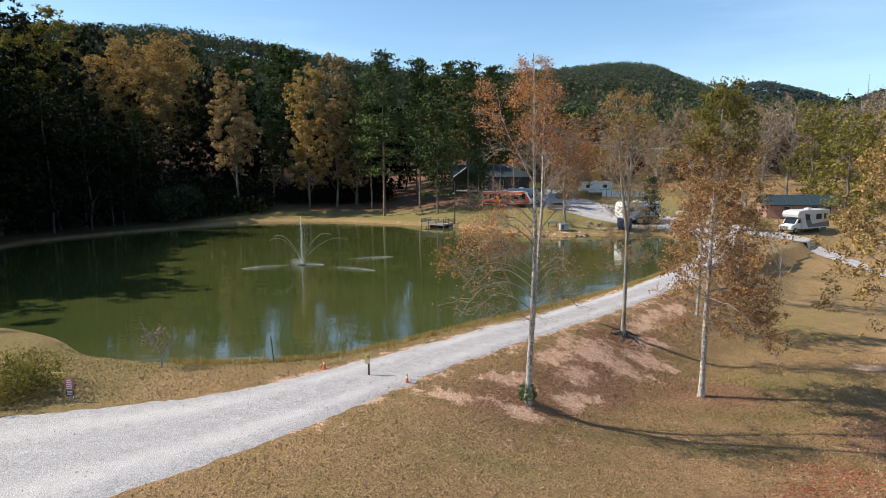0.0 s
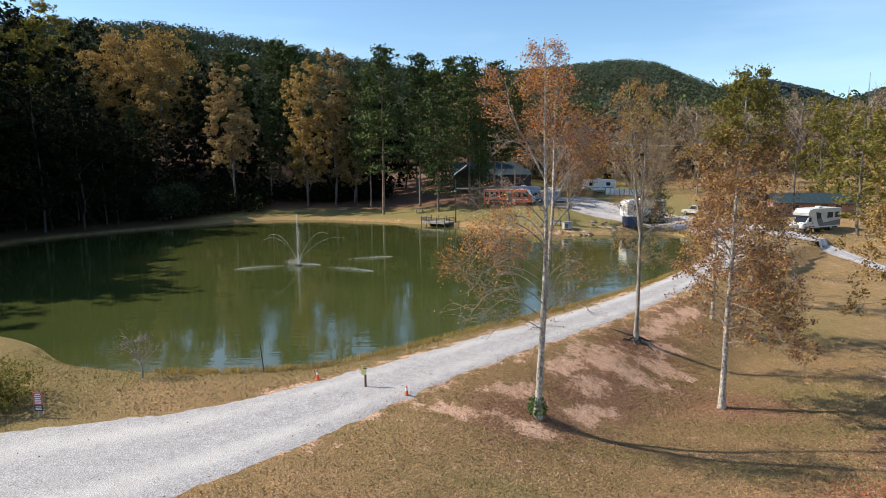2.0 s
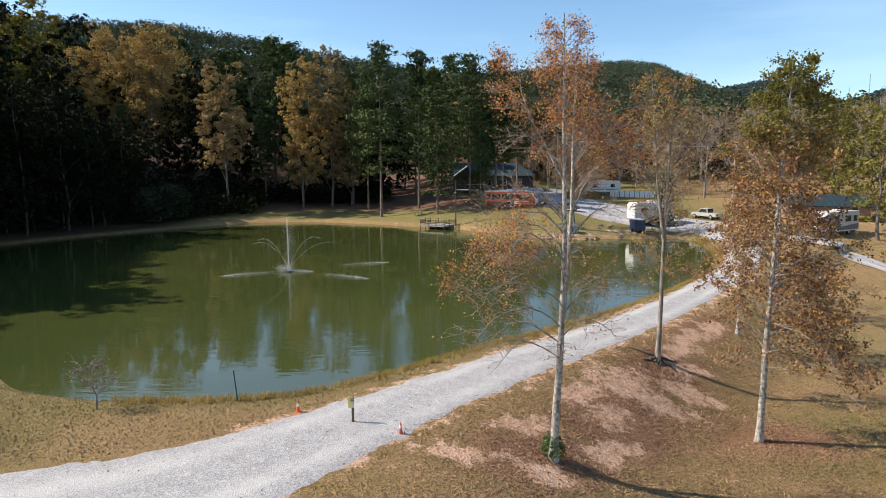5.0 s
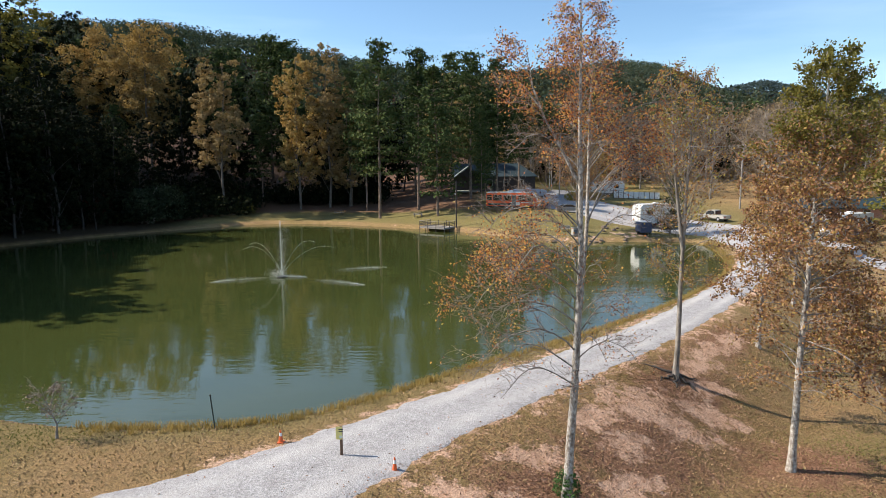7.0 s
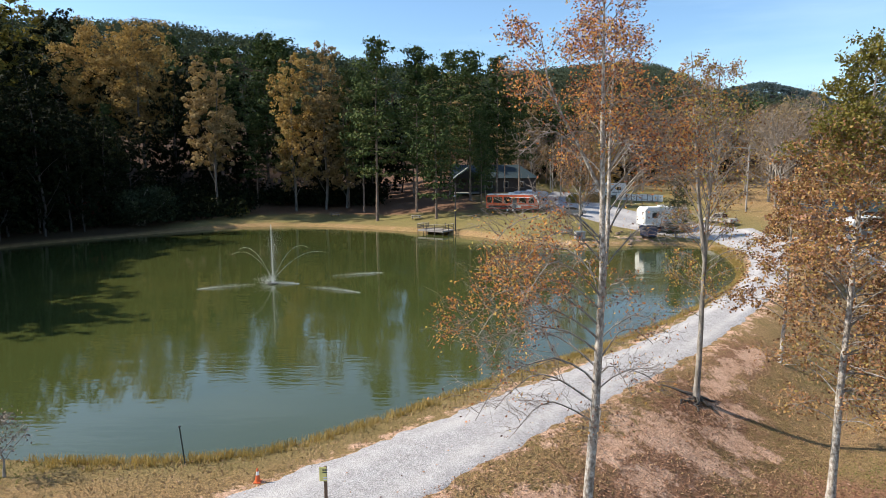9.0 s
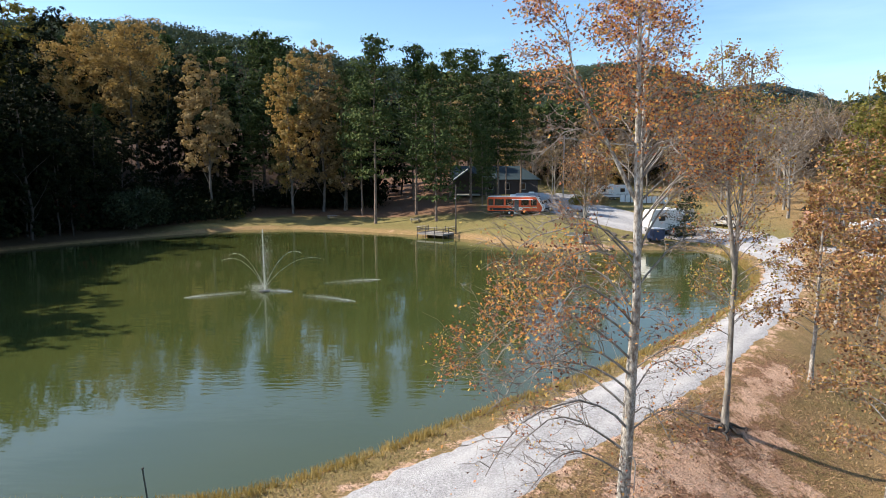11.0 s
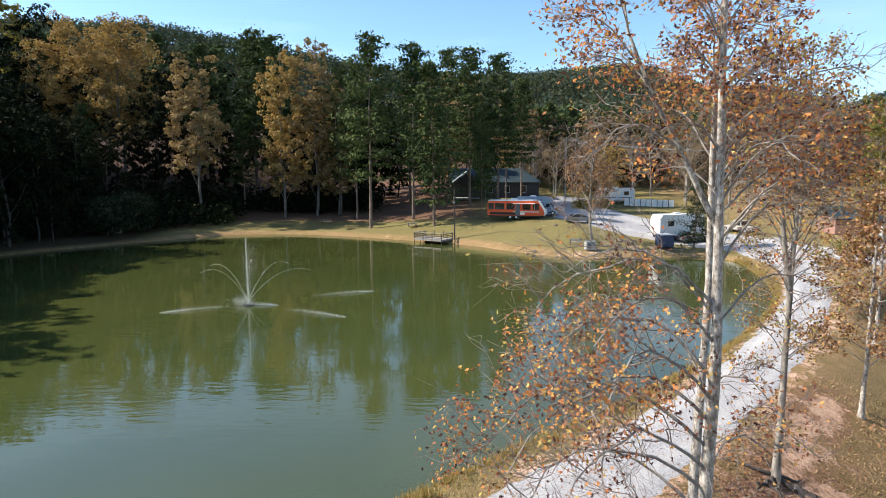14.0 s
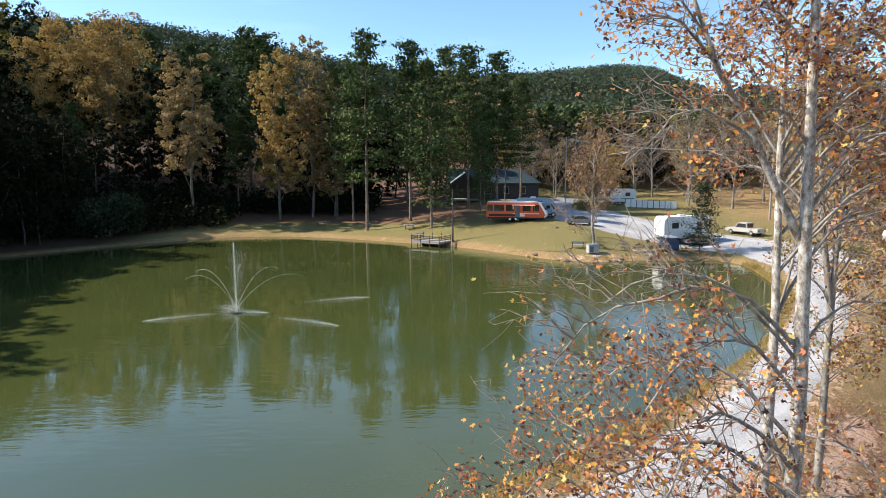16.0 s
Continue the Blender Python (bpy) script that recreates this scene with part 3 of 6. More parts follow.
        self.add(co, (one[None] + (np.arange(n) * 10)[:, None, None]).reshape(-1, 4))

    def mesh(self, name, mat):
        me = quads_mesh(name, np.concatenate(self.co), np.concatenate(self.faces))
        me.materials.append(mat)
        return me


def empty(name, m=None):
    ob = new(name)
    ob.empty_display_size = 0.3
    if m is not None:
        ob.matrix_world = m
    return ob


def part(name, data, parent, mat=None, label=""):
    """A mesh, bmesh or gathered arrays as one mesh object under a thing or a part."""
    if isinstance(data, Build):
        data = data.mesh(name, mat)
    elif isinstance(data, bmesh.types.BMesh):
        bm, data = data, bpy.data.meshes.new(name)
        bm.to_mesh(data)
        bm.free()
        data.materials.append(mat)
    ob = new(name, data)
    ob.parent = parent
    return tagged(ob, label)


def on_ground(x, y, turn=0, sink=0.0):
    return pose(x, y, ground_z(x, y) - sink, 0, 0, turn)


def wavy(a, b, n, amp, rng):
    t = np.linspace(0, 1, n)[:, None]
    p = np.asarray(a) * (1 - t) + np.asarray(b) * t
    k = np.cumsum(rng.normal(size=(n, 3)), 0)
    k = k - t * k[-1] - (1 - t) * k[0]
    return p + k * amp


def broadleaf(name, seed, h, r, base, n, mat, bark_mat, size=0.55, lobes=16, shape=1.0, limbs_shown=10):
    """Tall woodland tree: trunk, limbs and a crown of many leaves in uneven lobes with gaps."""
    rng = np.random.default_rng(seed)
    thing = empty(name)
    tr, lb = Build(), Build()
    r0 = 0.007 * h + 0.05
    lean = rng.normal(size=2) * 0.02 * h
    tp = wavy((0, 0, -0.4), (lean[0], lean[1], h * 0.93), 12, 0.02 * h / 3, rng)
    tr.tube(tp, np.linspace(r0, r0 * 0.12, 12), 8)
    cr = Build()
    zs = base + (1 - base) * (0.03 + 0.87 * (np.arange(lobes) + rng.uniform(0, 1, lobes)) / lobes)
    for i, z in enumerate(zs):
        k = (z - base) / (1 - base)
        env = r * (math.sin(math.pi * min(1, 0.14 + 0.80 * k) ** (0.8 * shape))) ** 0.6
        a = i * 2.4 + rng.uniform(-0.6, 0.6)
        q = env * rng.uniform(0.25, 0.78)
        c = np.array([math.cos(a) * q, math.sin(a) * q, z * h])
        lr = r * rng.uniform(0.26, 0.46) * (0.7 + 0.3 * math.sin(math.pi * min(1, k + 0.15)))
        root = tp[min(11, int(11 * max(0.1, z - 0.12)))]
        if 3 <= i < limbs_shown + 3:
            lb.tube(wavy(root, c, 6, 0.12, rng), np.linspace(r0 * 0.25, 0.03, 6), 5)
        # each lobe is a heap of small sprays, every spray with its own lit and shaded side
        sprays = int(rng.integers(9, 15))
        m = max(5, int(n / lobes / 12 * (lr / (r * 0.36)) ** 2))
        for _ in range(sprays):
            d = rng.normal(size=3) + np.array([0, 0, 0.25])
            d /= np.linalg.norm(d)
            sc = c + d * lr * rng.uniform(0.45, 1.05) * np.array([1, 1, 0.85])
            e = rng.normal(size=(m, 3)) + 0.7 * d
            e /= np.linalg.norm(e, axis=1)[:, None]
            sr = lr * rng.uniform(0.24, 0.42)
            cr.quads(sc + e * sr * rng.uniform(0.4, 1.1, (m, 1)) * np.array([1, 1, 0.75]), size * rng.uniform(0.6, 1.3, m), rng, 1.2, 0.25, None, e)
    part("trunk", tr, thing, bark_mat)
    tagged(part("limb_work", lb, thing, bark_mat), kind="stuff")
    part("crown", cr, thing, mat)
    return thing


def pine(name, seed, h, r, base, n, mat, size=0.48):
    rng = np.random.default_rng(seed)
    thing = empty(name)
    tr, cr = Build(), Build()
    r0 = 0.0075 * h + 0.05
    tp = wavy((0, 0, -0.4), (rng.normal() * 0.3, rng.normal() * 0.3, h), 14, 0.05, rng)
    tr.tube(tp, np.linspace(r0, 0.03, 14), 8)
    whorls = 30
    per = n // (whorls * 5)
    tuft = rng.normal(size=(int(n * 0.03), 3)) * np.array([1.0, 1.0, 1.1]) * 0.028 * h + tp[-1] - np.array([0, 0, 0.06 * h])
    cr.quads(tuft, size * rng.uniform(0.6, 1.2, len(tuft)), rng, 1.5, 0.2)
    for w in range(whorls):
        k = max(0.0, (w + rng.uniform(-0.5, 0.5)) / whorls) ** 0.85
        k = min(max(k, 0), 0.99)
        z = h * (base + (1 - base) * k)
        reach = r * (1 - k) ** 0.45 * (0.6 + 0.4 * min(1, k * 5 + 0.1)) * rng.uniform(0.62, 1.15) + 0.5
        for b in range(5):
            if rng.random() < 0.27:
                continue
            a = b * 1.2566 + w * 0.9 + rng.uniform(-0.4, 0.4)
            L = reach * rng.uniform(0.4, 1.2)
            d = np.array([math.cos(a), math.sin(a), 0.02 + 0.5 * k])
            p = np.array([tp[int(13 * z / h)][0], tp[int(13 * z / h)][1], z])
            end = p + d * L + np.array([0, 0, -0.05 * L])
            tr.tube(wavy(p, end, 4, 0.06, rng), np.linspace(0.05, 0.012, 4), 3)
            m = max(4, int(per * (0.35 + L / r)))
            t = rng.uniform(0.28, 1.05, (m, 1)) ** 0.8
            spread = 0.30 * L * (0.35 + t * 0.9)
            c = p + (end - p) * t + rng.normal(size=(m, 3)) * spread * np.array([0.72, 0.72, 0.27])
            cr.quads(c, size * rng.uniform(0.5, 1.3, m), rng, 1.5, 0.75, d[None] + 0.5 * rng.normal(size=(m, 3)), (c - p - (end - p) * t) * 2.0 / (spread + 0.1))
    part("trunk", tr, thing, M_PINEBARK)
    part("crown", cr, thing, mat)
    return thing


def bare_tree(name, seed, h, r, n, mat=None, leaf=None, leaf_n=0):
    """Nearly leafless tree: trunk, rising limbs and a haze of fine grey twigs."""
    rng = np.random.default_rng(seed)
    thing = empty(name)
    tr, tw = Build(), Build()
    tp = wavy((0, 0, -0.3), (rng.normal() * 0.4, rng.normal() * 0.4, h * 0.9), 10, 0.08, rng)
    tr.tube(tp, np.linspace(0.012 * h + 0.03, 0.03, 10), 7)
    ends = []
    for i in range(16):
        k = 0.22 + 0.72 * i / 16
        a = i * 2.4 + rng.uniform(-0.4, 0.4)
        p = tp[int(9 * k)]
        L = r * (1.15 - 0.75 * k) * rng.uniform(0.75, 1.15)
        end = p + np.array([math.cos(a) * L, math.sin(a) * L, L * rng.uniform(0.7, 1.4)])
        q = wavy(p, end, 7, 0.10, rng)
        tr.tube(q, np.linspace(0.006 * h, 0.015, 7), 4)
        for j in range(7):
            s = q[rng.integers(2, 7)]
            e2 = s + rng.normal(size=3) * L * 0.28 + (end - p) * 0.22 + np.array([0, 0, 0.1 * L])
            tr.tube(wavy(s, e2, 4, 0.05, rng), np.linspace(0.03, 0.008, 4), 3)
            ends.append((s, e2))
    m = max(1, n // len(ends))
    for s, e2 in ends:
        t = rng.uniform(0.1, 1.1, (m, 1))
        c = s + (e2 - s) * t + rng.normal(size=(m, 3)) * 0.16 * r * 0.5
        tw.quads(c, 0.09, rng, 9.0, 0.0, (e2 - s)[None] * 0.8 + np.zeros((m, 3)))
    part("trunk", tr, thing, M_TRUNK)
    part("twig_haze", tw, thing, M_BARE)
    if leaf_n:
        lf = Build()
        for s, e2 in ends:
            k = leaf_n // len(ends)
            lf.quads(s + (e2 - s) * rng.uniform(0.2, 1.1, (k, 1)) + rng.normal(size=(k, 3)) * 0.3, 0.3 * rng.uniform(0.6, 1.3, k), rng)
        part("leaves", lf, thing, leaf)
    return thing


def sycamore(name, seed, stems, limbs, leaf_mat, bark_mat, r0, twigs=6, leaf=0.125, per=8, lobed=True, droop=0.25, top_mat=None, top_z=99.0):
    """Young sycamore seen close. stems: polylines; limbs: (stem, height, compass, reach, rise, leafiness)."""
    rng = np.random.default_rng(seed)
    thing = empty(name)
    tr, br, tw, lf = Build(), Build(), Build(), Build()
    lines = []
    for i, s in enumerate(stems):
        s = np.array(s, float)
        zz = np.linspace(s[0, 2], s[-1, 2], 26)
        p = np.stack([np.interp(zz, s[:, 2], s[:, 0]), np.interp(zz, s[:, 2], s[:, 1]), zz], 1)
        p[1:-1, :2] += np.cumsum(rng.normal(size=(24, 2)) * 0.007, 0)
        top = s[-1, 2]
        rr = r0 * (1.0, 0.74, 0.34)[i] * (1 - 0.93 * (zz - s[0, 2] * (i > 0)) / (top - s[0, 2] * (i > 0))) ** 0.85
        if i == 0:
            rr = rr + r0 * 0.55 * np.exp(-np.maximum(zz, 0) / 0.35)
        tr.tube(p, np.maximum(rr, 0.012), 10)
        lines.append((p, rr))
    tips = []
    for si, z, comp, reach, rise, leafy in limbs:
        p, rr = lines[si]
        o = np.array([np.interp(z, p[:, 2], p[:, 0]), np.interp(z, p[:, 2], p[:, 1]), z])
        rad = min(np.interp(z, p[:, 2], rr) * 0.5, 0.0080 * reach + 0.008)
        a = radians(comp)
        d = np.array([math.cos(a), math.sin(a), 0])
        n = 9
        t = np.linspace(0, 1, n)
        # limbs leave the stem steeply, then level out and sag at the end
        prof = rise * t + droop * reach * (np.sin(math.pi * t) * 0.55 - 0.25 * t ** 3)
        q = o + d[None] * (reach * t)[:, None] + np.array([0, 0, 1.0])[None] * prof[:, None]
        q += np.cumsum(rng.normal(size=(n, 3)), 0) * 0.025 * reach * t[:, None] ** 0.5
        br.tube(q, np.linspace(rad, 0.010, n), 6)
        kids = max(4, int(twigs * (0.6 + reach / 3.0)))
        for j in range(kids):
            s = rng.uniform(0.22, 1.0)
            b = np.array([np.interp(s, t, q[:, c]) for c in range(3)])
            side = np.array([-d[1], d[0], 0]) * (1 if j % 2 else -1)
            L = reach * (0.50 - 0.22 * s) * rng.uniform(0.6, 1.2) + 0.22
            way = d * rng.uniform(0.3, 1.0) + side * rng.uniform(0.15, 0.9) + np.array([0, 0, rng.uniform(-0.3, 1.0)])
            way /= np.linalg.norm(way)
            e = b + way * L
            w = wavy(b, e, 7, 0.05 * L, rng)
            tw.tube(w, np.linspace(max(0.008, rad * 0.32), 0.004, 7), 4)
            for k in range(5):
                s2 = rng.uniform(0.25, 1.0)
                b2 = w[int(s2 * 6)]
                e2 = b2 + (way * 0.6 + rng.normal(size=3) * 0.5 + np.array([0, 0, -0.10])) * L * rng.uniform(0.25, 0.55)
                tw.tube(np.stack([b2, (b2 + e2) / 2 + rng.normal(size=3) * 0.05, e2]), [0.005, 0.004, 0.0025], 3)
                tips.append((b2, e2, leafy))
    place = []
    for b2, e2, leafy in tips:
        # leaves hang in bunches: many twig ends are bare
        m = rng.poisson(per * leafy * 2) if rng.random() < 0.5 else 0
        if m:
            t = rng.uniform(0.35, 1.15, (m, 1))
            place.append(b2 + (e2 - b2) * t + rng.normal(size=(m, 3)) * 0.12)
    place = np.concatenate(place)
    if top_mat:
        # the crown's top keeps another colour
        edge_z = place[:, 2] + rng.normal(size=len(place)) * 0.8
        tl = Build()
        tl.quads(place[edge_z > top_z], leaf * 1.25, rng, 1.15)
        part("top_leaves", tl, thing, top_mat)
        place = place[edge_z <= top_z]
    if lobed:
        lf.lobed(place, leaf, rng)
    else:
        lf.quads(place, leaf * 1.25, rng, 1.15)
    part("trunk", tr, thing, bark_mat)
    part("limb_work", br, thing, M_LIMB)
    tagged(part("twig_work", tw, thing, M_TWIG), kind="stuff")
    part("leaves", lf, thing, leaf_mat)
    return thing


def ring_limbs(rng, stem, z0, z1, n, reach0, reach1, leaf0, leaf1, rise=0.55):
    """Limbs spread round a stem from height z0 to z1."""
    out = []
    for i in range(n):
        k = (i + rng.uniform(-0.3, 0.3)) / n
        k = min(max(k, 0), 1)
        reach = (reach0 + (reach1 - reach0) * k) * rng.uniform(0.7, 1.2)
        out.append((stem, z0 + (z1 - z0) * k, i * 137.5 + rng.uniform(-25, 25), reach, reach * rise * rng.uniform(0.4, 1.3), leaf0 + (leaf1 - leaf0) * k))
    return out


def sycamores():
    rng = np.random.default_rng(5)
    # twin-stemmed tree by the road
    stems = [[(0, 0, -0.5), (0.06, 0, 2), (0.15, -0.05, 4.4), (0.25, -0.1, 9), (0.16, -0.1, 12), (0.10, -0.1, 14), (0.08, 0, 17.5)],
             [(0.05, 0.06, 1.5), (0.22, 0.5, 3.4), (0.45, 1.0, 5.6), (0.80, 1.6, 9.7), (0.88, 1.85, 12), (0.90, 1.95, 14), (1.0, 2.0, 16.8)],
             [(0.17, -0.1, 11.3), (-0.5, -0.1, 12.6), (-1.05, -0.1, 13.5), (-1.45, -0.1, 14.5), (-1.7, -0.1, 15.8)]]
    limbs = [(0, 4.3, 190, 2.6, -0.3, 0.1), (0, 4.9, 168, 3.2, -0.1, 0.15), (0, 5.5, 200, 3.6, 0.0, 0.2), (0, 6.0, 150, 3.0, 0.1, 0.2), (0, 6.5, 185, 3.6, 0.2, 0.4),
             (0, 6.9, 205, 3.6, 0.4, 1.0), (0, 7.3, 172, 3.8, 0.6, 1.5), (0, 7.8, 190, 3.7, 0.5, 1.6), (0, 8.2, 215, 3.3, 0.6, 1.3), (0, 8.6, 160, 3.2, 0.7, 1.2),
             (1, 4.9, 5, 2.3, 0.4, 0.15), (1, 5.8, 30, 2.4, 0.7, 0.3), (1, 6.5, -30, 2.0, 1.0, 0.3),
             (0, 9.2, 195, 2.6, 0.5, 0.4), (0, 9.9, 175, 3.2, 0.4, 0.12), (1, 8.8, 10, 2.4, 1.5, 0.1), (1, 9.6, 35, 2.2, 1.8, 0.2), (1, 10.6, -5, 2.4, 1.3, 0.08),
             (0, 9.7, 178, 2.6, 1.0, 0.1), (2, 12.6, 180, 1.9, 0.0, 0.08), (1, 12.0, 0, 2.6, 2.0, 0.12), (1, 11.9, -18, 2.3, 1.4, 0.12), (1, 12.4, 40, 2.0, 2.0, 0.3), (2, 13.0, 200, 1.5, 1.0, 0.9), (2, 13.5, 120, 1.3, 1.1, 0.9), (2, 13.9, 180, 1.3, 0.9, 1.0), (2, 14.4, 225, 1.2, 1.0, 1.0), (2, 14.9, 20, 1.0, 1.0, 0.9), (2, 15.3, 150, 0.8, 0.9, 1.0), (1, 9.9, 8, 2.7, 1.7, 0.5), (1, 10.6, -20, 2.5, 1.5, 1.0), (1, 11.2, 15, 2.7, 1.2, 1.5), (1, 11.8, -35, 2.2, 1.2, 1.3), (1, 12.4, 25, 2.4, 1.0, 1.5), (0, 4.6, 260, 2.0, 0.2, 0.15), (1, 5.3, 290, 2.0, 0.5, 0.2), (1, 7.6, 270, 2.0, 1.0, 0.3), (0, 7.9, 100, 2.2, 1.2, 0.4)]
    limbs += ring_limbs(rng, 0, 11.6, 17.0, 24, 1.35, 0.5, 0.5, 0.95, 0.9) + ring_limbs(rng, 1, 12.2, 16.2, 18, 1.5, 0.55, 0.5, 0.8, 0.9)
    t = sycamore("sycamore_tree", 11, stems, limbs, M_ORANGE, M_SYC, 0.17, 11, 0.080, 5.6, True, 0.5)
    t.matrix_world = on_ground(4.45, 29.9)
    tagged(t, "twin-stemmed pale-barked sycamore with sparse orange leaves", "tree", "trees on the dam")
    ivy = Build()
    rg = np.random.default_rng(3)
    a, z = rg.uniform(0, 6.28, 420), rg.uniform(0, 1, 420) ** 1.5 * 0.75
    ivy.lobed(np.stack([np.cos(a) * (0.42 - 0.2 * z), np.sin(a) * (0.42 - 0.2 * z), z + 0.3], 1) + rg.normal(size=(420, 3)) * 0.07, 0.11, rg)
    part("ivy", ivy, t, M_IVY, "green ivy round the foot of the trunk")

    # slimmer tree behind it
    stems = [[(0, 0, -0.5), (0.05, 0, 4), (0.1, 0, 9), (0.35, 0.1, 16.4)], [(0.08, 0, 7.0), (-0.35, 0.1, 10), (-1.0, 0.2, 16.8)]]
    limbs = [(0, 4.2, 170, 1.6, 0.4, 0.5), (0, 4.8, 20, 1.8, 0.5, 0.3)] + ring_limbs(rng, 0, 4.6, 9.0, 20, 1.5, 1.9, 0.35, 0.12, 0.9) + ring_limbs(rng, 0, 8.2, 16.0, 40, 2.4, 0.6, 0.10, 0.35, 1.5) + ring_limbs(rng, 1, 8.6, 16.4, 30, 2.2, 0.6, 0.12, 0.4, 1.4)
    t = sycamore("sycamore_tree", 12, stems, limbs, M_YELLOWING, M_TRUNK, 0.15, 7, 0.10, 8, False)
    roots = Build()
    rg = np.random.default_rng(6)
    for a in (20, 75, -35, -110, 160, 215):
        e = np.array([math.cos(radians(a)), math.sin(radians(a))]) * rg.uniform(0.9, 1.9)
        p = np.stack([np.linspace(0.1, 1, 7) * e[0] + rg.normal(size=7) * 0.08, np.linspace(0.1, 1, 7) * e[1] + rg.normal(size=7) * 0.08, np.zeros(7)], 1)
        p[:, 2] = land(p[:, 0] + 12.7, p[:, 1] + 41.7) - ground_z(12.7, 41.7) + np.linspace(0.16, -0.02, 7)
        roots.tube(p, np.linspace(0.085, 0.03, 7), 6)
    part("roots", roots, t, M_DARKBARK, "dark roots laid bare by erosion")
    t.matrix_world = on_ground(12.7, 41.7)
    tagged(t, "slender grey-barked sycamore, nearly bare with few yellowing leaves", "tree", "trees on the dam")

    # leafy tree lower on the slope
    stems = [[(0, 0, -0.5), (0.0, 0, 5), (0.12, 0, 12), (0.5, 0.1, 18.6)]]
    limbs = ring_limbs(rng, 0, 3.4, 7.5, 18, 2.2, 2.7, 0.6, 0.9, 0.25) + ring_limbs(rng, 0, 7.5, 14.5, 40, 2.7, 2.0, 1.1, 1.5, 0.55) + ring_limbs(rng, 0, 13.5, 18.3, 28, 1.9, 0.9, 1.6, 2.2, 0.7)
    limbs += [(0, 4.6 + 0.38 * i, (-40, 5, 38, -15, -65, 22)[i % 6], 4.0 - 0.06 * i, -1.5 + 0.11 * i, 1.9) for i in range(12)]
    t = sycamore("sycamore_tree", 13, stems, limbs, M_RUST, M_SYC, 0.175, 7, 0.118, 5.0, False, 0.2, M_OLIVE, 14.9)
    t.matrix_world = on_ground(15.8, 35.6)
    tagged(t, "leafy rust and olive sycamore on the grass slope", "tree", "trees on the dam")

    # trees further along the dam and slope
    specs = [(20.8, 48.8, 11.5, 14, M_RUST, 0.6, 0.13), (29.6, 60.5, 13.0, 16, M_RUST, 0.5, 0.15), (30.2, 38.5, 17.0, 15, M_GOLD, 1.2, 0.17)]
    for x, y, h, seed, mat, leafy, r0 in specs:
        rg = np.random.default_rng(seed)
        stems = [[(0, 0, -0.5), (0.05, 0, h * 0.3), (0.15 * rg.normal(), 0.1, h)]]
        wide = 0.28 if mat is M_GOLD else 0.2
        limbs = ring_limbs(rg, 0, h * 0.22, h * 0.55, 18, h * wide, h * wide, leafy * 0.7, leafy, 0.3) + ring_limbs(rg, 0, h * 0.55, h * 0.97, 22, h * wide * 0.9, 0.6, leafy, leafy, 0.7)
        t = sycamore("sycamore_tree", seed + 40, stems, limbs, mat, M_SYC, r0, 5, 0.16, 8, False)
        t.matrix_world = on_ground(x, y)
        tagged(t, "young sycamore with rust-brown leaves beside the gravel lane" if mat is M_RUST else "young sycamore with golden-orange leaves on the grass slope", "tree", "trees on the dam")


sycamores()


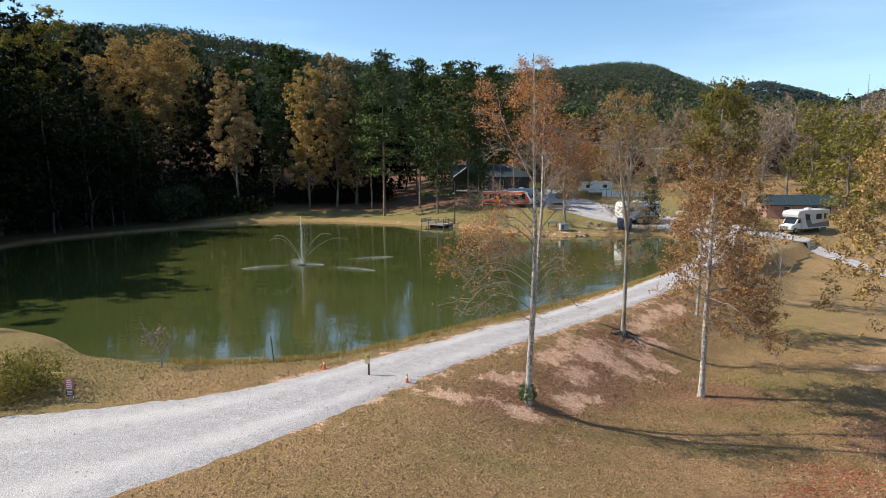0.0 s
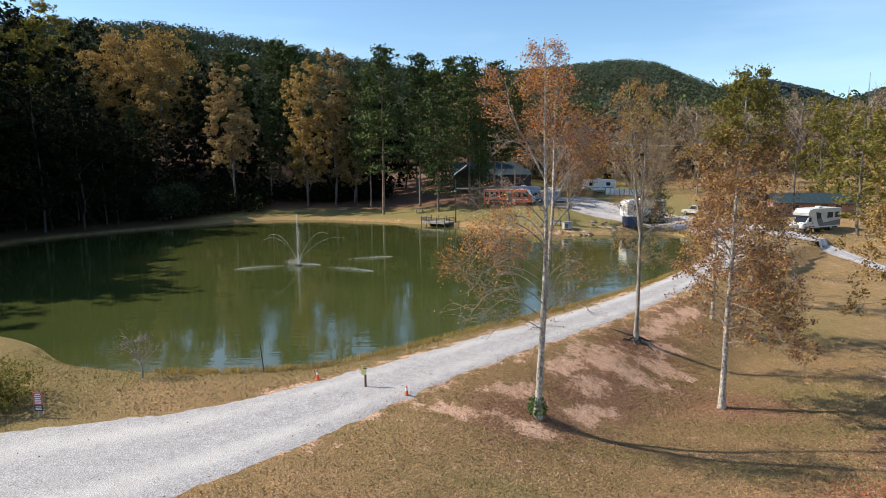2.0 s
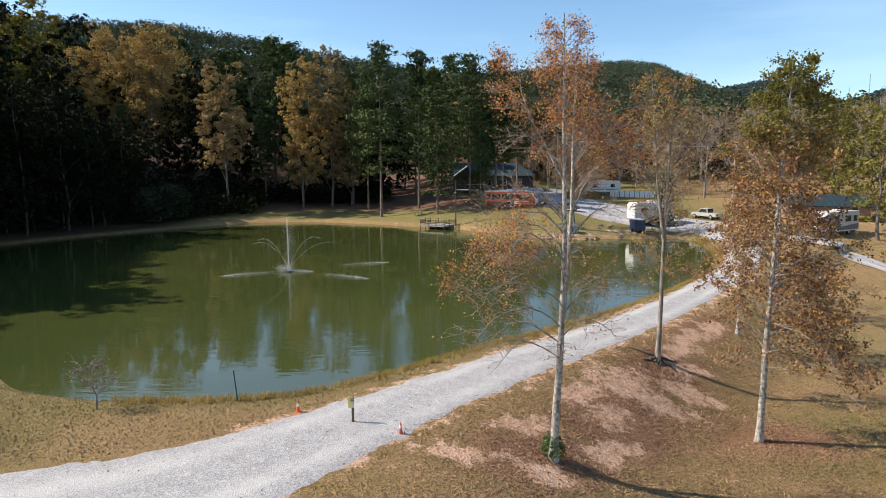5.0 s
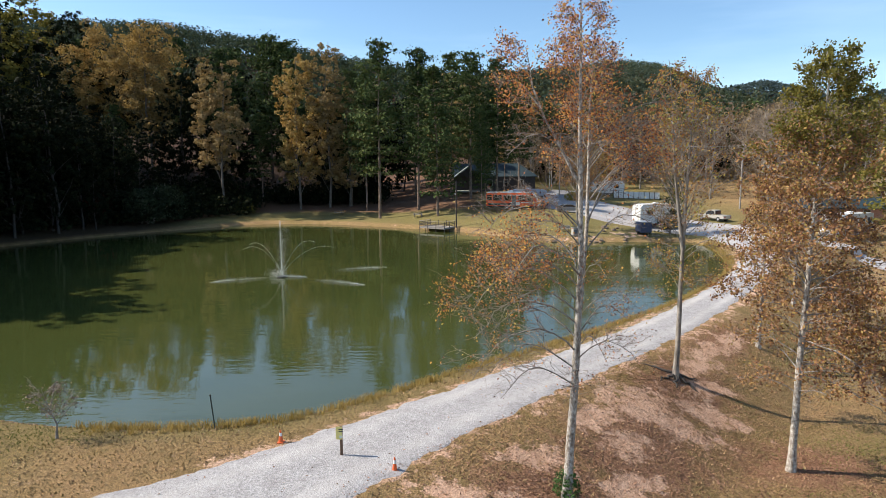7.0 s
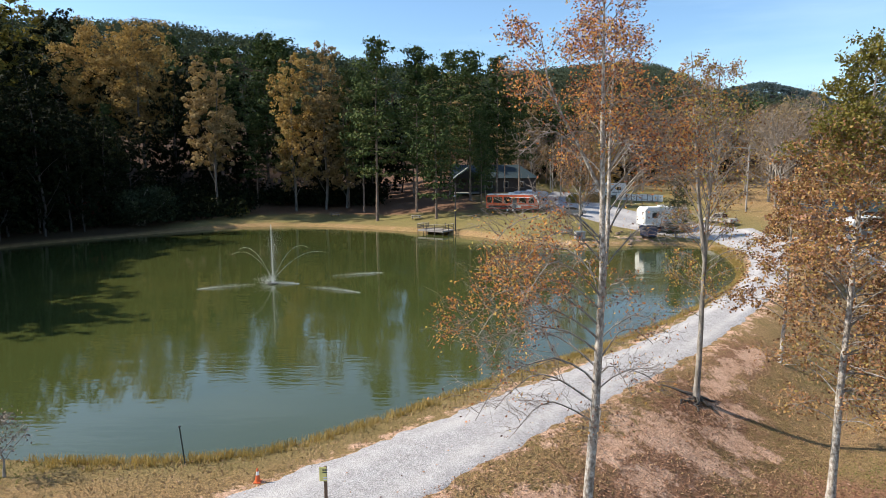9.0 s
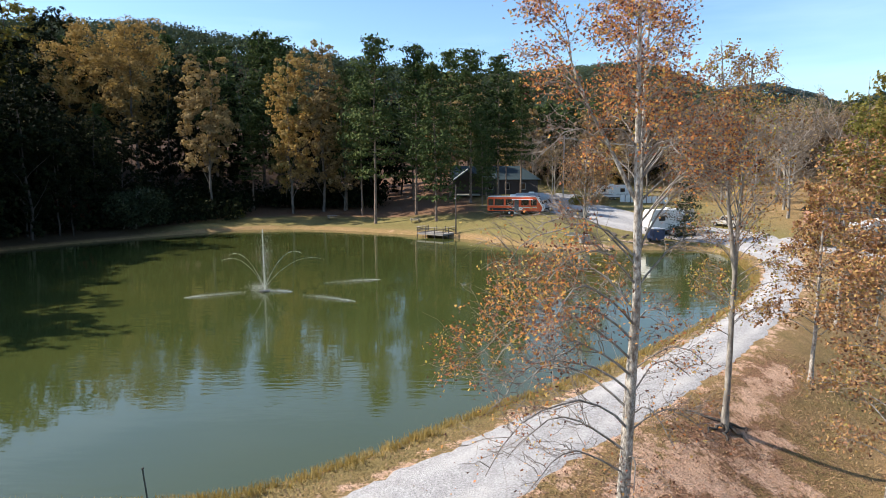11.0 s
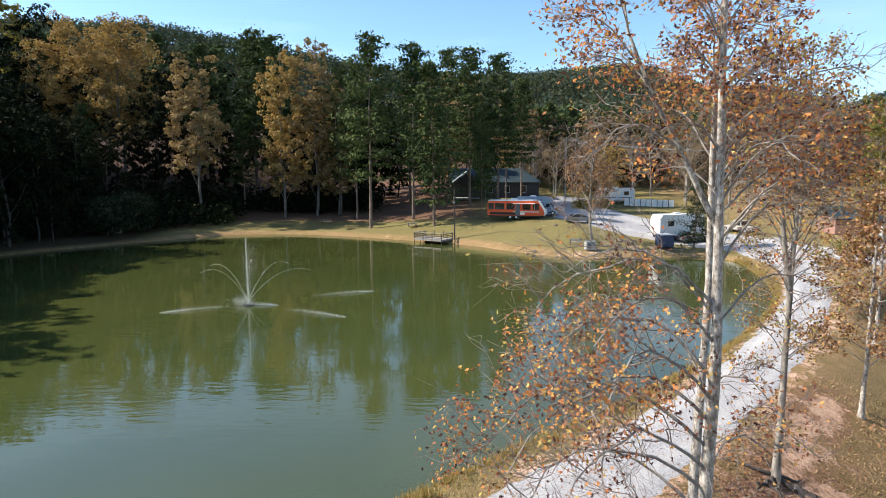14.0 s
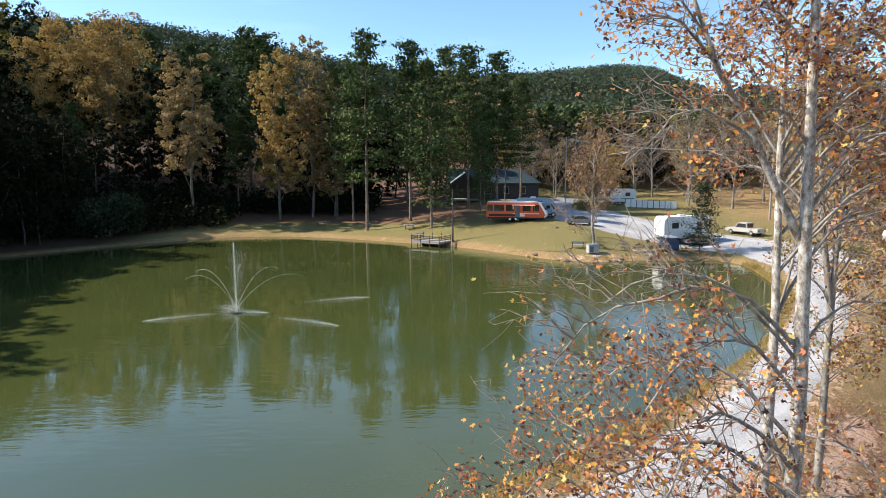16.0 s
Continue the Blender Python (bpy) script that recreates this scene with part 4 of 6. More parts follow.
def woodland():
    """The wood round the far and dark side of the pond: a few kinds of tree, each planted many times."""
    kinds = {
        "pine_a": (pine("pine_tree", 1, 31, 5.6, 0.26, 10000, M_PINE), "tall dark green pine with a bare lower trunk"),
        "pine_b": (pine("pine_tree", 2, 31, 5.0, 0.32, 9500, M_PINE), "tall slender pine with layered green branches"),
        "pine_c": (pine("pine_tree", 3, 27, 5.2, 0.16, 9500, M_PINE), "pine with low drooping olive-green branches"),
        # these oaks carry the wood's shade in their near-black leaves
        "green_a": (broadleaf("oak_tree", 4, 30, 7.5, 0.10, 9500, M_SHADEGREEN, M_DARKBARK, 0.55, 26), "green oak at the wood's edge, leaves darkened as shade"),
        "green_b": (broadleaf("oak_tree", 5, 28, 6.5, 0.04, 9000, M_SHADEGREEN, M_DARKBARK, 0.55, 24), "dense green oak among other trees, leaves darkened as shade"),
        "gold_a": (broadleaf("hickory_tree", 6, 33, 9.0, 0.26, 20000, M_GOLD, M_WOODBARK, 0.45, 40), "broad hickory with golden autumn leaves"),
        "gold_b": (broadleaf("tulip_poplar", 7, 33, 6.8, 0.16, 16000, M_GOLD, M_WOODBARK, 0.46, 32, 0.8), "tall tulip poplar with golden-yellow leaves"),
        "brown_a": (broadleaf("tulip_poplar", 8, 30, 5.8, 0.27, 15000, M_BROWNGOLD, M_WOODBARK, 0.42, 30), "tulip poplar with brownish-gold leaves and bare trunk"),
        "brown_b": (broadleaf("tulip_poplar", 9, 34, 6.0, 0.14, 15000, M_BROWNGOLD, M_WOODBARK, 0.44, 32, 0.8), "tall tulip poplar with thinning brown-gold leaves"),
        # olive and russet leaves also give the tall crowns their sunlit look
        "olive_tall": (broadleaf("oak_tree", 31, 30, 7.0, 0.12, 9000, M_OLIVE, M_DARKBARK, 0.55, 24), "tall oak with olive and russet leaves"),
        "green_far": (broadleaf("oak_tree", 32, 30, 7.5, 0.05, 3200, M_SHADEGREEN, M_DARKBARK, 1.0, 18, limbs_shown=4), "green oak deep in the wood, leaves darkened as shade"),
        "pine_far": (pine("pine_tree", 33, 31, 4.6, 0.2, 2600, M_PINE, 0.9), "dark pine deep in the wood"),
        "brown_far": (broadleaf("oak_tree", 34, 30, 7.0, 0.1, 3200, M_BROWNGOLD, M_DARKBARK, 0.95, 18, limbs_shown=4), "brown-gold oak deep in the wood"),
        "bare": (bare_tree("bare_tree", 10, 17, 5.0, 2200), "leafless grey hardwood with fine twigs"),
        "lawn": (bare_tree("bare_tree", 25, 16, 4.4, 1600, leaf=M_RUST, leaf_n=3000), "lawn tree with thinning russet leaves near water"),
        "half": (bare_tree("bare_tree", 21, 16, 4.6, 1500, leaf=M_BROWNGOLD, leaf_n=1400), "half-bare hardwood with few russet leaves"),
        "russet": (broadleaf("maple_tree", 24, 17, 5.6, 0.12, 4600, M_RUST, M_WOODBARK, 0.40, 20), "maple with russet autumn leaves beside campers"),
        "olive": (broadleaf("maple_tree", 22, 17, 5.2, 0.12, 5500, M_OLIVE, M_WOODBARK, 0.38, 20), "maple turning from green to yellow"),
        "amber": (broadleaf("maple_tree", 23, 17, 5.6, 0.14, 7500, M_GOLD, M_WOODBARK, 0.34, 24), "maple with amber-gold autumn leaves"),
    }
    height = {"russet": 17, "lawn": 16, "green_far": 30, "pine_far": 31, "brown_far": 30, "olive_tall": 30, "pine_a": 31, "pine_b": 31, "pine_c": 27, "green_a": 30, "green_b": 28, "gold_a": 33, "gold_b": 33, "brown_a": 30, "brown_b": 34, "bare": 17, "half": 16, "olive": 17, "amber": 17}
    used = set()

    def plant(kind, x, y, top=None, h=None, wide=1.0, turn=None):
        src, label = kinds[kind]
        z = ground_z(x, y)
        s = ((top - z) if top else (h or height[kind])) / height[kind]
        m = pose(x, y, z, 0, 0, turn if turn is not None else (x * 37 + y * 91) % 360)
        if kind not in used:
            used.add(kind)
            ob = src
            ob.matrix_world = m
        else:
            ob = copy_thing(src, m)
        ob.scale = (s * wide, s * wide, s)
        tagged(ob, label, "tree", "woodland trees")

    # those that stand out at the edge
    for row in [("gold_a", -65.5, 151, 45, None, 1.05), ("gold_a", -77, 153, 44.5, None, 1.0), ("brown_a", -46.6, 139, 34.5, None, 1.0), ("gold_b", -31.5, 145, 37, None, 0.95), ("brown_b", -25.5, 147, 40.5, None, 0.95),
                ("pine_a", -12.7, 131, 34.6, None, 1.0), ("pine_b", -5.2, 134, 33.6, None, 1.0), ("pine_c", -1.2, 125.5, 29, None, 0.95), ("pine_b", 5.5, 139, 33.8, None, 1.05),
                ("pine_a", 11.5, 146, 34, None, 1.05), ("pine_a", 1.5, 146, 35, None, 1.0), ("pine_b", -16.5, 141, 30, None, 0.9), ("pine_a", -21, 150, 32, None, 0.9), ("pine_a", -37, 158, 40, None, 1.1), ("pine_b", -42, 162, 42, None, 1.1),
                ("pine_a", -51, 156, 38, None, 1.1), ("green_a", -58, 148, 33, None, 1.0), ("olive_tall", -92, 142, 46, None, 1.1), ("green_a", -98, 150, 50, None, 1.15), ("green_b", -80, 135, 36, None, 1.0), ("olive_tall", -108, 146, 50, None, 1.1), ("olive_tall", -118, 152, 54, None, 1.2), ("olive_tall", -104, 132, 45, None, 1.1), ("green_a", -113, 138, 48, None, 1.1), ("olive_tall", -99, 160, 54, None, 1.1), ("green_b", -110, 160, 57, None, 1.15), ("olive_tall", -121, 160, 60, None, 1.15), ("green_a", -89, 162, 50, None, 1.0), ("green_a", -131, 156, 60, None, 1.2), ("green_a", -55, 165, 40, None, 1.1), ("pine_b", 17, 152, 30, None, 1.0), ("pine_c", 7.5, 134, 22, None, 0.8), ("pine_c", 8.8, 144, 24, None, 0.85), ("pine_b", 13.5, 149.5, 27, None, 0.8)]:
        plant(row[0], row[1], row[2], row[3], row[4], row[5])
    rng = np.random.default_rng(77)
    # thick wood behind and to the shaded side
    made = []
    spots_ = []
    for _ in range(5200):
        x, y = rng.uniform(-150, 24), rng.uniform(28, 205)
        d, _a = dist_line(np.array([x]), np.array([y]), POND_S, True)
        if inside(np.array([x]), np.array([y]), POND_S)[0] or d[0] < (2.5 if x < -58 else 17) or d[0] > (58 if x < -50 else 75):
            continue
        if x > -38 and y < 118 or x > -4 and y < 160 or (x > -20 and d[0] < 26) or (x > 4 and y < 172):
            continue
        if y < 95 and x > -62:
            continue
        gap = 5.6 if d[0] < 14 else 7.4 if d[0] < 34 else 10.5
        if any((x - a) ** 2 + (y - b) ** 2 < gap * gap for a, b in made):
            continue
        made.append((x, y))
        spots_.append((x, y, d[0]))
    for x, y, d in spots_:
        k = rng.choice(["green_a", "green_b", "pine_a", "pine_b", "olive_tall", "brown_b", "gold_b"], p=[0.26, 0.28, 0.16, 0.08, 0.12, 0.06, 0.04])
        # towards the shady side the shade-coloured oaks replace pines, browns and golds
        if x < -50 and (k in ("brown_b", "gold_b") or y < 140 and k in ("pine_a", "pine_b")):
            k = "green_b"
        if d > 27:
            k = rng.choice(["green_far", "pine_far", "brown_far"], p=[0.55, 0.27, 0.18])
        low = 0.62 if y > 112 and -104 < x < -30 and d < 40 else 1.0
        plant(k, x, y, None, height[k] * low * rng.uniform(0.8, 1.06), rng.uniform(0.9, 1.2))
    # close row on the shady bank
    line = [(-61, 70), (-64.5, 77), (-68, 85), (-71.5, 94), (-67, 103), (-58, 115.5)]
    bank = [(-50.5, 57.5), (-53.5, 61), (-69, 111), (-72, 117), (-64, 118.5), (-70, 124), (-62, 125), (-58, 121)]
    for (ax, ay), (bx0, by0) in zip(line, line[1:]):
        k = round(math.dist((ax, ay), (bx0, by0)) / 3.8)
        bank += [(ax + (bx0 - ax) * j / k, ay + (by0 - ay) * j / k) for j in range(k)]
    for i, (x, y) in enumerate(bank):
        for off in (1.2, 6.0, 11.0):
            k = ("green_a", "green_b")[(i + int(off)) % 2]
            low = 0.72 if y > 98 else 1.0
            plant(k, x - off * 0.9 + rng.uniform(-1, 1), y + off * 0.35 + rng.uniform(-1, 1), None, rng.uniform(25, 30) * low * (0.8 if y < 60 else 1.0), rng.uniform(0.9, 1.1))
    # camp side: half-bare and turning trees behind the campers
    for row in [("russet", 31.5, 146.5, 14.5), ("bare", 42, 156, 15), ("bare", 22, 168, 14), ("half", 50, 146, 13), ("half", 33, 156, 13), ("half", 26, 160, 13), ("bare", 18, 158, 11), ("amber", 40, 165, 13), ("lawn", 20.6, 103.8, 15.5), ("olive", 72, 121, 22), ("olive", 79, 118, 20), ("olive", 59.5, 90.5, 19.5), ("bare", 62, 128, 18), ("bare", 59, 121, 17), ("half", 65, 136, 20), ("bare", 74, 134, 18), ("bare", 56, 140, 17),
                ("bare", 82, 126, 17), ("half", 90, 130, 18), ("amber", 78, 112, 15), ("half", 52, 152, 16), ("bare", 66, 148, 18), ("bare", 92, 146, 19), ("olive", 84, 140, 19), ("amber", 100, 138, 19), ("half", 76, 156, 20), ("half", 104, 156, 22), ("bare", 48, 162, 16),
                ("bare", 58, 166, 18), ("half", 68, 172, 20), ("bare", 86, 168, 21), ("half", 98, 176, 23), ("bare", 116, 168, 23), ("olive", 60, 186, 20), ("half", 42, 182, 16), ("bare", 34, 176, 15), ("half", 24, 178, 15), ("bare", 74, 190, 22), ("half", 116, 150, 21), ("amber", 128, 162, 22), ("half", 88, 108, 14), ("olive", 98, 116, 15)]:
        plant(row[0], row[1], row[2], None, row[3], rng.uniform(0.95, 1.2))
    # the dark wood behind the camp
    for i in range(64):
        x, y = 12 + (i % 16) * 4.6 + rng.uniform(-2, 2), 186 + (i // 16) * 13 + rng.uniform(-5, 5)
        k = rng.choice(["pine_far", "green_far", "brown_far"], p=[0.62, 0.32, 0.06])
        plant(k, x, y, None, np.interp(x, [10, 45, 85], [24, 20, 15]) * rng.uniform(0.85, 1.1), rng.uniform(0.9, 1.2))


woodland()


def far_woods(name, label, mat, region, n, quads_, size, crown, seed, tall=0.9, flat=1.1):
    """Tree crowns on a distant slope, too many and too far to count."""
    rng = np.random.default_rng(seed)
    x0, x1, y0, y1 = region
    x, y = rng.uniform(x0, x1, n), rng.uniform(y0, y1, n)
    z = land(x, y)
    b = Build()
    c = np.stack([x, y, z], 1)
    s = rng.uniform(0.7, 1.3, n)
    d = rng.normal(size=(n, quads_, 3))
    d /= np.linalg.norm(d, axis=2)[:, :, None]
    d[:, :, 2] = np.abs(d[:, :, 2]) * 1.25 - 0.2
    p = c[:, None] + d * (crown * s)[:, None, None] * np.array([1, 1, tall]) * rng.uniform(0.7, 1.05, (n, quads_, 1)) + np.array([0, 0, 1]) * (crown * tall * 1.1 * s)[:, None, None]
    b.quads(p.reshape(-1, 3), size * rng.uniform(0.6, 1.4, n * quads_), rng, 1.1, flat)
    me = b.mesh(name, mat)
    tagged(new(name, me), label, "woods", kind="stuff")


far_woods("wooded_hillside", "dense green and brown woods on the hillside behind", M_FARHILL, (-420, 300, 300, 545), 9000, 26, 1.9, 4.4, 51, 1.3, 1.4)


def undergrowth():
    """Bushes and low boughs, coloured shade-dark, that close the wood's edge down to the ground."""
    rng = np.random.default_rng(58)
    n = 11000
    x, y = rng.uniform(-105, -8, n), rng.uniform(30, 165, n)
    d, _ = dist_line(x, y, POND_S, True)
    keep = ~inside(x, y, POND_S) & np.where(x < -40, (d > 5.0) & (d < 26), (d > 20) & (d < 36) & (x < -14) & (y > 120)) & ~((y < 95) & (x > -58))
    x, y = x[keep], y[keep]
    m = 22
    c = np.stack([x, y, land(x, y) + 0.6], 1)
    d3 = np.abs(rng.normal(size=(len(x), m, 3)))
    d3[:, :, :2] *= rng.choice([-1, 1], (len(x), m, 2))
    p = c[:, None] + d3 * rng.uniform(0.5, 1.1, (len(x), 1, 1)) * np.array([1.1, 1.1, 1.9])
    b = Build()
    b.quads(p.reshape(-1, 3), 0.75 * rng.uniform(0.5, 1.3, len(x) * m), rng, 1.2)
    tagged(new("undergrowth", b.mesh("undergrowth", M_SHADEGREEN)), "undergrowth along the shady wood's edge, leaves darkened as shade", "undergrowth", kind="stuff")


undergrowth()
far_woods("wooded_hill", "rounded far hill with green and russet woods, tinted for haze", M_ROUNDHILL, (-60, 520, 640, 930), 9000, 22, 2.4, 5.2, 52, 1.1, 1.7)
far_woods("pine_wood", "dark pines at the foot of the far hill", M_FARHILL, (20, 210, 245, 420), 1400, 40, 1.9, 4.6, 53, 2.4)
far_woods("wood_edge", "mixed russet and green trees behind the camp", M_RUSSETFAR, (20, 150, 172, 232), 260, 110, 1.4, 5.0, 56, 1.5)
far_woods("green_wood_edge", "green trees standing behind the camp", M_PINE, (8, 150, 200, 260), 260, 110, 1.4, 5.2, 57, 1.7)
far_woods("bare_wood", "hazy russet and grey hardwoods beyond the camp", M_RUSSETFAR, (30, 330, 190, 420), 700, 50, 2.0, 5.0, 54, 1.4)
far_woods("blue_ridge_woods", "woods on the farthest ridge, tinted bluish for haze", M_HAZEHILL, (350, 2100, 1620, 1990), 14000, 8, 8.0, 8.0, 55, 0.8, 3.0)

# ---------------------------------------------------------------- small builders
def box(bm, c, s, bevel=0.0, turn=0.0, segments=1):
    m = pose(*c, 0, 0, turn) @ Matrix.Diagonal((*s, 1))
    g = bmesh.ops.create_cube(bm, size=1, matrix=m)
    if bevel:
        es = list({e for v in g["verts"] for e in v.link_edges})
        bmesh.ops.bevel(bm, geom=es, offset=bevel, segments=segments, affect="EDGES", profile=0.6)


def cyl(bm, a, b, r0, r1=None, n=12):
    a, b = Vector(a), Vector(b)
    d = b - a
    m = Matrix.Translation((a + b) / 2) @ d.to_track_quat("Z", "Y").to_matrix().to_4x4()
    bmesh.ops.create_cone(bm, cap_ends=True, segments=n, radius1=r0, radius2=r0 if r1 is None else r1, depth=d.length, matrix=m)


def prism(bm, outline, y0, y1):
    """A flat outline in x and z, drawn out from y0 to y1."""
    a = [bm.verts.new((x, y0, z)) for x, z in outline]
    b = [bm.verts.new((x, y1, z)) for x, z in outline]
    n = len(outline)
    bm.faces.new(a)
    bm.faces.new(b[::-1])
    for i in range(n):
        bm.faces.new((a[i], b[i], b[(i + 1) % n], a[(i + 1) % n]))
    bmesh.ops.recalc_face_normals(bm, faces=bm.faces[:])


def bx(name, parent, mat, c, s, bevel=0.0, turn=0.0, label=""):
    bm = bmesh.new()
    box(bm, c, s, bevel, turn)
    return part(name, bm, parent, mat, label)


def cy(name, parent, mat, a, b, r0, r1=None, n=12, label=""):
    bm = bmesh.new()
    cyl(bm, a, b, r0, r1, n)
    return part(name, bm, parent, mat, label)


def pr(name, parent, mat, outline, y0, y1, bevel=0.0, label=""):
    bm = bmesh.new()
    prism(bm, outline, y0, y1)
    if bevel:
        bmesh.ops.bevel(bm, geom=bm.edges[:], offset=bevel, segments=2, affect="EDGES")
    return part(name, bm, parent, mat, label)


def glass_material():
    m, n, l, b = material("dark_window_glass", 0.05)
    b.inputs["Base Color"].default_value = (0.012, 0.014, 0.016, 1)
    b.inputs["Specular IOR Level"].default_value = 0.7
    return m


def spray_material():
    m, n, l, b = material("white_water_spray", 0.4)
    b.inputs["Base Color"].default_value = (0.85, 0.88, 0.9, 1)
    t, mx, tr = n.new("ShaderNodeBsdfTranslucent"), n.new("ShaderNodeMixShader"), n.new("ShaderNodeMixShader")
    t.inputs["Color"].default_value = (0.85, 0.88, 0.9, 1)
    mx.inputs[0].default_value = 0.5
    clear = n.new("ShaderNodeBsdfTransparent")
    tr.inputs[0].default_value = 0.36
    l.new(b.outputs[0], mx.inputs[1])
    l.new(t.outputs[0], mx.inputs[2])
    l.new(clear.outputs[0], tr.inputs[1])
    l.new(mx.outputs[0], tr.inputs[2])
    l.new(tr.outputs[0], n["Material Output"].inputs["Surface"])
    return m


M_GLASS, M_SPRAY = glass_material(), spray_material()
M_CONE = simple("orange_cone_plastic", (0.72, 0.13, 0.03), 0.5)
M_WHITE = simple("white_painted_metal", (0.74, 0.74, 0.72), 0.4, vary=0.06)
M_YELLOW = simple("pale_yellow_sign_sheet", (0.78, 0.66, 0.22), 0.5, vary=0.06)
M_REDSIGN = simple("faded_red_sign_sheet", (0.42, 0.10, 0.085), 0.5)
M_BLACK = simple("black_rubber", (0.02, 0.02, 0.02), 0.7)
M_INK = simple("black_lettering", (0.03, 0.03, 0.03), 0.6)
M_POST = simple("brown_treated_post", (0.17, 0.10, 0.06), 0.85, vary=0.2)
M_TPOST = simple("dark_green_steel_post", (0.035, 0.05, 0.045), 0.6)
M_GREYWOOD = simple("weathered_grey_planks", (0.34, 0.31, 0.28), 0.85, vary=0.2)
M_RAIL = simple("pale_grey_rail_boards", (0.40, 0.38, 0.35), 0.8, vary=0.15)
M_DARKWOOD = simple("dark_stained_wood", (0.06, 0.05, 0.045), 0.85)
M_ROOF = simple("green_metal_roofing", (0.013, 0.032, 0.040), 0.65, 0.0, vary=0.15)
M_BLUEGREY = simple("blue_grey_camper_skin", (0.33, 0.38, 0.44), 0.4, vary=0.08)
# pale metal of small fittings; also the porch slope coloured as if sunlit
M_PALESUNLIT = simple("pale_metal_and_sunlit_roof", (0.24, 0.27, 0.27), 0.55, 0.1)
M_WALL = simple("dark_brown_log_siding", (0.055, 0.045, 0.045), 0.8, vary=0.2)
M_ORANGEPAINT = simple("bright_orange_camper_skin", (0.70, 0.095, 0.018), 0.35, vary=0.08)
M_SILVER = simple("silver_grey_car_paint", (0.27, 0.27, 0.28), 0.3, 0.5, vary=0.05, bump_s=0)
M_CHROME = simple("bright_metal_trim", (0.6, 0.6, 0.6), 0.25, 0.9, bump_s=0)
M_GREYSTRIPE = simple("grey_swirl_decal", (0.10, 0.11, 0.13), 0.4)
M_BLUEBOX = simple("navy_blue_panel", (0.015, 0.035, 0.10), 0.4)
M_CREAM = simple("off_white_camper_skin", (0.55, 0.56, 0.55), 0.4, vary=0.1)
M_TRUCK = simple("beige_truck_paint", (0.50, 0.47, 0.42), 0.35, 0.2)
M_LAMPGLASS = simple("headlamp_lens", (0.7, 0.7, 0.68), 0.15, bump_s=0)
M_TAIL = simple("red_tail_lamp", (0.4, 0.02, 0.02), 0.3, bump_s=0)
M_STONE = simple("grey_brown_stone", (0.20, 0.15, 0.11), 0.9, vary=0.25, scale=3)
M_BRICK = simple("reddish_block_wall", (0.36, 0.20, 0.15), 0.9, vary=0.2)


# ---------------------------------------------------------------- along the gravel lane
def traffic_cone(m):
    t = empty("traffic_cone", m)
    bx("base", t, M_CONE, (0, 0, 0.02), (0.36, 0.36, 0.04), 0.01)
    cy("body", t, M_CONE, (0, 0, 0.04), (0, 0, 0.71), 0.13, 0.035, 20)
    cy("collar", t, M_WHITE, (0, 0, 0.38), (0, 0, 0.56), 0.0832, 0.0612, 20, "white reflective collar")
    return tagged(t, "orange traffic cone with white collar beside gravel lane", "traffic cone", "traffic cones")


def bars(board, mat, w, z0, z1, rows, y, rng):
    """Unreadable writing: plain bars in rows."""
    step = (z1 - z0) / rows
    for i in range(rows):
        wide = w * rng.uniform(0.55, 0.95)
        bx("writing_bar", board, mat, (0, y, z1 - step * (i + 0.5)), (wide, 0.006, step * 0.5))


def yellow_sign(m):
    t = empty("lane_sign", m)
    bx("post", t, M_POST, (0, 0.06, 0.68), (0.13, 0.09, 1.52), 0.012)
    b = bx("sign_board", t, M_YELLOW, (-0.09, 0, 1.12), (0.30, 0.02, 0.62), 0.005, label="yellow sign sheet, unreadable at this distance")
    bars(b, M_INK, 0.22, 1.15, 1.36, 2, -0.015, random.Random(2))
    bars(b, M_WHITE, 0.24, 0.86, 1.02, 2, -0.015, random.Random(4))
    return tagged(t, "short brown post with small yellow sign on gravel lane", "sign")


def red_sign(m):
    t = empty("notice_sign", m)
    bx("post", t, M_GREYWOOD, (0, 0.06, 0.6), (0.10, 0.08, 1.4), 0.01)
    b = bx("sign_board", t, M_REDSIGN, (0, 0, 1.0), (0.46, 0.025, 0.66), 0.006, label="faded red notice board")
    bars(b, M_WHITE, 0.38, 0.72, 1.28, 5, -0.017, random.Random(3))
    b = bx("lower_board", t, M_INK, (0, 0, 0.50), (0.42, 0.025, 0.28), 0.005, label="black board under the red one")
    bars(b, M_WHITE, 0.34, 0.40, 0.62, 3, -0.017, random.Random(5))
    return tagged(t, "red notice sign over small black sign on post", "sign")


def steel_post(m):
    t = empty("fence_post", m)
    bm = bmesh.new()
    box(bm, (0, 0, 0.72), (0.055, 0.012, 1.65), 0.002)
    box(bm, (0, 0.022, 0.72), (0.012, 0.045, 1.65), 0.002)
    part("shaft", bm, t, M_TPOST)
    bx("cap", t, M_BLACK, (0, 0.01, 1.53), (0.07, 0.07, 0.05), 0.01)
    return tagged(t, "leaning dark green steel post at pond edge", "post")


traffic_cone(on_ground(-6.5, 32.3)).scale = (0.72, 0.72, 0.72)
traffic_cone(on_ground(-1.78, 30.03, 20)).scale = (0.72, 0.72, 0.72)
yellow_sign(pose(-3.88, 31.07, ground_z(-3.88, 31.07) + 0.06)).scale = (0.8, 0.8, 0.8)
red_sign(on_ground(-17.7, 27.5, 4)).scale = (0.88, 0.88, 0.88)
p_ = steel_post(on_ground(-9.72, 33.9) @ pose(0, 0, 0, 0, -5, 0))


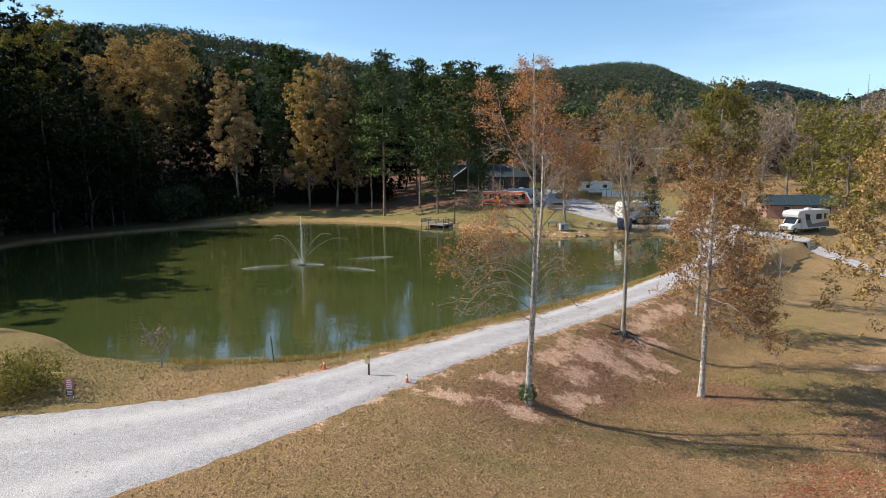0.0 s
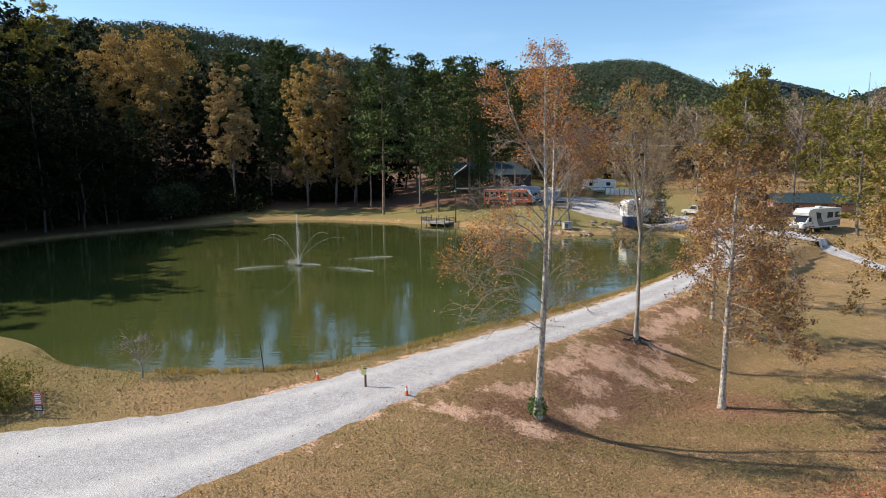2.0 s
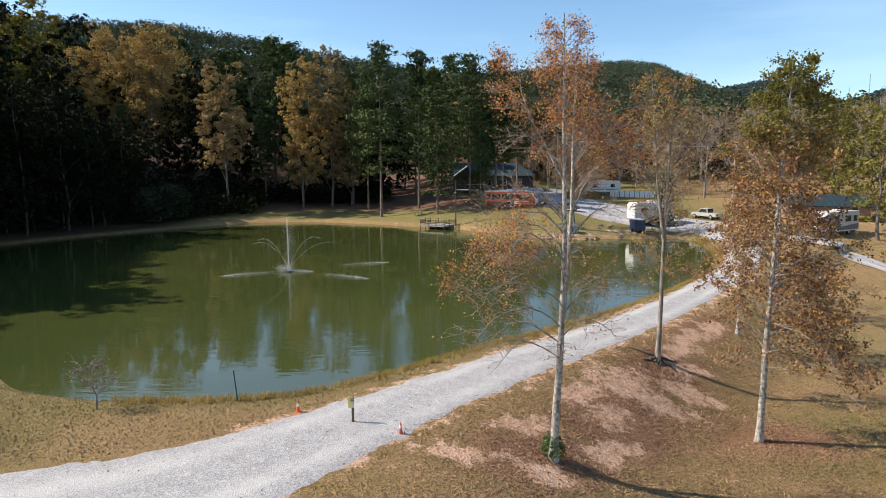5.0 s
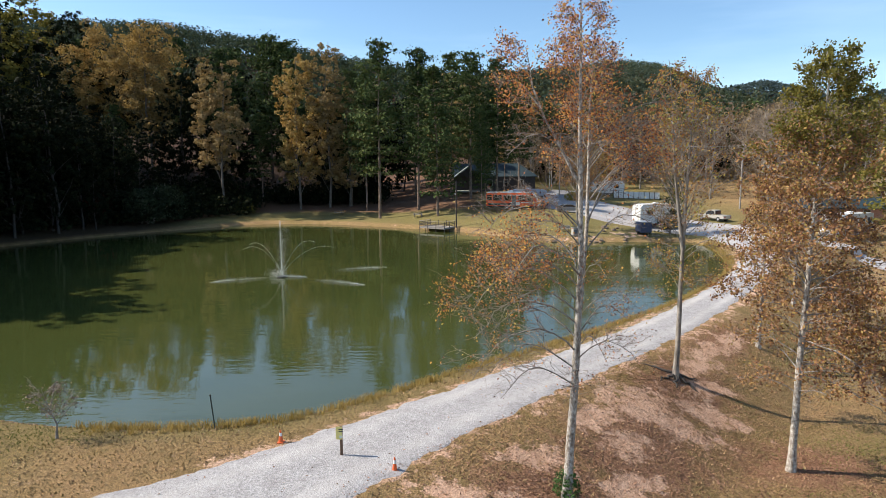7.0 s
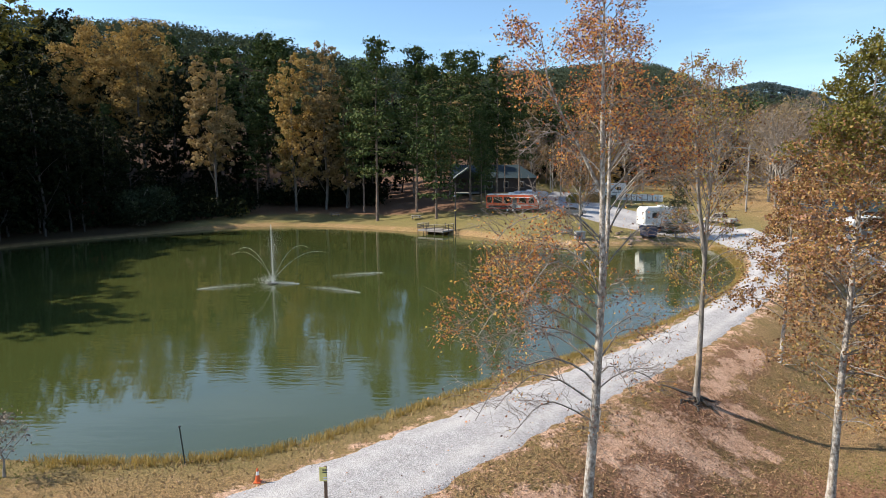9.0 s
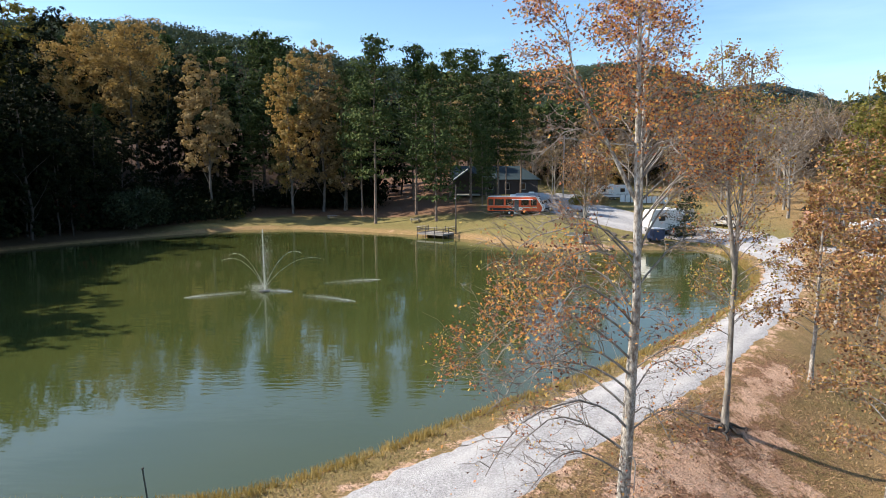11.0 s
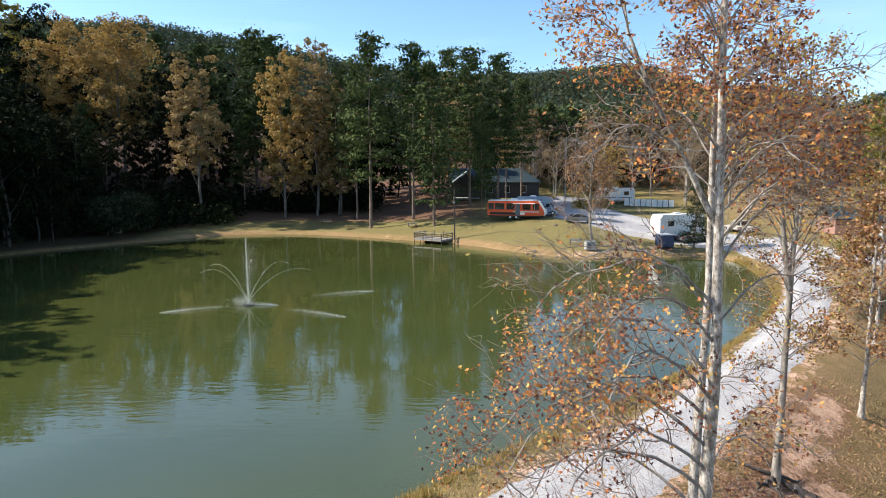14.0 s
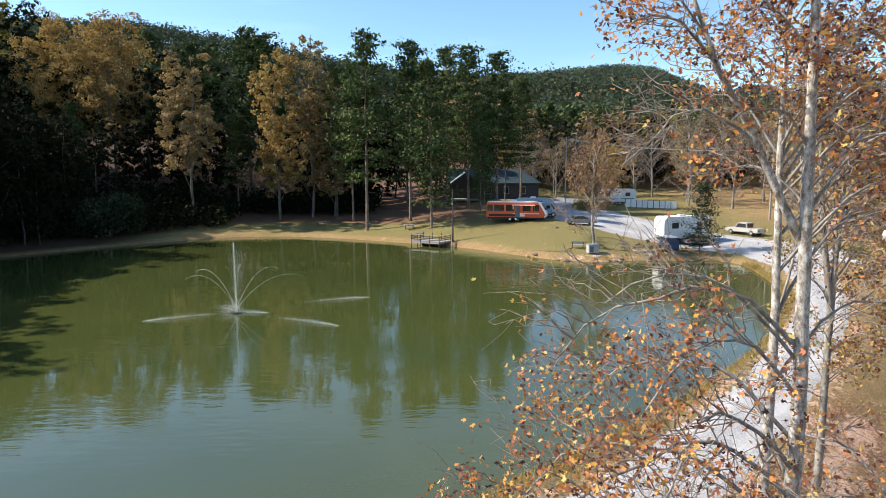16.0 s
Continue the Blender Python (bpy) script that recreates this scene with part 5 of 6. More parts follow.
def shrub(name, x, y, r, h, mat, n, leaf, seed, label, stems=9, sink=0.0):
    rng = np.random.default_rng(seed)
    t = empty(name, on_ground(x, y))
    st, lf = Build(), Build()
    for i in range(stems):
        a = i * 2.4
        e = np.array([math.cos(a) * r * 0.6 * rng.uniform(0.4, 1.2), math.sin(a) * r * 0.6 * rng.uniform(0.4, 1.2), h * rng.uniform(0.6, 0.95)])
        st.tube(wavy((rng.normal() * r * 0.15, rng.normal() * r * 0.15, -0.1), e, 6, 0.03 * h, rng), np.linspace(0.02 * h, 0.008, 6), 4)
    for i in range(16):
        a, q = i * 2.4, r * 0.68 * math.sqrt((i + 0.5) / 16)
        lr = r * rng.uniform(0.28, 0.46)
        c = np.array([math.cos(a) * q, math.sin(a) * q, max(lr * 0.6, (h - lr * 0.8) * rng.uniform(0.45, 1.0) * (1 - 0.35 * q / r))])
        m = n // 16
        d = rng.normal(size=(m, 3))
        d /= np.linalg.norm(d, axis=1)[:, None]
        p = c + d * lr * rng.uniform(0.4, 1.1, (m, 1)) ** 0.5
        p[:, 2] = np.abs(p[:, 2]) + 0.05
        lf.quads(p, leaf * rng.uniform(0.6, 1.3, m), rng, 1.4, 0.2, d)
    part("stems", st, t, M_TRUNK)
    part("foliage", lf, t, mat)
    return tagged(t, label, "shrub")


shrub("bush", -21.0, 28.6, 2.8, 1.9, M_OLIVE, 5200, 0.13, 61, "wide olive-yellow bush with thin leaves by lane")
shrub("bush", -27.5, 26.5, 3.0, 2.4, M_OLIVE, 3200, 0.15, 62, "wide olive-yellow bush with thin leaves by lane")


def sapling(x, y, h, seed, mat, label, per=2.0, spread=0.32):
    rng = np.random.default_rng(seed)
    stems = [[(0, 0, -0.2), (0.04 * h, 0, h * 0.3), (-0.10 * h, 0.03, h * 0.6), (-0.22 * h, 0.05, h)]]
    limbs = ring_limbs(rng, 0, h * 0.28, h * 0.92, 14, h * spread, h * 0.16, 1.0, 1.0, 1.3)
    t = sycamore("sapling", seed, stems, limbs, mat, M_TRUNK, 0.03 + 0.006 * h, 4, 0.10, per, False, 0.1)
    t.matrix_world = on_ground(x, y)
    return tagged(t, label, "sapling")


sapling(-15.8, 32.8, 2.1, 71, M_BARE, "small leaning nearly bare sapling with thin twigs", 0.7, 0.5)


# ---------------------------------------------------------------- in and by the pond
def fountain(x, y):
    t = empty("fountain", pose(x, y, 0))
    rng = np.random.default_rng(9)
    cy("float", t, M_BLACK, (0, 0, -0.12), (0, 0, 0.10), 0.55, 0.48, 24, "black round float")
    cy("nozzle", t, M_CHROME, (0, 0, 0.10), (0, 0, 0.36), 0.10, 0.06, 14)

    def jet(name, reach, comp, top, n, width, size, fade=1.0):
        """One stream of drops on its arc."""
        s = rng.uniform(0, 1, n) ** fade * (0.62 if reach else 1.0)
        a = radians(comp)
        hh = 4 * top * s * (1 - s) if reach else top * (1 - np.abs(2 * s - 1) ** 1.0)
        p = np.stack([math.cos(a) * reach * s, math.sin(a) * reach * s, 0.3 * (1 - s) + hh], 1)
        p += rng.normal(size=(n, 3)) * (width * (0.25 + s))[:, None] * np.array([1, 1, 0.8])
        p[:, 2] = np.maximum(p[:, 2], 0.02)
        b = Build()
        b.quads(p, size * rng.uniform(0.5, 1.4, n), rng, 1.8)
        o = part(name, b, t, M_SPRAY)
        tagged(o, kind="stuff")

    jet("middle_jet", 0.0, 0, 5.7, 1300, 0.045, 0.05)
    for comp, reach, top in ((24, 5.8, 3.5), (6, 9.0, 3.0), (158, 6.5, 3.3), (100, 6, 3.4), (205, 6.0, 3.2)):
        strong = 700 if comp in (24, 6, 158) else 420
        jet("arc_jet", reach, comp, top, strong, 0.03, 0.04, 1.6)
    # landing spray: long low streaks of drops over the water
    for (ax, ay), (bx_, by_) in (((-1.0, -0.4), (-6.4, -2.9)), ((4.4, 3.6), (10.3, 6.0)), ((3.4, -1.7), (9.2, -4.6)), ((-0.8, 0), (2.6, -0.2))):
        n = 2600
        s = rng.beta(2.2, 1.25, n)
        p = np.stack([ax + (bx_ - ax) * s, ay + (by_ - ay) * s, 0.03 + np.abs(rng.normal(size=n)) * 0.12 * np.sin(math.pi * s)], 1)
        p[:, :2] += rng.normal(size=(n, 2)) * (0.05 + 0.16 * (1 - s))[:, None]
        b = Build()
        b.quads(p, 0.032 * rng.uniform(0.5, 1.4, n), rng, 1.8, 0.6)
        tagged(part("landing_spray", b, t, M_SPRAY), kind="stuff")
    n = 2600
    hgt = rng.uniform(0, 1, n) ** 0.8
    p = rng.normal(size=(n, 3)) * (0.12 + 0.34 * hgt[:, None]) + np.stack([0.25 * hgt, 0 * hgt, 5.2 * hgt], 1)
    b = Build()
    b.quads(np.abs(p) * np.array([0, 0, 1]) + p * np.array([1, 1, 0]), 0.035, rng, 1.5)
    tagged(part("plume", b, t, M_SPRAY), kind="stuff")
    n = 900
    p = rng.normal(size=(n, 3)) * np.array([0.5, 0.5, 0.22]) + np.array([-0.6, 0.3, 0.35])
    p[:, 2] = np.abs(p[:, 2])
    b = Build()
    b.quads(p, 0.06, rng, 1.5)
    tagged(part("mist", b, t, M_SPRAY), kind="stuff")
    return tagged(t, "floating pond fountain throwing white jets in arcs", "fountain")


fountain(-16.87, 72.3)


def fishing_dock():
    """Square deck on posts with a low slatted railing round three sides."""
    t = empty("fishing_dock", pose(-1.3, 117.3, 0, 0, 0, -33))
    w, d, z = 5.2, 3.4, 0.75
    for i in range(16):
        bx("deck_board", t, M_GREYWOOD, (-w / 2 + (i + 0.5) * w / 16, 0, z), (w / 16 - 0.015, d, 0.05), 0.004)
    for y in (-d / 2 + 0.05, d / 2 - 0.05):
        bx("edge_beam", t, M_GREYWOOD, (0, y, z - 0.12), (w + 0.02, 0.08, 0.26), 0.006)
    for x in (-w / 2 + 0.03, w / 2 - 0.03):
        bx("edge_beam", t, M_GREYWOOD, (x, 0, z - 0.12), (0.08, d - 0.1, 0.26), 0.006)
    posts = [(x, y) for x in (-w / 2, -w / 6, w / 6, w / 2) for y in (-d / 2, d / 2)] + [(-w / 2, 0), (w / 2, 0)]
    for x, y in posts:
        bx("post", t, M_DARKWOOD, (x * 0.985, y * 0.975, 0.55), (0.10, 0.10, 2.5), 0.008)
    for zz in (1.05, 1.30, 1.55):
        bx("rail", t, M_DARKWOOD, (0, -d / 2 - 0.03, z - 0.75 + zz), (w, 0.04, 0.09), 0.005)
        bx("rail", t, M_DARKWOOD, (-w / 2 - 0.03, 0, z - 0.75 + zz), (0.04, d, 0.09), 0.005)
        bx("rail", t, M_DARKWOOD, (w / 2 + 0.03, 0, z - 0.75 + zz), (0.04, d, 0.09), 0.005)
    bx("top_rail", t, M_GREYWOOD, (0, -d / 2, 1.78), (w + 0.2, 0.16, 0.04), 0.005)
    bx("top_rail", t, M_GREYWOOD, (-w / 2, 0, 1.78), (0.16, d, 0.04), 0.005)
    bx("top_rail", t, M_GREYWOOD, (w / 2, 0, 1.78), (0.16, d, 0.04), 0.005)
    return tagged(t, "weathered grey fishing dock with railing at pond's edge", "dock")


fishing_dock()


def wooden_pole(x, y, h):
    t = empty("light_pole", on_ground(x, y))
    cy("shaft", t, M_DARKWOOD, (0, 0, -0.6), (0, 0, h), 0.13, 0.09, 12)
    bx("bracket", t, M_CHROME, (-0.15, -0.1, h - 2.2), (0.3, 0.12, 0.25), 0.02)
    return tagged(t, "dark wooden pole standing beside fishing dock", "pole")


wooden_pole(2.05, 116.9, 8.0)


def picnic_table(m):
    t = empty("picnic_table", m)
    for i in range(5):
        bx("top_board", t, M_GREYWOOD, (0, -0.30 + i * 0.15, 0.75), (1.9, 0.14, 0.04), 0.005)
    for y in (-0.72, 0.72):
        bx("seat", t, M_GREYWOOD, (0, y, 0.45), (1.9, 0.26, 0.04), 0.005)
    for x in (-0.65, 0.65):
        for s in (-1, 1):
            bm = bmesh.new()
            cyl(bm, (x, s * 0.72, 0), (x, s * 0.25, 0.73), 0.045, n=6)
            part("leg", bm, t, M_DARKWOOD)
        bx("cross_bar", t, M_DARKWOOD, (x, 0, 0.41), (0.05, 1.5, 0.09), 0.004)
    return tagged(t, "weathered wooden picnic table on the pond lawn", "picnic table", "picnic tables")


picnic_table(on_ground(-5.1, 127.4, 8))
picnic_table(on_ground(-22.0, 137.5, 20))


def bench(m):
    t = empty("bench", m)
    for i in range(3):
        bx("seat_slat", t, M_RAIL, (0, -0.15 + i * 0.15, 0.46), (1.7, 0.13, 0.04), 0.004)
        bx("back_slat", t, M_RAIL, (0, 0.27 + 0.02 * i, 0.60 + i * 0.14), (1.7, 0.03, 0.11), 0.004)
    for x in (-0.7, 0.7):
        bx("leg", t, M_DARKWOOD, (x, -0.15, 0.22), (0.08, 0.08, 0.44), 0.005)
        bx("leg", t, M_DARKWOOD, (x, 0.27, 0.45), (0.08, 0.08, 0.9), 0.005)
    return tagged(t, "pale slatted bench on the lawn above the water", "bench", "benches")


bench(on_ground(18.4, 103.9, 172))
t_ = empty("utility_box", on_ground(19.9, 101.9, 10))
bx("body", t_, M_RAIL, (0, 0, 0.55), (1.4, 0.9, 1.1), 0.05)
bx("lid", t_, M_PALESUNLIT, (0, 0, 1.14), (1.5, 1.0, 0.08), 0.02)
bx("door", t_, M_GREYSTRIPE, (-0.3, -0.46, 0.55), (0.5, 0.02, 0.7), 0.005)
tagged(t_, "pale pump box on the bank beside the lawn tree", "utility box")


def rock(x, y, r, seed, label="rough brown stone at the waterline"):
    rng = np.random.default_rng(seed)
    bm = bmesh.new()
    bmesh.ops.create_icosphere(bm, subdivisions=2, radius=1)
    k = rng.uniform(0.7, 1.3, 3)
    for v in bm.verts:
        n_ = noise.noise(v.co * 1.3 + Vector((seed * 3.1, 0, 0)))
        v.co = Vector((v.co.x * k[0], v.co.y * k[1], v.co.z * 0.65)) * r * (1 + 0.5 * n_)
    me = bpy.data.meshes.new("stone")
    bm.to_mesh(me)
    bm.free()
    me.materials.append(M_STONE)
    o = new("stone", me)
    o.matrix_world = pose(x, y, max(0.0, ground_z(x, y)) + r * 0.18, 0, 0, seed * 47 % 360)
    tagged(o, label, "stone", "stones along the bank")


rg_ = np.random.default_rng(8)
for i_ in range(14):
    k_ = rg_.uniform(0, 1)
    x_, y_ = 11.5 + k_ * 25.5, np.interp(11.5 + k_ * 25.5, [9, 12, 15.8, 20.4, 25, 29, 35, 37.2], [107.6, 104.4, 100.5, 99.2, 100.8, 100.0, 100.5, 98.0])
    rock(x_, y_ + rg_.uniform(-0.3, 0.7), rg_.uniform(0.12, 0.36), i_)
for x_, y_, r_ in ((25.2, 106.5, 0.5), (26.4, 105.2, 0.42), (24.6, 104.6, 0.36), (27.2, 106.4, 0.3), (17.6, 114.8, 0.3)):
    rock(x_, y_, r_, int(x_ * 10), "grey boulder lying on the lawn")


# ---------------------------------------------------------------- campers and cars
def wheel(parent, x, y, r=0.35, w=0.24):
    wl__ = empty("wheel")
    wl__.parent = parent
    bm = bmesh.new()
    cyl(bm, (x, y - w / 2, r), (x, y + w / 2, r), r, n=24)
    bmesh.ops.bevel(bm, geom=[e for e in bm.edges if len(e.link_faces) == 2 and e.calc_face_angle(0) > 1], offset=0.04, segments=2, affect="EDGES")
    part("tyre", bm, wl__, M_BLACK)
    s = -1 if y < 0 else 1
    cy("rim", wl__, M_CHROME, (x, y + s * (w / 2 - 0.02), r), (x, y + s * (w / 2 + 0.012), r), r * 0.6, r * 0.5, 16)


def window(parent, x, z, w, h, y, name="window"):
    f = bx(name, parent, M_BLACK, (x, y, z), (w + 0.08, 0.03, h + 0.08), 0.01)
    bx("pane", f, M_GLASS, (x, y - 0.012, z), (w, 0.03, h), 0.004)


def orange_trailer(m):
    t = empty("travel_trailer", m)
    out = [(-4.8, 0.62), (-4.8, 2.75), (-4.62, 3.0), (3.1, 3.08), (3.9, 2.9), (4.75, 1.5), (4.85, 1.0), (4.6, 0.62)]
    pr("body", t, M_ORANGEPAINT, out, -1.22, 1.22, 0.05, "bright orange body")
    pr("roof", t, M_WHITE, [(-4.78, 3.0), (-4.6, 3.12), (3.1, 3.18), (3.3, 3.06), (3.1, 3.0)], -1.2, 1.2, label="white roof")
    pr("front_cap", t, M_WHITE, [(3.45, 3.06), (3.95, 2.95), (4.82, 1.55), (4.92, 0.95), (4.7, 0.66), (4.45, 0.66), (4.62, 1.05), (4.5, 1.5), (3.7, 2.75)], -1.24, 1.24, label="white and silver front cap")
    pr("front_window", t, M_GLASS, [(4.0, 2.82), (4.66, 1.75), (4.72, 1.78), (4.06, 2.86)], -0.95, 0.95)
    for x, w in ((-4.2, 0.8), (-2.75, 1.5), (-0.95, 1.3), (1.7, 1.2), (3.2, 0.9)):
        window(t, x, 2.12, w, 0.95, -1.225)
    d = bx("door", t, M_GREYSTRIPE, (0.25, -1.235, 1.62), (0.75, 0.05, 1.95), 0.02, label="dark entry door")
    bx("door_handle", d, M_CHROME, (0.52, -1.28, 1.5), (0.06, 0.05, 0.12), 0.01)
    a = bx("awning", t, M_WHITE, (1.3, -1.75, 2.62), (3.6, 1.0, 0.06), 0.02, label="rolled-out white awning")
    for x in (-0.45, 3.05):
        cy("awning_arm", a, M_CHROME, (x, -1.24, 1.2), (x, -2.2, 2.6), 0.025, n=6)
    bx("black_decal", t, M_BLACK, (-1.6, -1.224, 0.95), (5.6, 0.012, 0.40))
    bx("white_stripe", t, M_WHITE, (1.6, -1.224, 1.25), (4.2, 0.012, 0.16))
    bx("storage_hatch", t, M_WHITE, (0.95, -1.226, 0.95), (0.9, 0.016, 0.36), 0.004)
    bx("skirt", t, M_BLACK, (-0.1, 0, 0.5), (9.0, 2.2, 0.26), 0.03)
    for x in (-1.0, 0.0):
        for y in (-1.08, 1.08):
            wheel(t, x, y)
    cy("hitch", t, M_BLACK, (4.6, 0, 0.5), (5.9, 0, 0.48), 0.07, n=8)
    for x in (-4.2, 4.0):
        cy("jack", t, M_CHROME, (x, -0.9, 0.0), (x, -0.9, 0.6), 0.04, n=8)
    bx("step", t, M_CHROME, (0.25, -1.5, 0.25), (0.7, 0.5, 0.06), 0.01)
    bx("air_conditioner", t, M_WHITE, (-0.5, 0, 3.28), (1.0, 0.7, 0.28), 0.08)
    return tagged(t, "bright orange travel trailer with white roof and awning", "camper trailer")


def motorhome(m, label, body=None, length=8.6):
    body = body or M_WHITE
    t = empty("motorhome", m)
    h = length / 2
    pr("house_body", t, body, [(-h, 0.55), (-h, 3.2), (-h + 0.1, 3.3), (h - 1.9, 3.35), (h - 0.75, 3.2), (h - 0.45, 2.8), (h - 0.6, 2.35), (h - 1.6, 2.2), (h - 1.75, 0.55)], -1.22, 1.22, 0.04)
    c = pr("cab", t, body, [(h - 1.74, 0.5), (h - 1.74, 2.2), (h - 0.95, 2.15), (h - 0.35, 1.35), (h + 0.45, 1.2), (h + 0.55, 0.5)], -1.0, 1.0, 0.05)
    pr("windscreen", c, M_GLASS, [(h - 0.93, 2.1), (h - 0.38, 1.38), (h - 0.33, 1.40), (h - 0.88, 2.14)], -0.85, 0.85)
    bx("grille", c, M_CHROME, (h + 0.55, 0, 0.85), (0.05, 1.0, 0.4), 0.02)
    for y in (-0.75, 0.75):
        bx("headlight", c, M_LAMPGLASS, (h + 0.54, y, 0.9), (0.06, 0.3, 0.26), 0.03)
    bx("bumper", c, M_BLACK, (h + 0.55, 0, 0.5), (0.16, 2.0, 0.22), 0.04)
    for s in (-1, 1):
        for x, w in ((-h + 1.0, 0.9), (-h + 2.8, 1.3), (h - 3.0, 1.0)):
            window(t, x, 2.3, w, 0.75, s * 1.225)
        bx("cab_window", c, M_GLASS, (h - 1.3, s * 1.0, 1.75), (0.6, 0.03, 0.55), 0.02)
        pr("swirl_decal", t, M_GREYSTRIPE, [(-h + 0.1, 0.75), (-h + 0.1, 1.55), (h - 4.2, 1.25), (h - 3.1, 2.75), (h - 2.2, 2.9), (h - 2.6, 1.6), (h - 3.2, 0.75)], s * 1.222, s * 1.232)
    bx("air_conditioner", t, M_WHITE, (-0.6, 0, 3.45), (1.0, 0.7, 0.25), 0.08)
    bx("chassis", t, M_BLACK, (-0.2, 0, 0.48), (length - 1.0, 2.0, 0.3), 0.03)
    for x in (-h + 2.2, h - 0.45):
        for y in (-1.0, 1.0):
            wheel(t, x, y, 0.4, 0.26)
    return tagged(t, label, "motorhome", "campers")


def caravan(m, length, height, label, wide=2.4):
    t = empty("caravan", m)
    h = length / 2
    pr("body", t, M_WHITE, [(-h, 0.6), (-h, height - 0.2), (-h + 0.25, height), (h - 0.4, height), (h, height - 0.5), (h, 1.1), (h - 0.5, 0.6)], -wide / 2, wide / 2, 0.05)
    for s in (-1, 1):
        window(t, -h + length * 0.22, height * 0.66, 0.8, 0.7, s * (wide / 2 + 0.003))
        window(t, h - length * 0.24, height * 0.66, 1.0, 0.7, s * (wide / 2 + 0.003))
    bx("end_window", t, M_GLASS, (-h - 0.005, 0.1, height * 0.64), (0.03, 1.0, 0.9), 0.02)
    bx("stripe", t, M_GREYSTRIPE, (0, -wide / 2 - 0.003, 1.25), (length * 0.85, 0.012, 0.12))
    d = bx("door", t, M_WHITE, (0.2, -wide / 2 - 0.015, 1.65), (0.7, 0.04, 1.9), 0.02)
    bx("door_handle", d, M_CHROME, (0.45, -wide / 2 - 0.05, 1.6), (0.05, 0.04, 0.12), 0.01)
    bx("air_conditioner", t, M_WHITE, (0.2, 0, height + 0.12), (0.9, 0.65, 0.28), 0.08)
    bx("underframe", t, M_BLACK, (0, 0, 0.5), (length * 0.9, wide * 0.85, 0.25), 0.03)
    for x in (-0.45, 0.45):
        for y in (-wide / 2 + 0.15, wide / 2 - 0.15):
            wheel(t, x, y)
    cy("jack", t, M_CHROME, (h - 0.6, 0, 0), (h - 0.6, 0, 0.6), 0.05, n=8)
    return tagged(t, label, "caravan", "campers")


def car(m, paint, label, kind="sedan"):
    t = empty(kind, m)
    if kind == "pickup_truck":
        low = [(-2.8, 0.45), (-2.8, 1.05), (1.2, 1.05), (2.6, 0.98), (2.75, 0.8), (2.75, 0.42)]
        cab = [(-0.9, 1.04), (-0.75, 1.75), (-0.6, 1.82), (0.65, 1.80), (1.35, 1.04)]
        glass = [(-0.72, 1.12), (-0.62, 1.68), (0.58, 1.68), (1.08, 1.12)]
    else:
        low = [(-2.3, 0.32), (-2.35, 0.75), (-2.1, 0.95), (-0.9, 0.98), (1.1, 0.95), (2.15, 0.82), (2.35, 0.6), (2.3, 0.3)]
        cab = [(-1.6, 0.95), (-1.0, 1.36), (-0.6, 1.44), (0.25, 1.43), (1.25, 0.94)]
        glass = [(-1.35, 0.99), (-0.92, 1.30), (-0.55, 1.37), (0.2, 1.36), (1.02, 0.98)]
    b = pr("body", t, paint, low, -0.9, 0.9, 0.07)
    pr("cabin", t, paint, cab, -0.74, 0.74, 0.06)
    for s in (-1, 1):
        pr("side_window", t, M_GLASS, glass, s * 0.735, s * 0.75)
        bx("door_handle", b, M_CHROME, (-0.1, s * 0.905, 0.82), (0.18, 0.03, 0.03), 0.008)
    (x1, z1), (x2, z2) = cab[-2], cab[-1]
    pr("windscreen", t, M_GLASS, [(x1 + 0.03, z1 - 0.06), (x2 - 0.06, z2 + 0.05), (x2 - 0.02, z2 + 0.06), (x1 + 0.08, z1 - 0.04)], -0.65, 0.65)
    (x1, z1), (x2, z2) = cab[0], cab[1]
    pr("rear_window", t, M_GLASS, [(x1 + 0.03, z1 + 0.07), (x2 - 0.06, z2 - 0.03), (x2 - 0.1, z2 - 0.01), (x1 - 0.01, z1 + 0.09)], -0.62, 0.62)
    fx, rx = low[-1][0], low[0][0]
    for y in (-0.66, 0.66):
        bx("headlight", b, M_LAMPGLASS, (fx + 0.02, y, 0.68), (0.08, 0.34, 0.16), 0.03)
        bx("tail_lamp", b, M_TAIL, (rx - 0.02, y, 0.78), (0.08, 0.28, 0.18), 0.03)
    for x in (-1.4 if kind == "sedan" else -1.7, 1.42 if kind == "sedan" else 1.75):
        for y in (-0.82, 0.82):
            wheel(t, x, y, 0.33 if kind == "sedan" else 0.4)
    return tagged(t, label, "car" if kind == "sedan" else "pickup truck", "parked vehicles")


orange_trailer(on_ground(12.6, 122.6, -14))
motorhome(on_ground(16.4, 126.4, -14), "blue-grey motorhome parked behind an orange trailer", M_BLUEGREY, 6.6).scale = (1, 1, 0.92)
car(on_ground(21.8, 116.9, -4), M_SILVER, "silver sedan parked at the edge of the lot")
motorhome(on_ground(55.0, 93.6, 209), "white motorhome with grey swirl decals on gravel pad", M_CREAM)
caravan(on_ground(34.2, 109.0, 196), 7.4, 3.7, "tall white camper parked near the water")
caravan(on_ground(36.5, 150.5, 12), 8.2, 3.2, "white caravan parked under a russet tree")
car(on_ground(45.2, 113.0, 115), M_TRUCK, "beige pickup truck parked on pale gravel", "pickup_truck")
car(on_ground(36.0, 107.2, 15), M_SILVER, "grey sedan parked beside a tall white camper")
t_ = empty("cargo_trailer", on_ground(30.3, 103.0, 8))
bx("body", t_, M_BLUEBOX, (0, 0, 1.5), (2.3, 3.0, 2.0), 0.06)
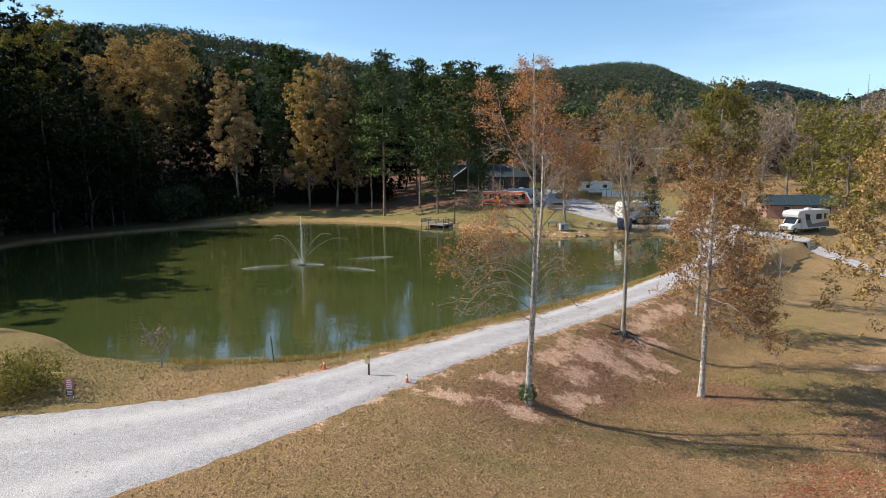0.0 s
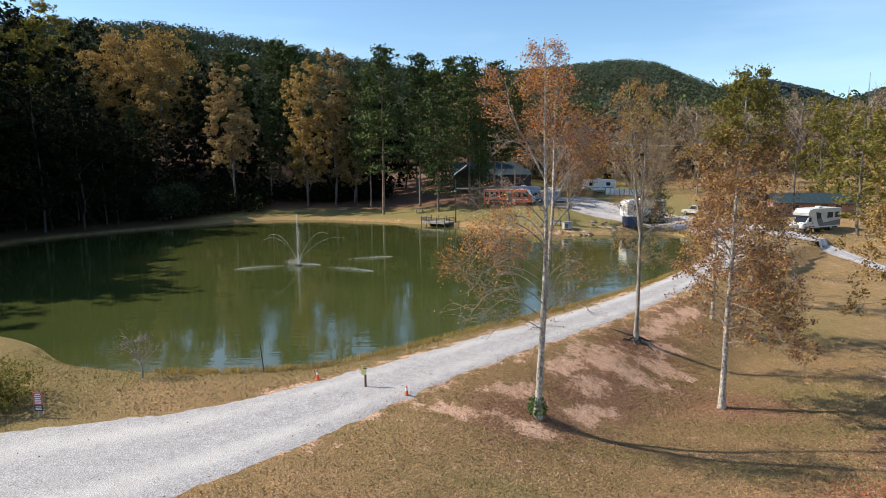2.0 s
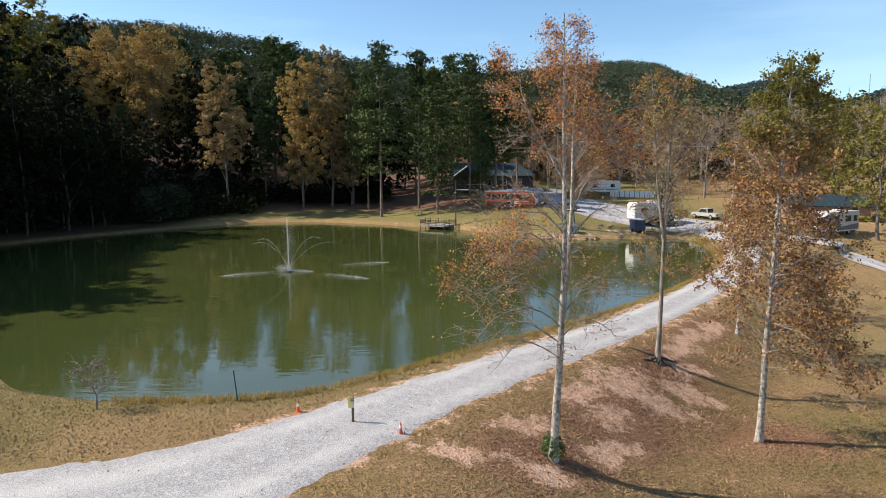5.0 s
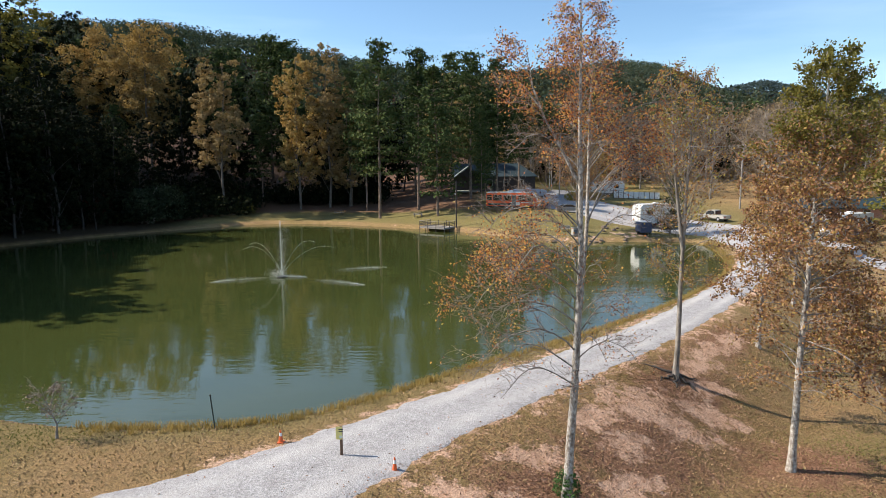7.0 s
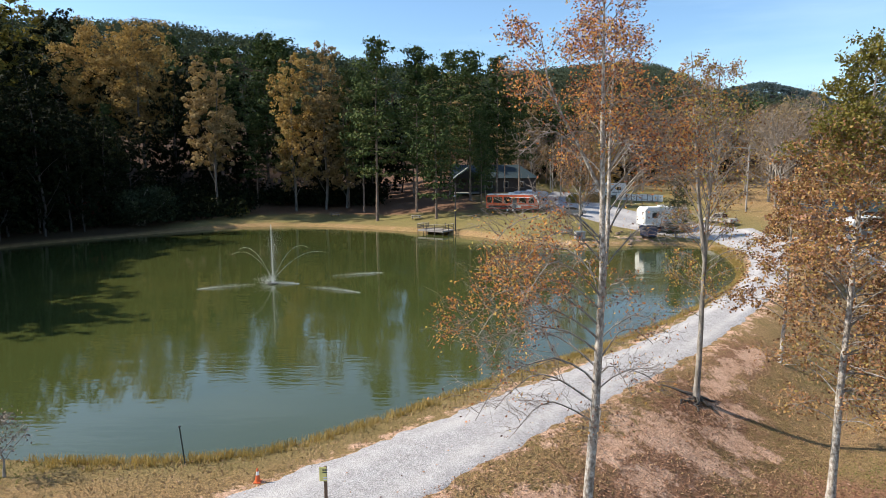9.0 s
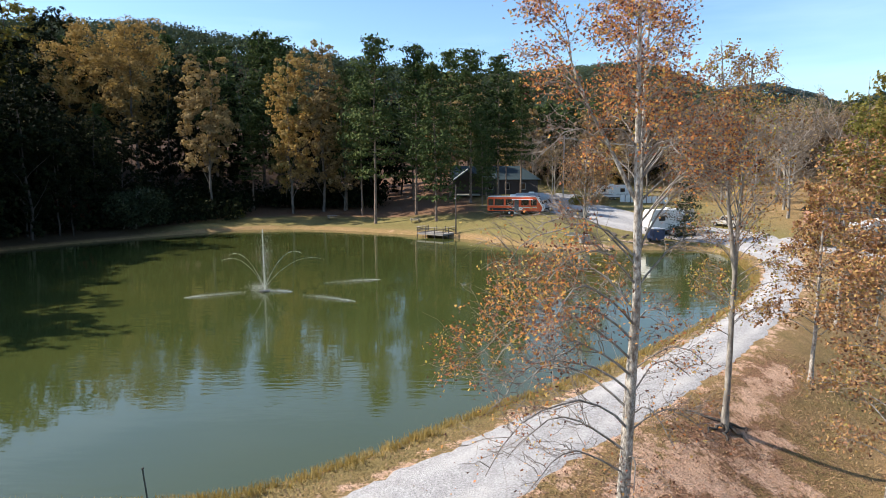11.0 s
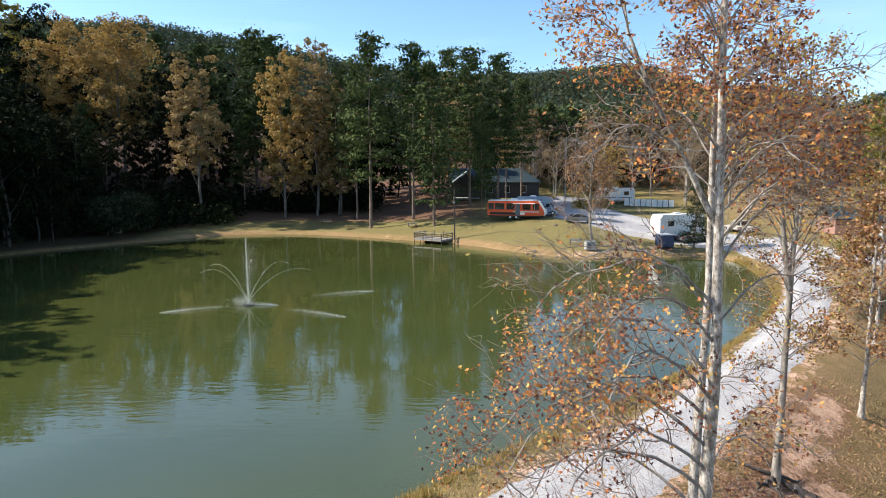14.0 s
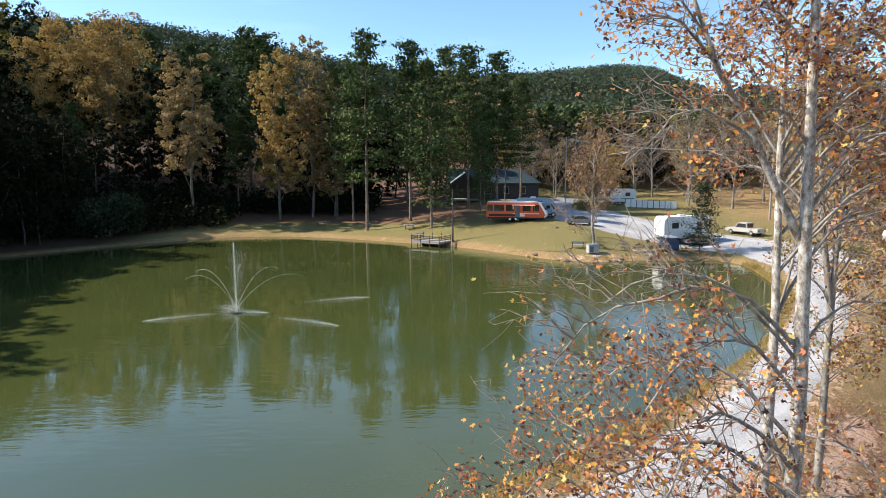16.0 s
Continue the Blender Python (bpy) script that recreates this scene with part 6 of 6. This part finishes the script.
bx("roof", t_, M_WHITE, (0, 0, 2.54), (2.36, 3.06, 0.12), 0.04)
bx("frame", t_, M_BLACK, (0, 0, 0.42), (2.1, 2.8, 0.16), 0.02)
for y_ in (-0.1,):
    for x_ in (-1.22, 1.22):
        bm_ = bmesh.new()
        cyl(bm_, (x_ - 0.11, 0, 0.34), (x_ + 0.11, 0, 0.34), 0.34, n=20)
        part("wheel", bm_, t_, M_BLACK)
cy("coupling", t_, M_BLACK, (0, -1.4, 0.42), (0, -2.6, 0.42), 0.06, n=8)
cy("jack", t_, M_CHROME, (0, -2.4, 0.0), (0, -2.4, 0.6), 0.04, n=8)
t_.scale = (0.72, 0.72, 0.78)
tagged(t_, "navy blue cargo trailer with white roof near water", "trailer")


# ---------------------------------------------------------------- buildings
def seam_roof(name, parent, mat, a, b, c, d, thick=0.12, step=0.9):
    """One roof slope with corners a b (eave) and c d (ridge side), with raised seams."""
    a, b, c, d = (Vector(v) for v in (a, b, c, d))
    n = (b - a).cross(d - a).normalized()
    bm = bmesh.new()
    lo = [bm.verts.new(v) for v in (a, b, c, d)]
    hi = [bm.verts.new(v + n * thick) for v in (a, b, c, d)]
    bm.faces.new(lo[::-1])
    bm.faces.new(hi)
    for i in range(4):
        bm.faces.new((lo[i], lo[(i + 1) % 4], hi[(i + 1) % 4], hi[i]))
    r = part(name, bm, parent, mat)
    k = max(2, int((b - a).length / step))
    for i in range(1, k):
        s = i / k
        p, q = a.lerp(b, s) + n * thick, d.lerp(c, s) + n * thick
        bm = bmesh.new()
        cyl(bm, p, q, 0.035, n=4)
        part("seam", bm, r, mat)
    return r


def camp_house():
    z0 = ground_z(14, 152) - 0.05
    t = empty("camp_house", pose(11.6, 158.2, z0, 0, 0, 0))
    w, d, h = 9.4, 4.6, 3.4
    for y in (-d, d):
        bx("wall", t, M_WALL, (0, y, h / 2), (2 * w, 0.2, h), 0.01)
    for x in (-w + 0.1, w - 0.1):
        bx("wall", t, M_WALL, (x, 0, h / 2), (0.2, 2 * d - 0.22, h), 0.01)
    o = 0.6
    rz = h + 2.9
    E_ = [(-w - o, -d - o, h - 0.1), (w + o, -d - o, h - 0.1), (w + o, d + o, h - 0.1), (-w - o, d + o, h - 0.1)]
    R_ = [(-w - o, 0, rz), (w - 3.4, 0, rz)]
    seam_roof("roof", t, M_ROOF, E_[0], E_[1], R_[1], R_[0])
    seam_roof("roof", t, M_ROOF, E_[2], E_[3], R_[0], R_[1])
    bm = bmesh.new()
    bm.faces.new([bm.verts.new(v) for v in (E_[1], E_[2], R_[1])])
    bmesh.ops.solidify(bm, geom=bm.faces[:], thickness=0.12)
    part("hip_roof", bm, t, M_ROOF)
    for x in (-1.0, 2.6, 6.2):
        f = bx("window", t, M_GREYSTRIPE, (x, -d - 0.11, 1.9), (1.0, 0.06, 1.4), 0.01)
        bx("frame", f, M_RAIL, (x, -d - 0.13, 2.64), (1.1, 0.06, 0.10), 0.01)
        bx("frame", f, M_RAIL, (x, -d - 0.13, 1.16), (1.1, 0.06, 0.10), 0.01)
        for s in (-0.5, 0.5):
            bx("frame", f, M_RAIL, (x + s, -d - 0.13, 1.9), (0.10, 0.06, 1.38), 0.01)
        bx("pane", f, M_GLASS, (x, -d - 0.15, 1.9), (0.9, 0.02, 1.3))
    # gabled porch
    px, pw, py = -6.2, 2.9, -d - 5.0
    for x in (px - pw + 0.2, px + pw - 0.2):
        for y in (py + 0.3, py + 2.6):
            bx("porch_post", t, M_DARKWOOD, (x, y, h / 2), (0.22, 0.22, h), 0.01)
    g = h + 2.3
    # sunlight on the left slope is painted: pale grey against the right's green
    seam_roof("porch_roof", t, M_PALESUNLIT, (px - pw - 0.4, -d + 1.0, h - 0.15), (px - pw - 0.4, py, h - 0.15), (px, py, g), (px, -d + 1.0, g))
    seam_roof("porch_roof", t, M_ROOF, (px + pw + 0.4, py, h - 0.15), (px + pw + 0.4, -d + 1.0, h - 0.15), (px, -d + 1.0, g), (px, py, g))
    bm = bmesh.new()
    prism(bm, [(px - pw, h), (px + pw, h), (px, g - 0.25)], py + 0.3, py + 0.42)
    part("gable", bm, t, M_WALL)
    bx("porch_floor", t, M_GREYWOOD, (px, -d - 2.4, 0.15), (2 * pw, 4.6, 0.3), 0.01)
    d_ = bx("door", t, M_DARKWOOD, (px, -d - 0.12, 1.1), (1.0, 0.06, 2.1), 0.01)
    bx("door_handle", d_, M_CHROME, (px + 0.4, -d - 0.18, 1.05), (0.05, 0.06, 0.14), 0.01)
    return tagged(t, "dark brown camp house with green metal roof", "house")


camp_house()


def shed(x, y, turn):
    t = empty("shed", on_ground(x, y, turn))
    w, d, h = 6.0, 3.6, 2.3
    for yy in (-d, d):
        bx("wall", t, M_BRICK, (0, yy, h / 2), (2 * w, 0.2, h), 0.01)
    for xx in (-w + 0.1, w - 0.1):
        bx("wall", t, M_BRICK, (xx, 0, h / 2), (0.2, 2 * d - 0.22, h), 0.01)
    r = h + 1.5
    seam_roof("roof", t, M_ROOF, (-w - 0.5, -d - 0.6, h - 0.1), (w + 0.5, -d - 0.6, h - 0.1), (w + 0.5, 0, r), (-w - 0.5, 0, r))
    seam_roof("roof", t, M_ROOF, (w + 0.5, d + 0.6, h - 0.1), (-w - 0.5, d + 0.6, h - 0.1), (-w - 0.5, 0, r), (w + 0.5, 0, r))
    bx("door", t, M_DARKWOOD, (1.5, -d - 0.12, 1.05), (1.0, 0.06, 2.1), 0.01)
    for x_w in (-2.8, 3.6):
        f = bx("window", t, M_RAIL, (x_w, -d - 0.11, 1.6), (1.1, 0.06, 1.0), 0.01)
        bx("pane", f, M_GLASS, (x_w, -d - 0.13, 1.6), (0.94, 0.04, 0.84))
    return tagged(t, "low bathhouse with green metal roof behind motorhome", "building")


shed(63.5, 110.5, -14)


def lamp_post(x, y, h):
    t = empty("street_lamp", on_ground(x, y))
    cy("pole", t, M_CHROME, (0, 0, -0.4), (0, 0, h), 0.12, 0.07, 12)
    bm = bmesh.new()
    cyl(bm, (0, 0, h - 0.15), (0.9, 0, h + 0.15), 0.035, n=8)
    part("arm", bm, t, M_CHROME)
    bx("lamp_head", t, M_RAIL, (1.1, 0, h + 0.15), (0.55, 0.25, 0.14), 0.04)
    return tagged(t, "grey street lamp beside the camp road", "street lamp")


lamp_post(25.9, 163.0, 8.3)


def utility_pole(x, y, h):
    t = empty("utility_pole", on_ground(x, y))
    cy("shaft", t, M_GREYWOOD, (0, 0, -0.6), (0, 0, h), 0.16, 0.11, 12)
    bx("cross_arm", t, M_GREYWOOD, (0, 0, h - 0.6), (2.2, 0.12, 0.12), 0.01)
    for dx in (-0.9, 0.0, 0.9):
        cy("insulator", t, M_PALESUNLIT, (dx, 0, h - 0.54), (dx, 0, h - 0.34), 0.05, 0.03, 8)
    return tagged(t, "grey wooden utility pole with cross arm", "utility pole", "utility poles")


utility_pole(55.4, 125.5, 12.0)
utility_pole(26.0, 150.0, 13.5)


def power_line(a, b, sag):
    """Three wires slung from one pole's cross arm to the next."""
    t = empty("power_line", pose(*a))
    for k in (-0.9, 0.0, 0.9):
        p = np.linspace(0, 1, 17)
        d = Vector(b) - Vector(a)
        w = Build()
        w.tube(np.stack([d.x * p + k, d.y * p, d.z * p - 4 * sag * p * (1 - p)], 1), np.full(17, 0.022), 5)
        part("wire", w, t, M_PALESUNLIT)
    return tagged(t, "thin grey power wires slung between two poles", "power line")


power_line((26.0, 150.0, ground_z(26.0, 150.0) + 13.5 - 0.35), (55.4, 125.5, ground_z(55.4, 125.5) + 12.0 - 0.35), 0.9)


def panel_fence():
    t = empty("fence", pose(0, 0, 0))
    for i in range(9):
        x, y = 37.5 + i * 0.98, 145.0 - i * 0.42
        z = ground_z(x, y)
        bx("post", t, M_DARKWOOD, (x - 0.5, y + 0.2, z + 0.8), (0.10, 0.10, 1.7), 0.01)
        bx("panel", t, M_WHITE, (x, y, z + 0.85), (0.94, 0.05, 1.4), 0.01, -23)
    return tagged(t, "white panel fence with dark posts behind the lot", "fence")


panel_fence()


# evergreen by the water and shrubs on the dark bank
def cedar(x, y, h, r, seed):
    t = pine("cedar_tree", seed, h, r, 0.06, 6500, M_GREYGREEN, 0.22)
    t.matrix_world = on_ground(x, y)
    return tagged(t, "bushy dark green cedar by the water", "tree")


cedar(34.3, 102.8, 8.8, 2.7, 81)
shrub("rhododendron", -53.5, 122.5, 6.5, 8.0, M_GREYGREEN, 7000, 0.42, 82, "huge rounded dark green shrub on the shady bank", 9)
shrub("maple_shrub", -63.5, 120.5, 4.2, 5.5, M_RED, 3000, 0.4, 83, "dark red-leaved shrub in the wood's shade", 7)
shrub("bush", -41.0, 138.5, 1.6, 2.0, M_OLIVE, 1200, 0.25, 84, "small yellow-green bush at the lawn's edge", 6)
shrub("bush", 27.0, 139.0, 2.2, 2.0, M_OLIVE, 1400, 0.25, 85, "olive bush beside the camp fence", 6)
shrub("bush", 31.5, 141.0, 2.4, 2.2, M_BROWNGOLD, 1400, 0.25, 86, "russet bush beside the camp fence", 6)
shrub("bush", 48.5, 93.0, 1.6, 2.0, M_OLIVE, 1400, 0.2, 87, "grey-green bush beside the gravel pad", 6)
for x_, y_ in ((44.5, 84.5), (41.0, 74.0), (36.5, 66.0)):
    sapling(x_, y_, 5.5, int(x_ * 7), M_RUST, "bare young roadside tree with few russet leaves", 0.8, 0.25)


def radio_mast(x, y, h):
    t = empty("radio_mast", on_ground(x, y))
    for k in range(3):
        a = k * 2.094
        cy("leg", t, M_CHROME, (1.6 * math.cos(a), 1.6 * math.sin(a), 0), (0.5 * math.cos(a), 0.5 * math.sin(a), h), 0.55, 0.4, 5)
    for z_ in range(8, int(h), 9):
        bx("platform", t, M_CHROME, (0, 0, z_), (3.0, 3.0, 0.5))
    return tagged(t, "thin grey radio mast standing on wooded ridge", "mast", "radio masts")


radio_mast(1296, 1950, 74)
radio_mast(1235, 1950, 52)

# ---------------------------------------------------------------- fallen leaves and grass
def scatter(name, label, category, mat, n, size, seed, centres, lift=0.015, long=1.2):
    """Fallen leaves lying thick under the trees and thinner between them."""
    rng = np.random.default_rng(seed)
    xs_, ys_ = [], []
    for cx, cy_, rx, ry, share in centres:
        k = int(n * share)
        xs_.append(cx + rng.normal(size=k) * rx)
        ys_.append(cy_ + rng.normal(size=k) * ry)
    x, y = np.concatenate(xs_), np.concatenate(ys_)
    d, _ = dist_line(x, y, POND_S, True)
    e, _ = dist_line(x, y, ROAD)
    keep = ~inside(x, y, POND_S) & (d > 0.4) & ((e > 2.0) | (rng.random(len(x)) < 0.12)) & (y > 12) & (blots(x, y, CLAY) < rng.uniform(0.15, 1.6, len(x)))
    x, y = x[keep], y[keep]
    b = Build()
    p = np.stack([x, y, land(x, y) + lift + 0.02 * rng.random(len(x)) + np.where(e[keep] < 2.8, 0.06, 0)], 1)
    b.quads(p, size * rng.uniform(0.6, 1.4, len(x)), rng, long, 3.0)
    tagged(new(name, b.mesh(name, mat)), label, category, kind="stuff")


UNDER = [(4.5, 30, 3.5, 2.6, 0.2), (12.7, 41, 3.6, 2.6, 0.16), (16, 35, 4, 3, 0.2), (9, 36.5, 4, 2.2, 0.12), (24, 31, 5, 3.5, 0.12), (6, 24, 12, 6, 0.12), (24, 46, 6, 5, 0.10), (20, 24, 8, 5, 0.3)]
M_LITTER = leaves("fallen_brown_leaves", [(0.0, (0.06, 0.035, 0.025)), (0.4, (0.18, 0.095, 0.06)), (0.75, (0.33, 0.18, 0.115)), (1.0, (0.46, 0.28, 0.18))], 0.1, single=0.9)
scatter("fallen_leaves", "brown fallen leaves scattered thickly over dry grass", "leaves", M_LITTER, 38000, 0.08, 91, UNDER)
M_REDFALL = leaves("red_fallen_leaves", [(0.0, (0.14, 0.03, 0.025)), (0.5, (0.38, 0.085, 0.055)), (1.0, (0.50, 0.19, 0.10))], 0.1, single=0.9)
scatter("fallen_red_leaves", "red fallen leaves in drifts on the grass", "leaves", M_REDFALL, 1900, 0.085, 92, [(18.6, 25.2, 1.5, 0.7, 0.45), (15.8, 24.4, 0.9, 0.4, 0.2), (17.6, 26.4, 1.8, 0.5, 0.2), (15.5, 21.5, 3, 1.2, 0.15)])


def grass(n, seed):
    rng = np.random.default_rng(seed)
    x, y = rng.uniform(-26, 32, n), rng.uniform(15, 52, n) ** 1.0
    d, _ = dist_line(x, y, POND_S, True)
    e, a = dist_line(x, y, ROAD)
    half = np.interp(a, np.cumsum([0] + [math.dist(p, q) for p, q in zip(ROAD, ROAD[1:])]), ROAD_W)
    keep = ~inside(x, y, POND_S) & (d > 0.15) & (e > half + 0.1) & (blots(x, y, CLAY) < rng.uniform(0.1, 0.9, n))
    x, y = x[keep], y[keep]
    z = land(x, y)
    m = len(x)
    a = rng.uniform(0, 6.28, m)
    w = rng.uniform(0.015, 0.04, m)
    h = rng.uniform(0.03, 0.085, m)
    ux, uy = np.cos(a), np.sin(a)
    lx, ly = rng.normal(size=m) * 0.05, rng.normal(size=m) * 0.05
    co = np.stack([np.stack([x - ux * w, y - uy * w, z - 0.01], 1), np.stack([x + ux * w, y + uy * w, z - 0.01], 1),
                   np.stack([x + ux * w * 0.3 + lx, y + uy * w * 0.3 + ly, z + h], 1), np.stack([x - ux * w * 0.3 + lx, y - uy * w * 0.3 + ly, z + h], 1)], 1)
    green = blots(x, y, LUSH) > rng.uniform(0.15, 0.9, m)
    for name, pick, mat, label in (("grass", ~green, M_BLADES, "short dry tan mown grass"), ("green_grass", green, M_GREENBLADES, "short green mown grass in patches")):
        b, k = Build(), int(pick.sum())
        b.add(co[pick].reshape(-1, 3), np.arange(4 * k).reshape(k, 4))
        tagged(new(name, b.mesh(name, mat)), label, "grass", kind="stuff")


M_BLADES = leaves("dry_grass_blades", [(0.0, (0.18, 0.15, 0.06)), (0.4, (0.28, 0.195, 0.10)), (0.75, (0.38, 0.25, 0.14)), (1.0, (0.48, 0.33, 0.2))], 0.06)
M_GREENBLADES = leaves("green_grass_blades", [(0.0, (0.09, 0.10, 0.03)), (0.5, (0.17, 0.17, 0.055)), (1.0, (0.27, 0.22, 0.09))], 0.2)
grass(110000, 93)


def bank_tufts(n, seed):
    """Rank grass left standing along the water's edge of the dam."""
    rng = np.random.default_rng(seed)
    edge = np.array([p for p in smooth_loop(POND, 2) if p[1] < 97 and p[0] > -16])
    edge = edge[np.argsort(edge[:, 0])]
    run = np.concatenate([[0], np.cumsum(np.hypot(*np.diff(edge, axis=0).T))])
    at = rng.uniform(0, run[-1], n // 14)
    cx, cy_ = np.interp(at, run, edge[:, 0]), np.interp(at, run, edge[:, 1])
    x = np.repeat(cx + rng.normal(size=len(at)) * 0.45, 14) + rng.normal(size=len(at) * 14) * 0.10
    y = np.repeat(cy_ - np.abs(rng.normal(size=len(at))) * 0.6, 14) + rng.normal(size=len(at) * 14) * 0.10
    x, y = x[(keep := ~inside(x, y, POND_S) & (dist_line(x, y, ROAD)[0] > 2.1))], y[keep]
    z, m = land(x, y), len(x)
    a, w, h = rng.uniform(0, 6.28, m), rng.uniform(0.008, 0.02, m), rng.uniform(0.12, 0.42, m)
    ux, uy, lx, ly = np.cos(a), np.sin(a), rng.normal(size=m) * 0.10, rng.normal(size=m) * 0.10
    co = np.stack([np.stack([x - ux * w, y - uy * w, z - 0.01], 1), np.stack([x + ux * w, y + uy * w, z - 0.01], 1),
                   np.stack([x + ux * w * 0.3 + lx, y + uy * w * 0.3 + ly, z + h], 1), np.stack([x - ux * w * 0.3 + lx, y - uy * w * 0.3 + ly, z + h], 1)], 1)
    b = Build()
    b.add(co.reshape(-1, 3), np.arange(4 * m).reshape(m, 4))
    tagged(new("bank_grass", b.mesh("bank_grass", M_TUFT)), "tall yellow-olive grass tufts along the water's edge", "grass", kind="stuff")


M_TUFT = leaves("yellow_olive_tufts", [(0.0, (0.18, 0.145, 0.05)), (0.5, (0.34, 0.25, 0.09)), (1.0, (0.48, 0.35, 0.15))], 0.25)
bank_tufts(26000, 94)
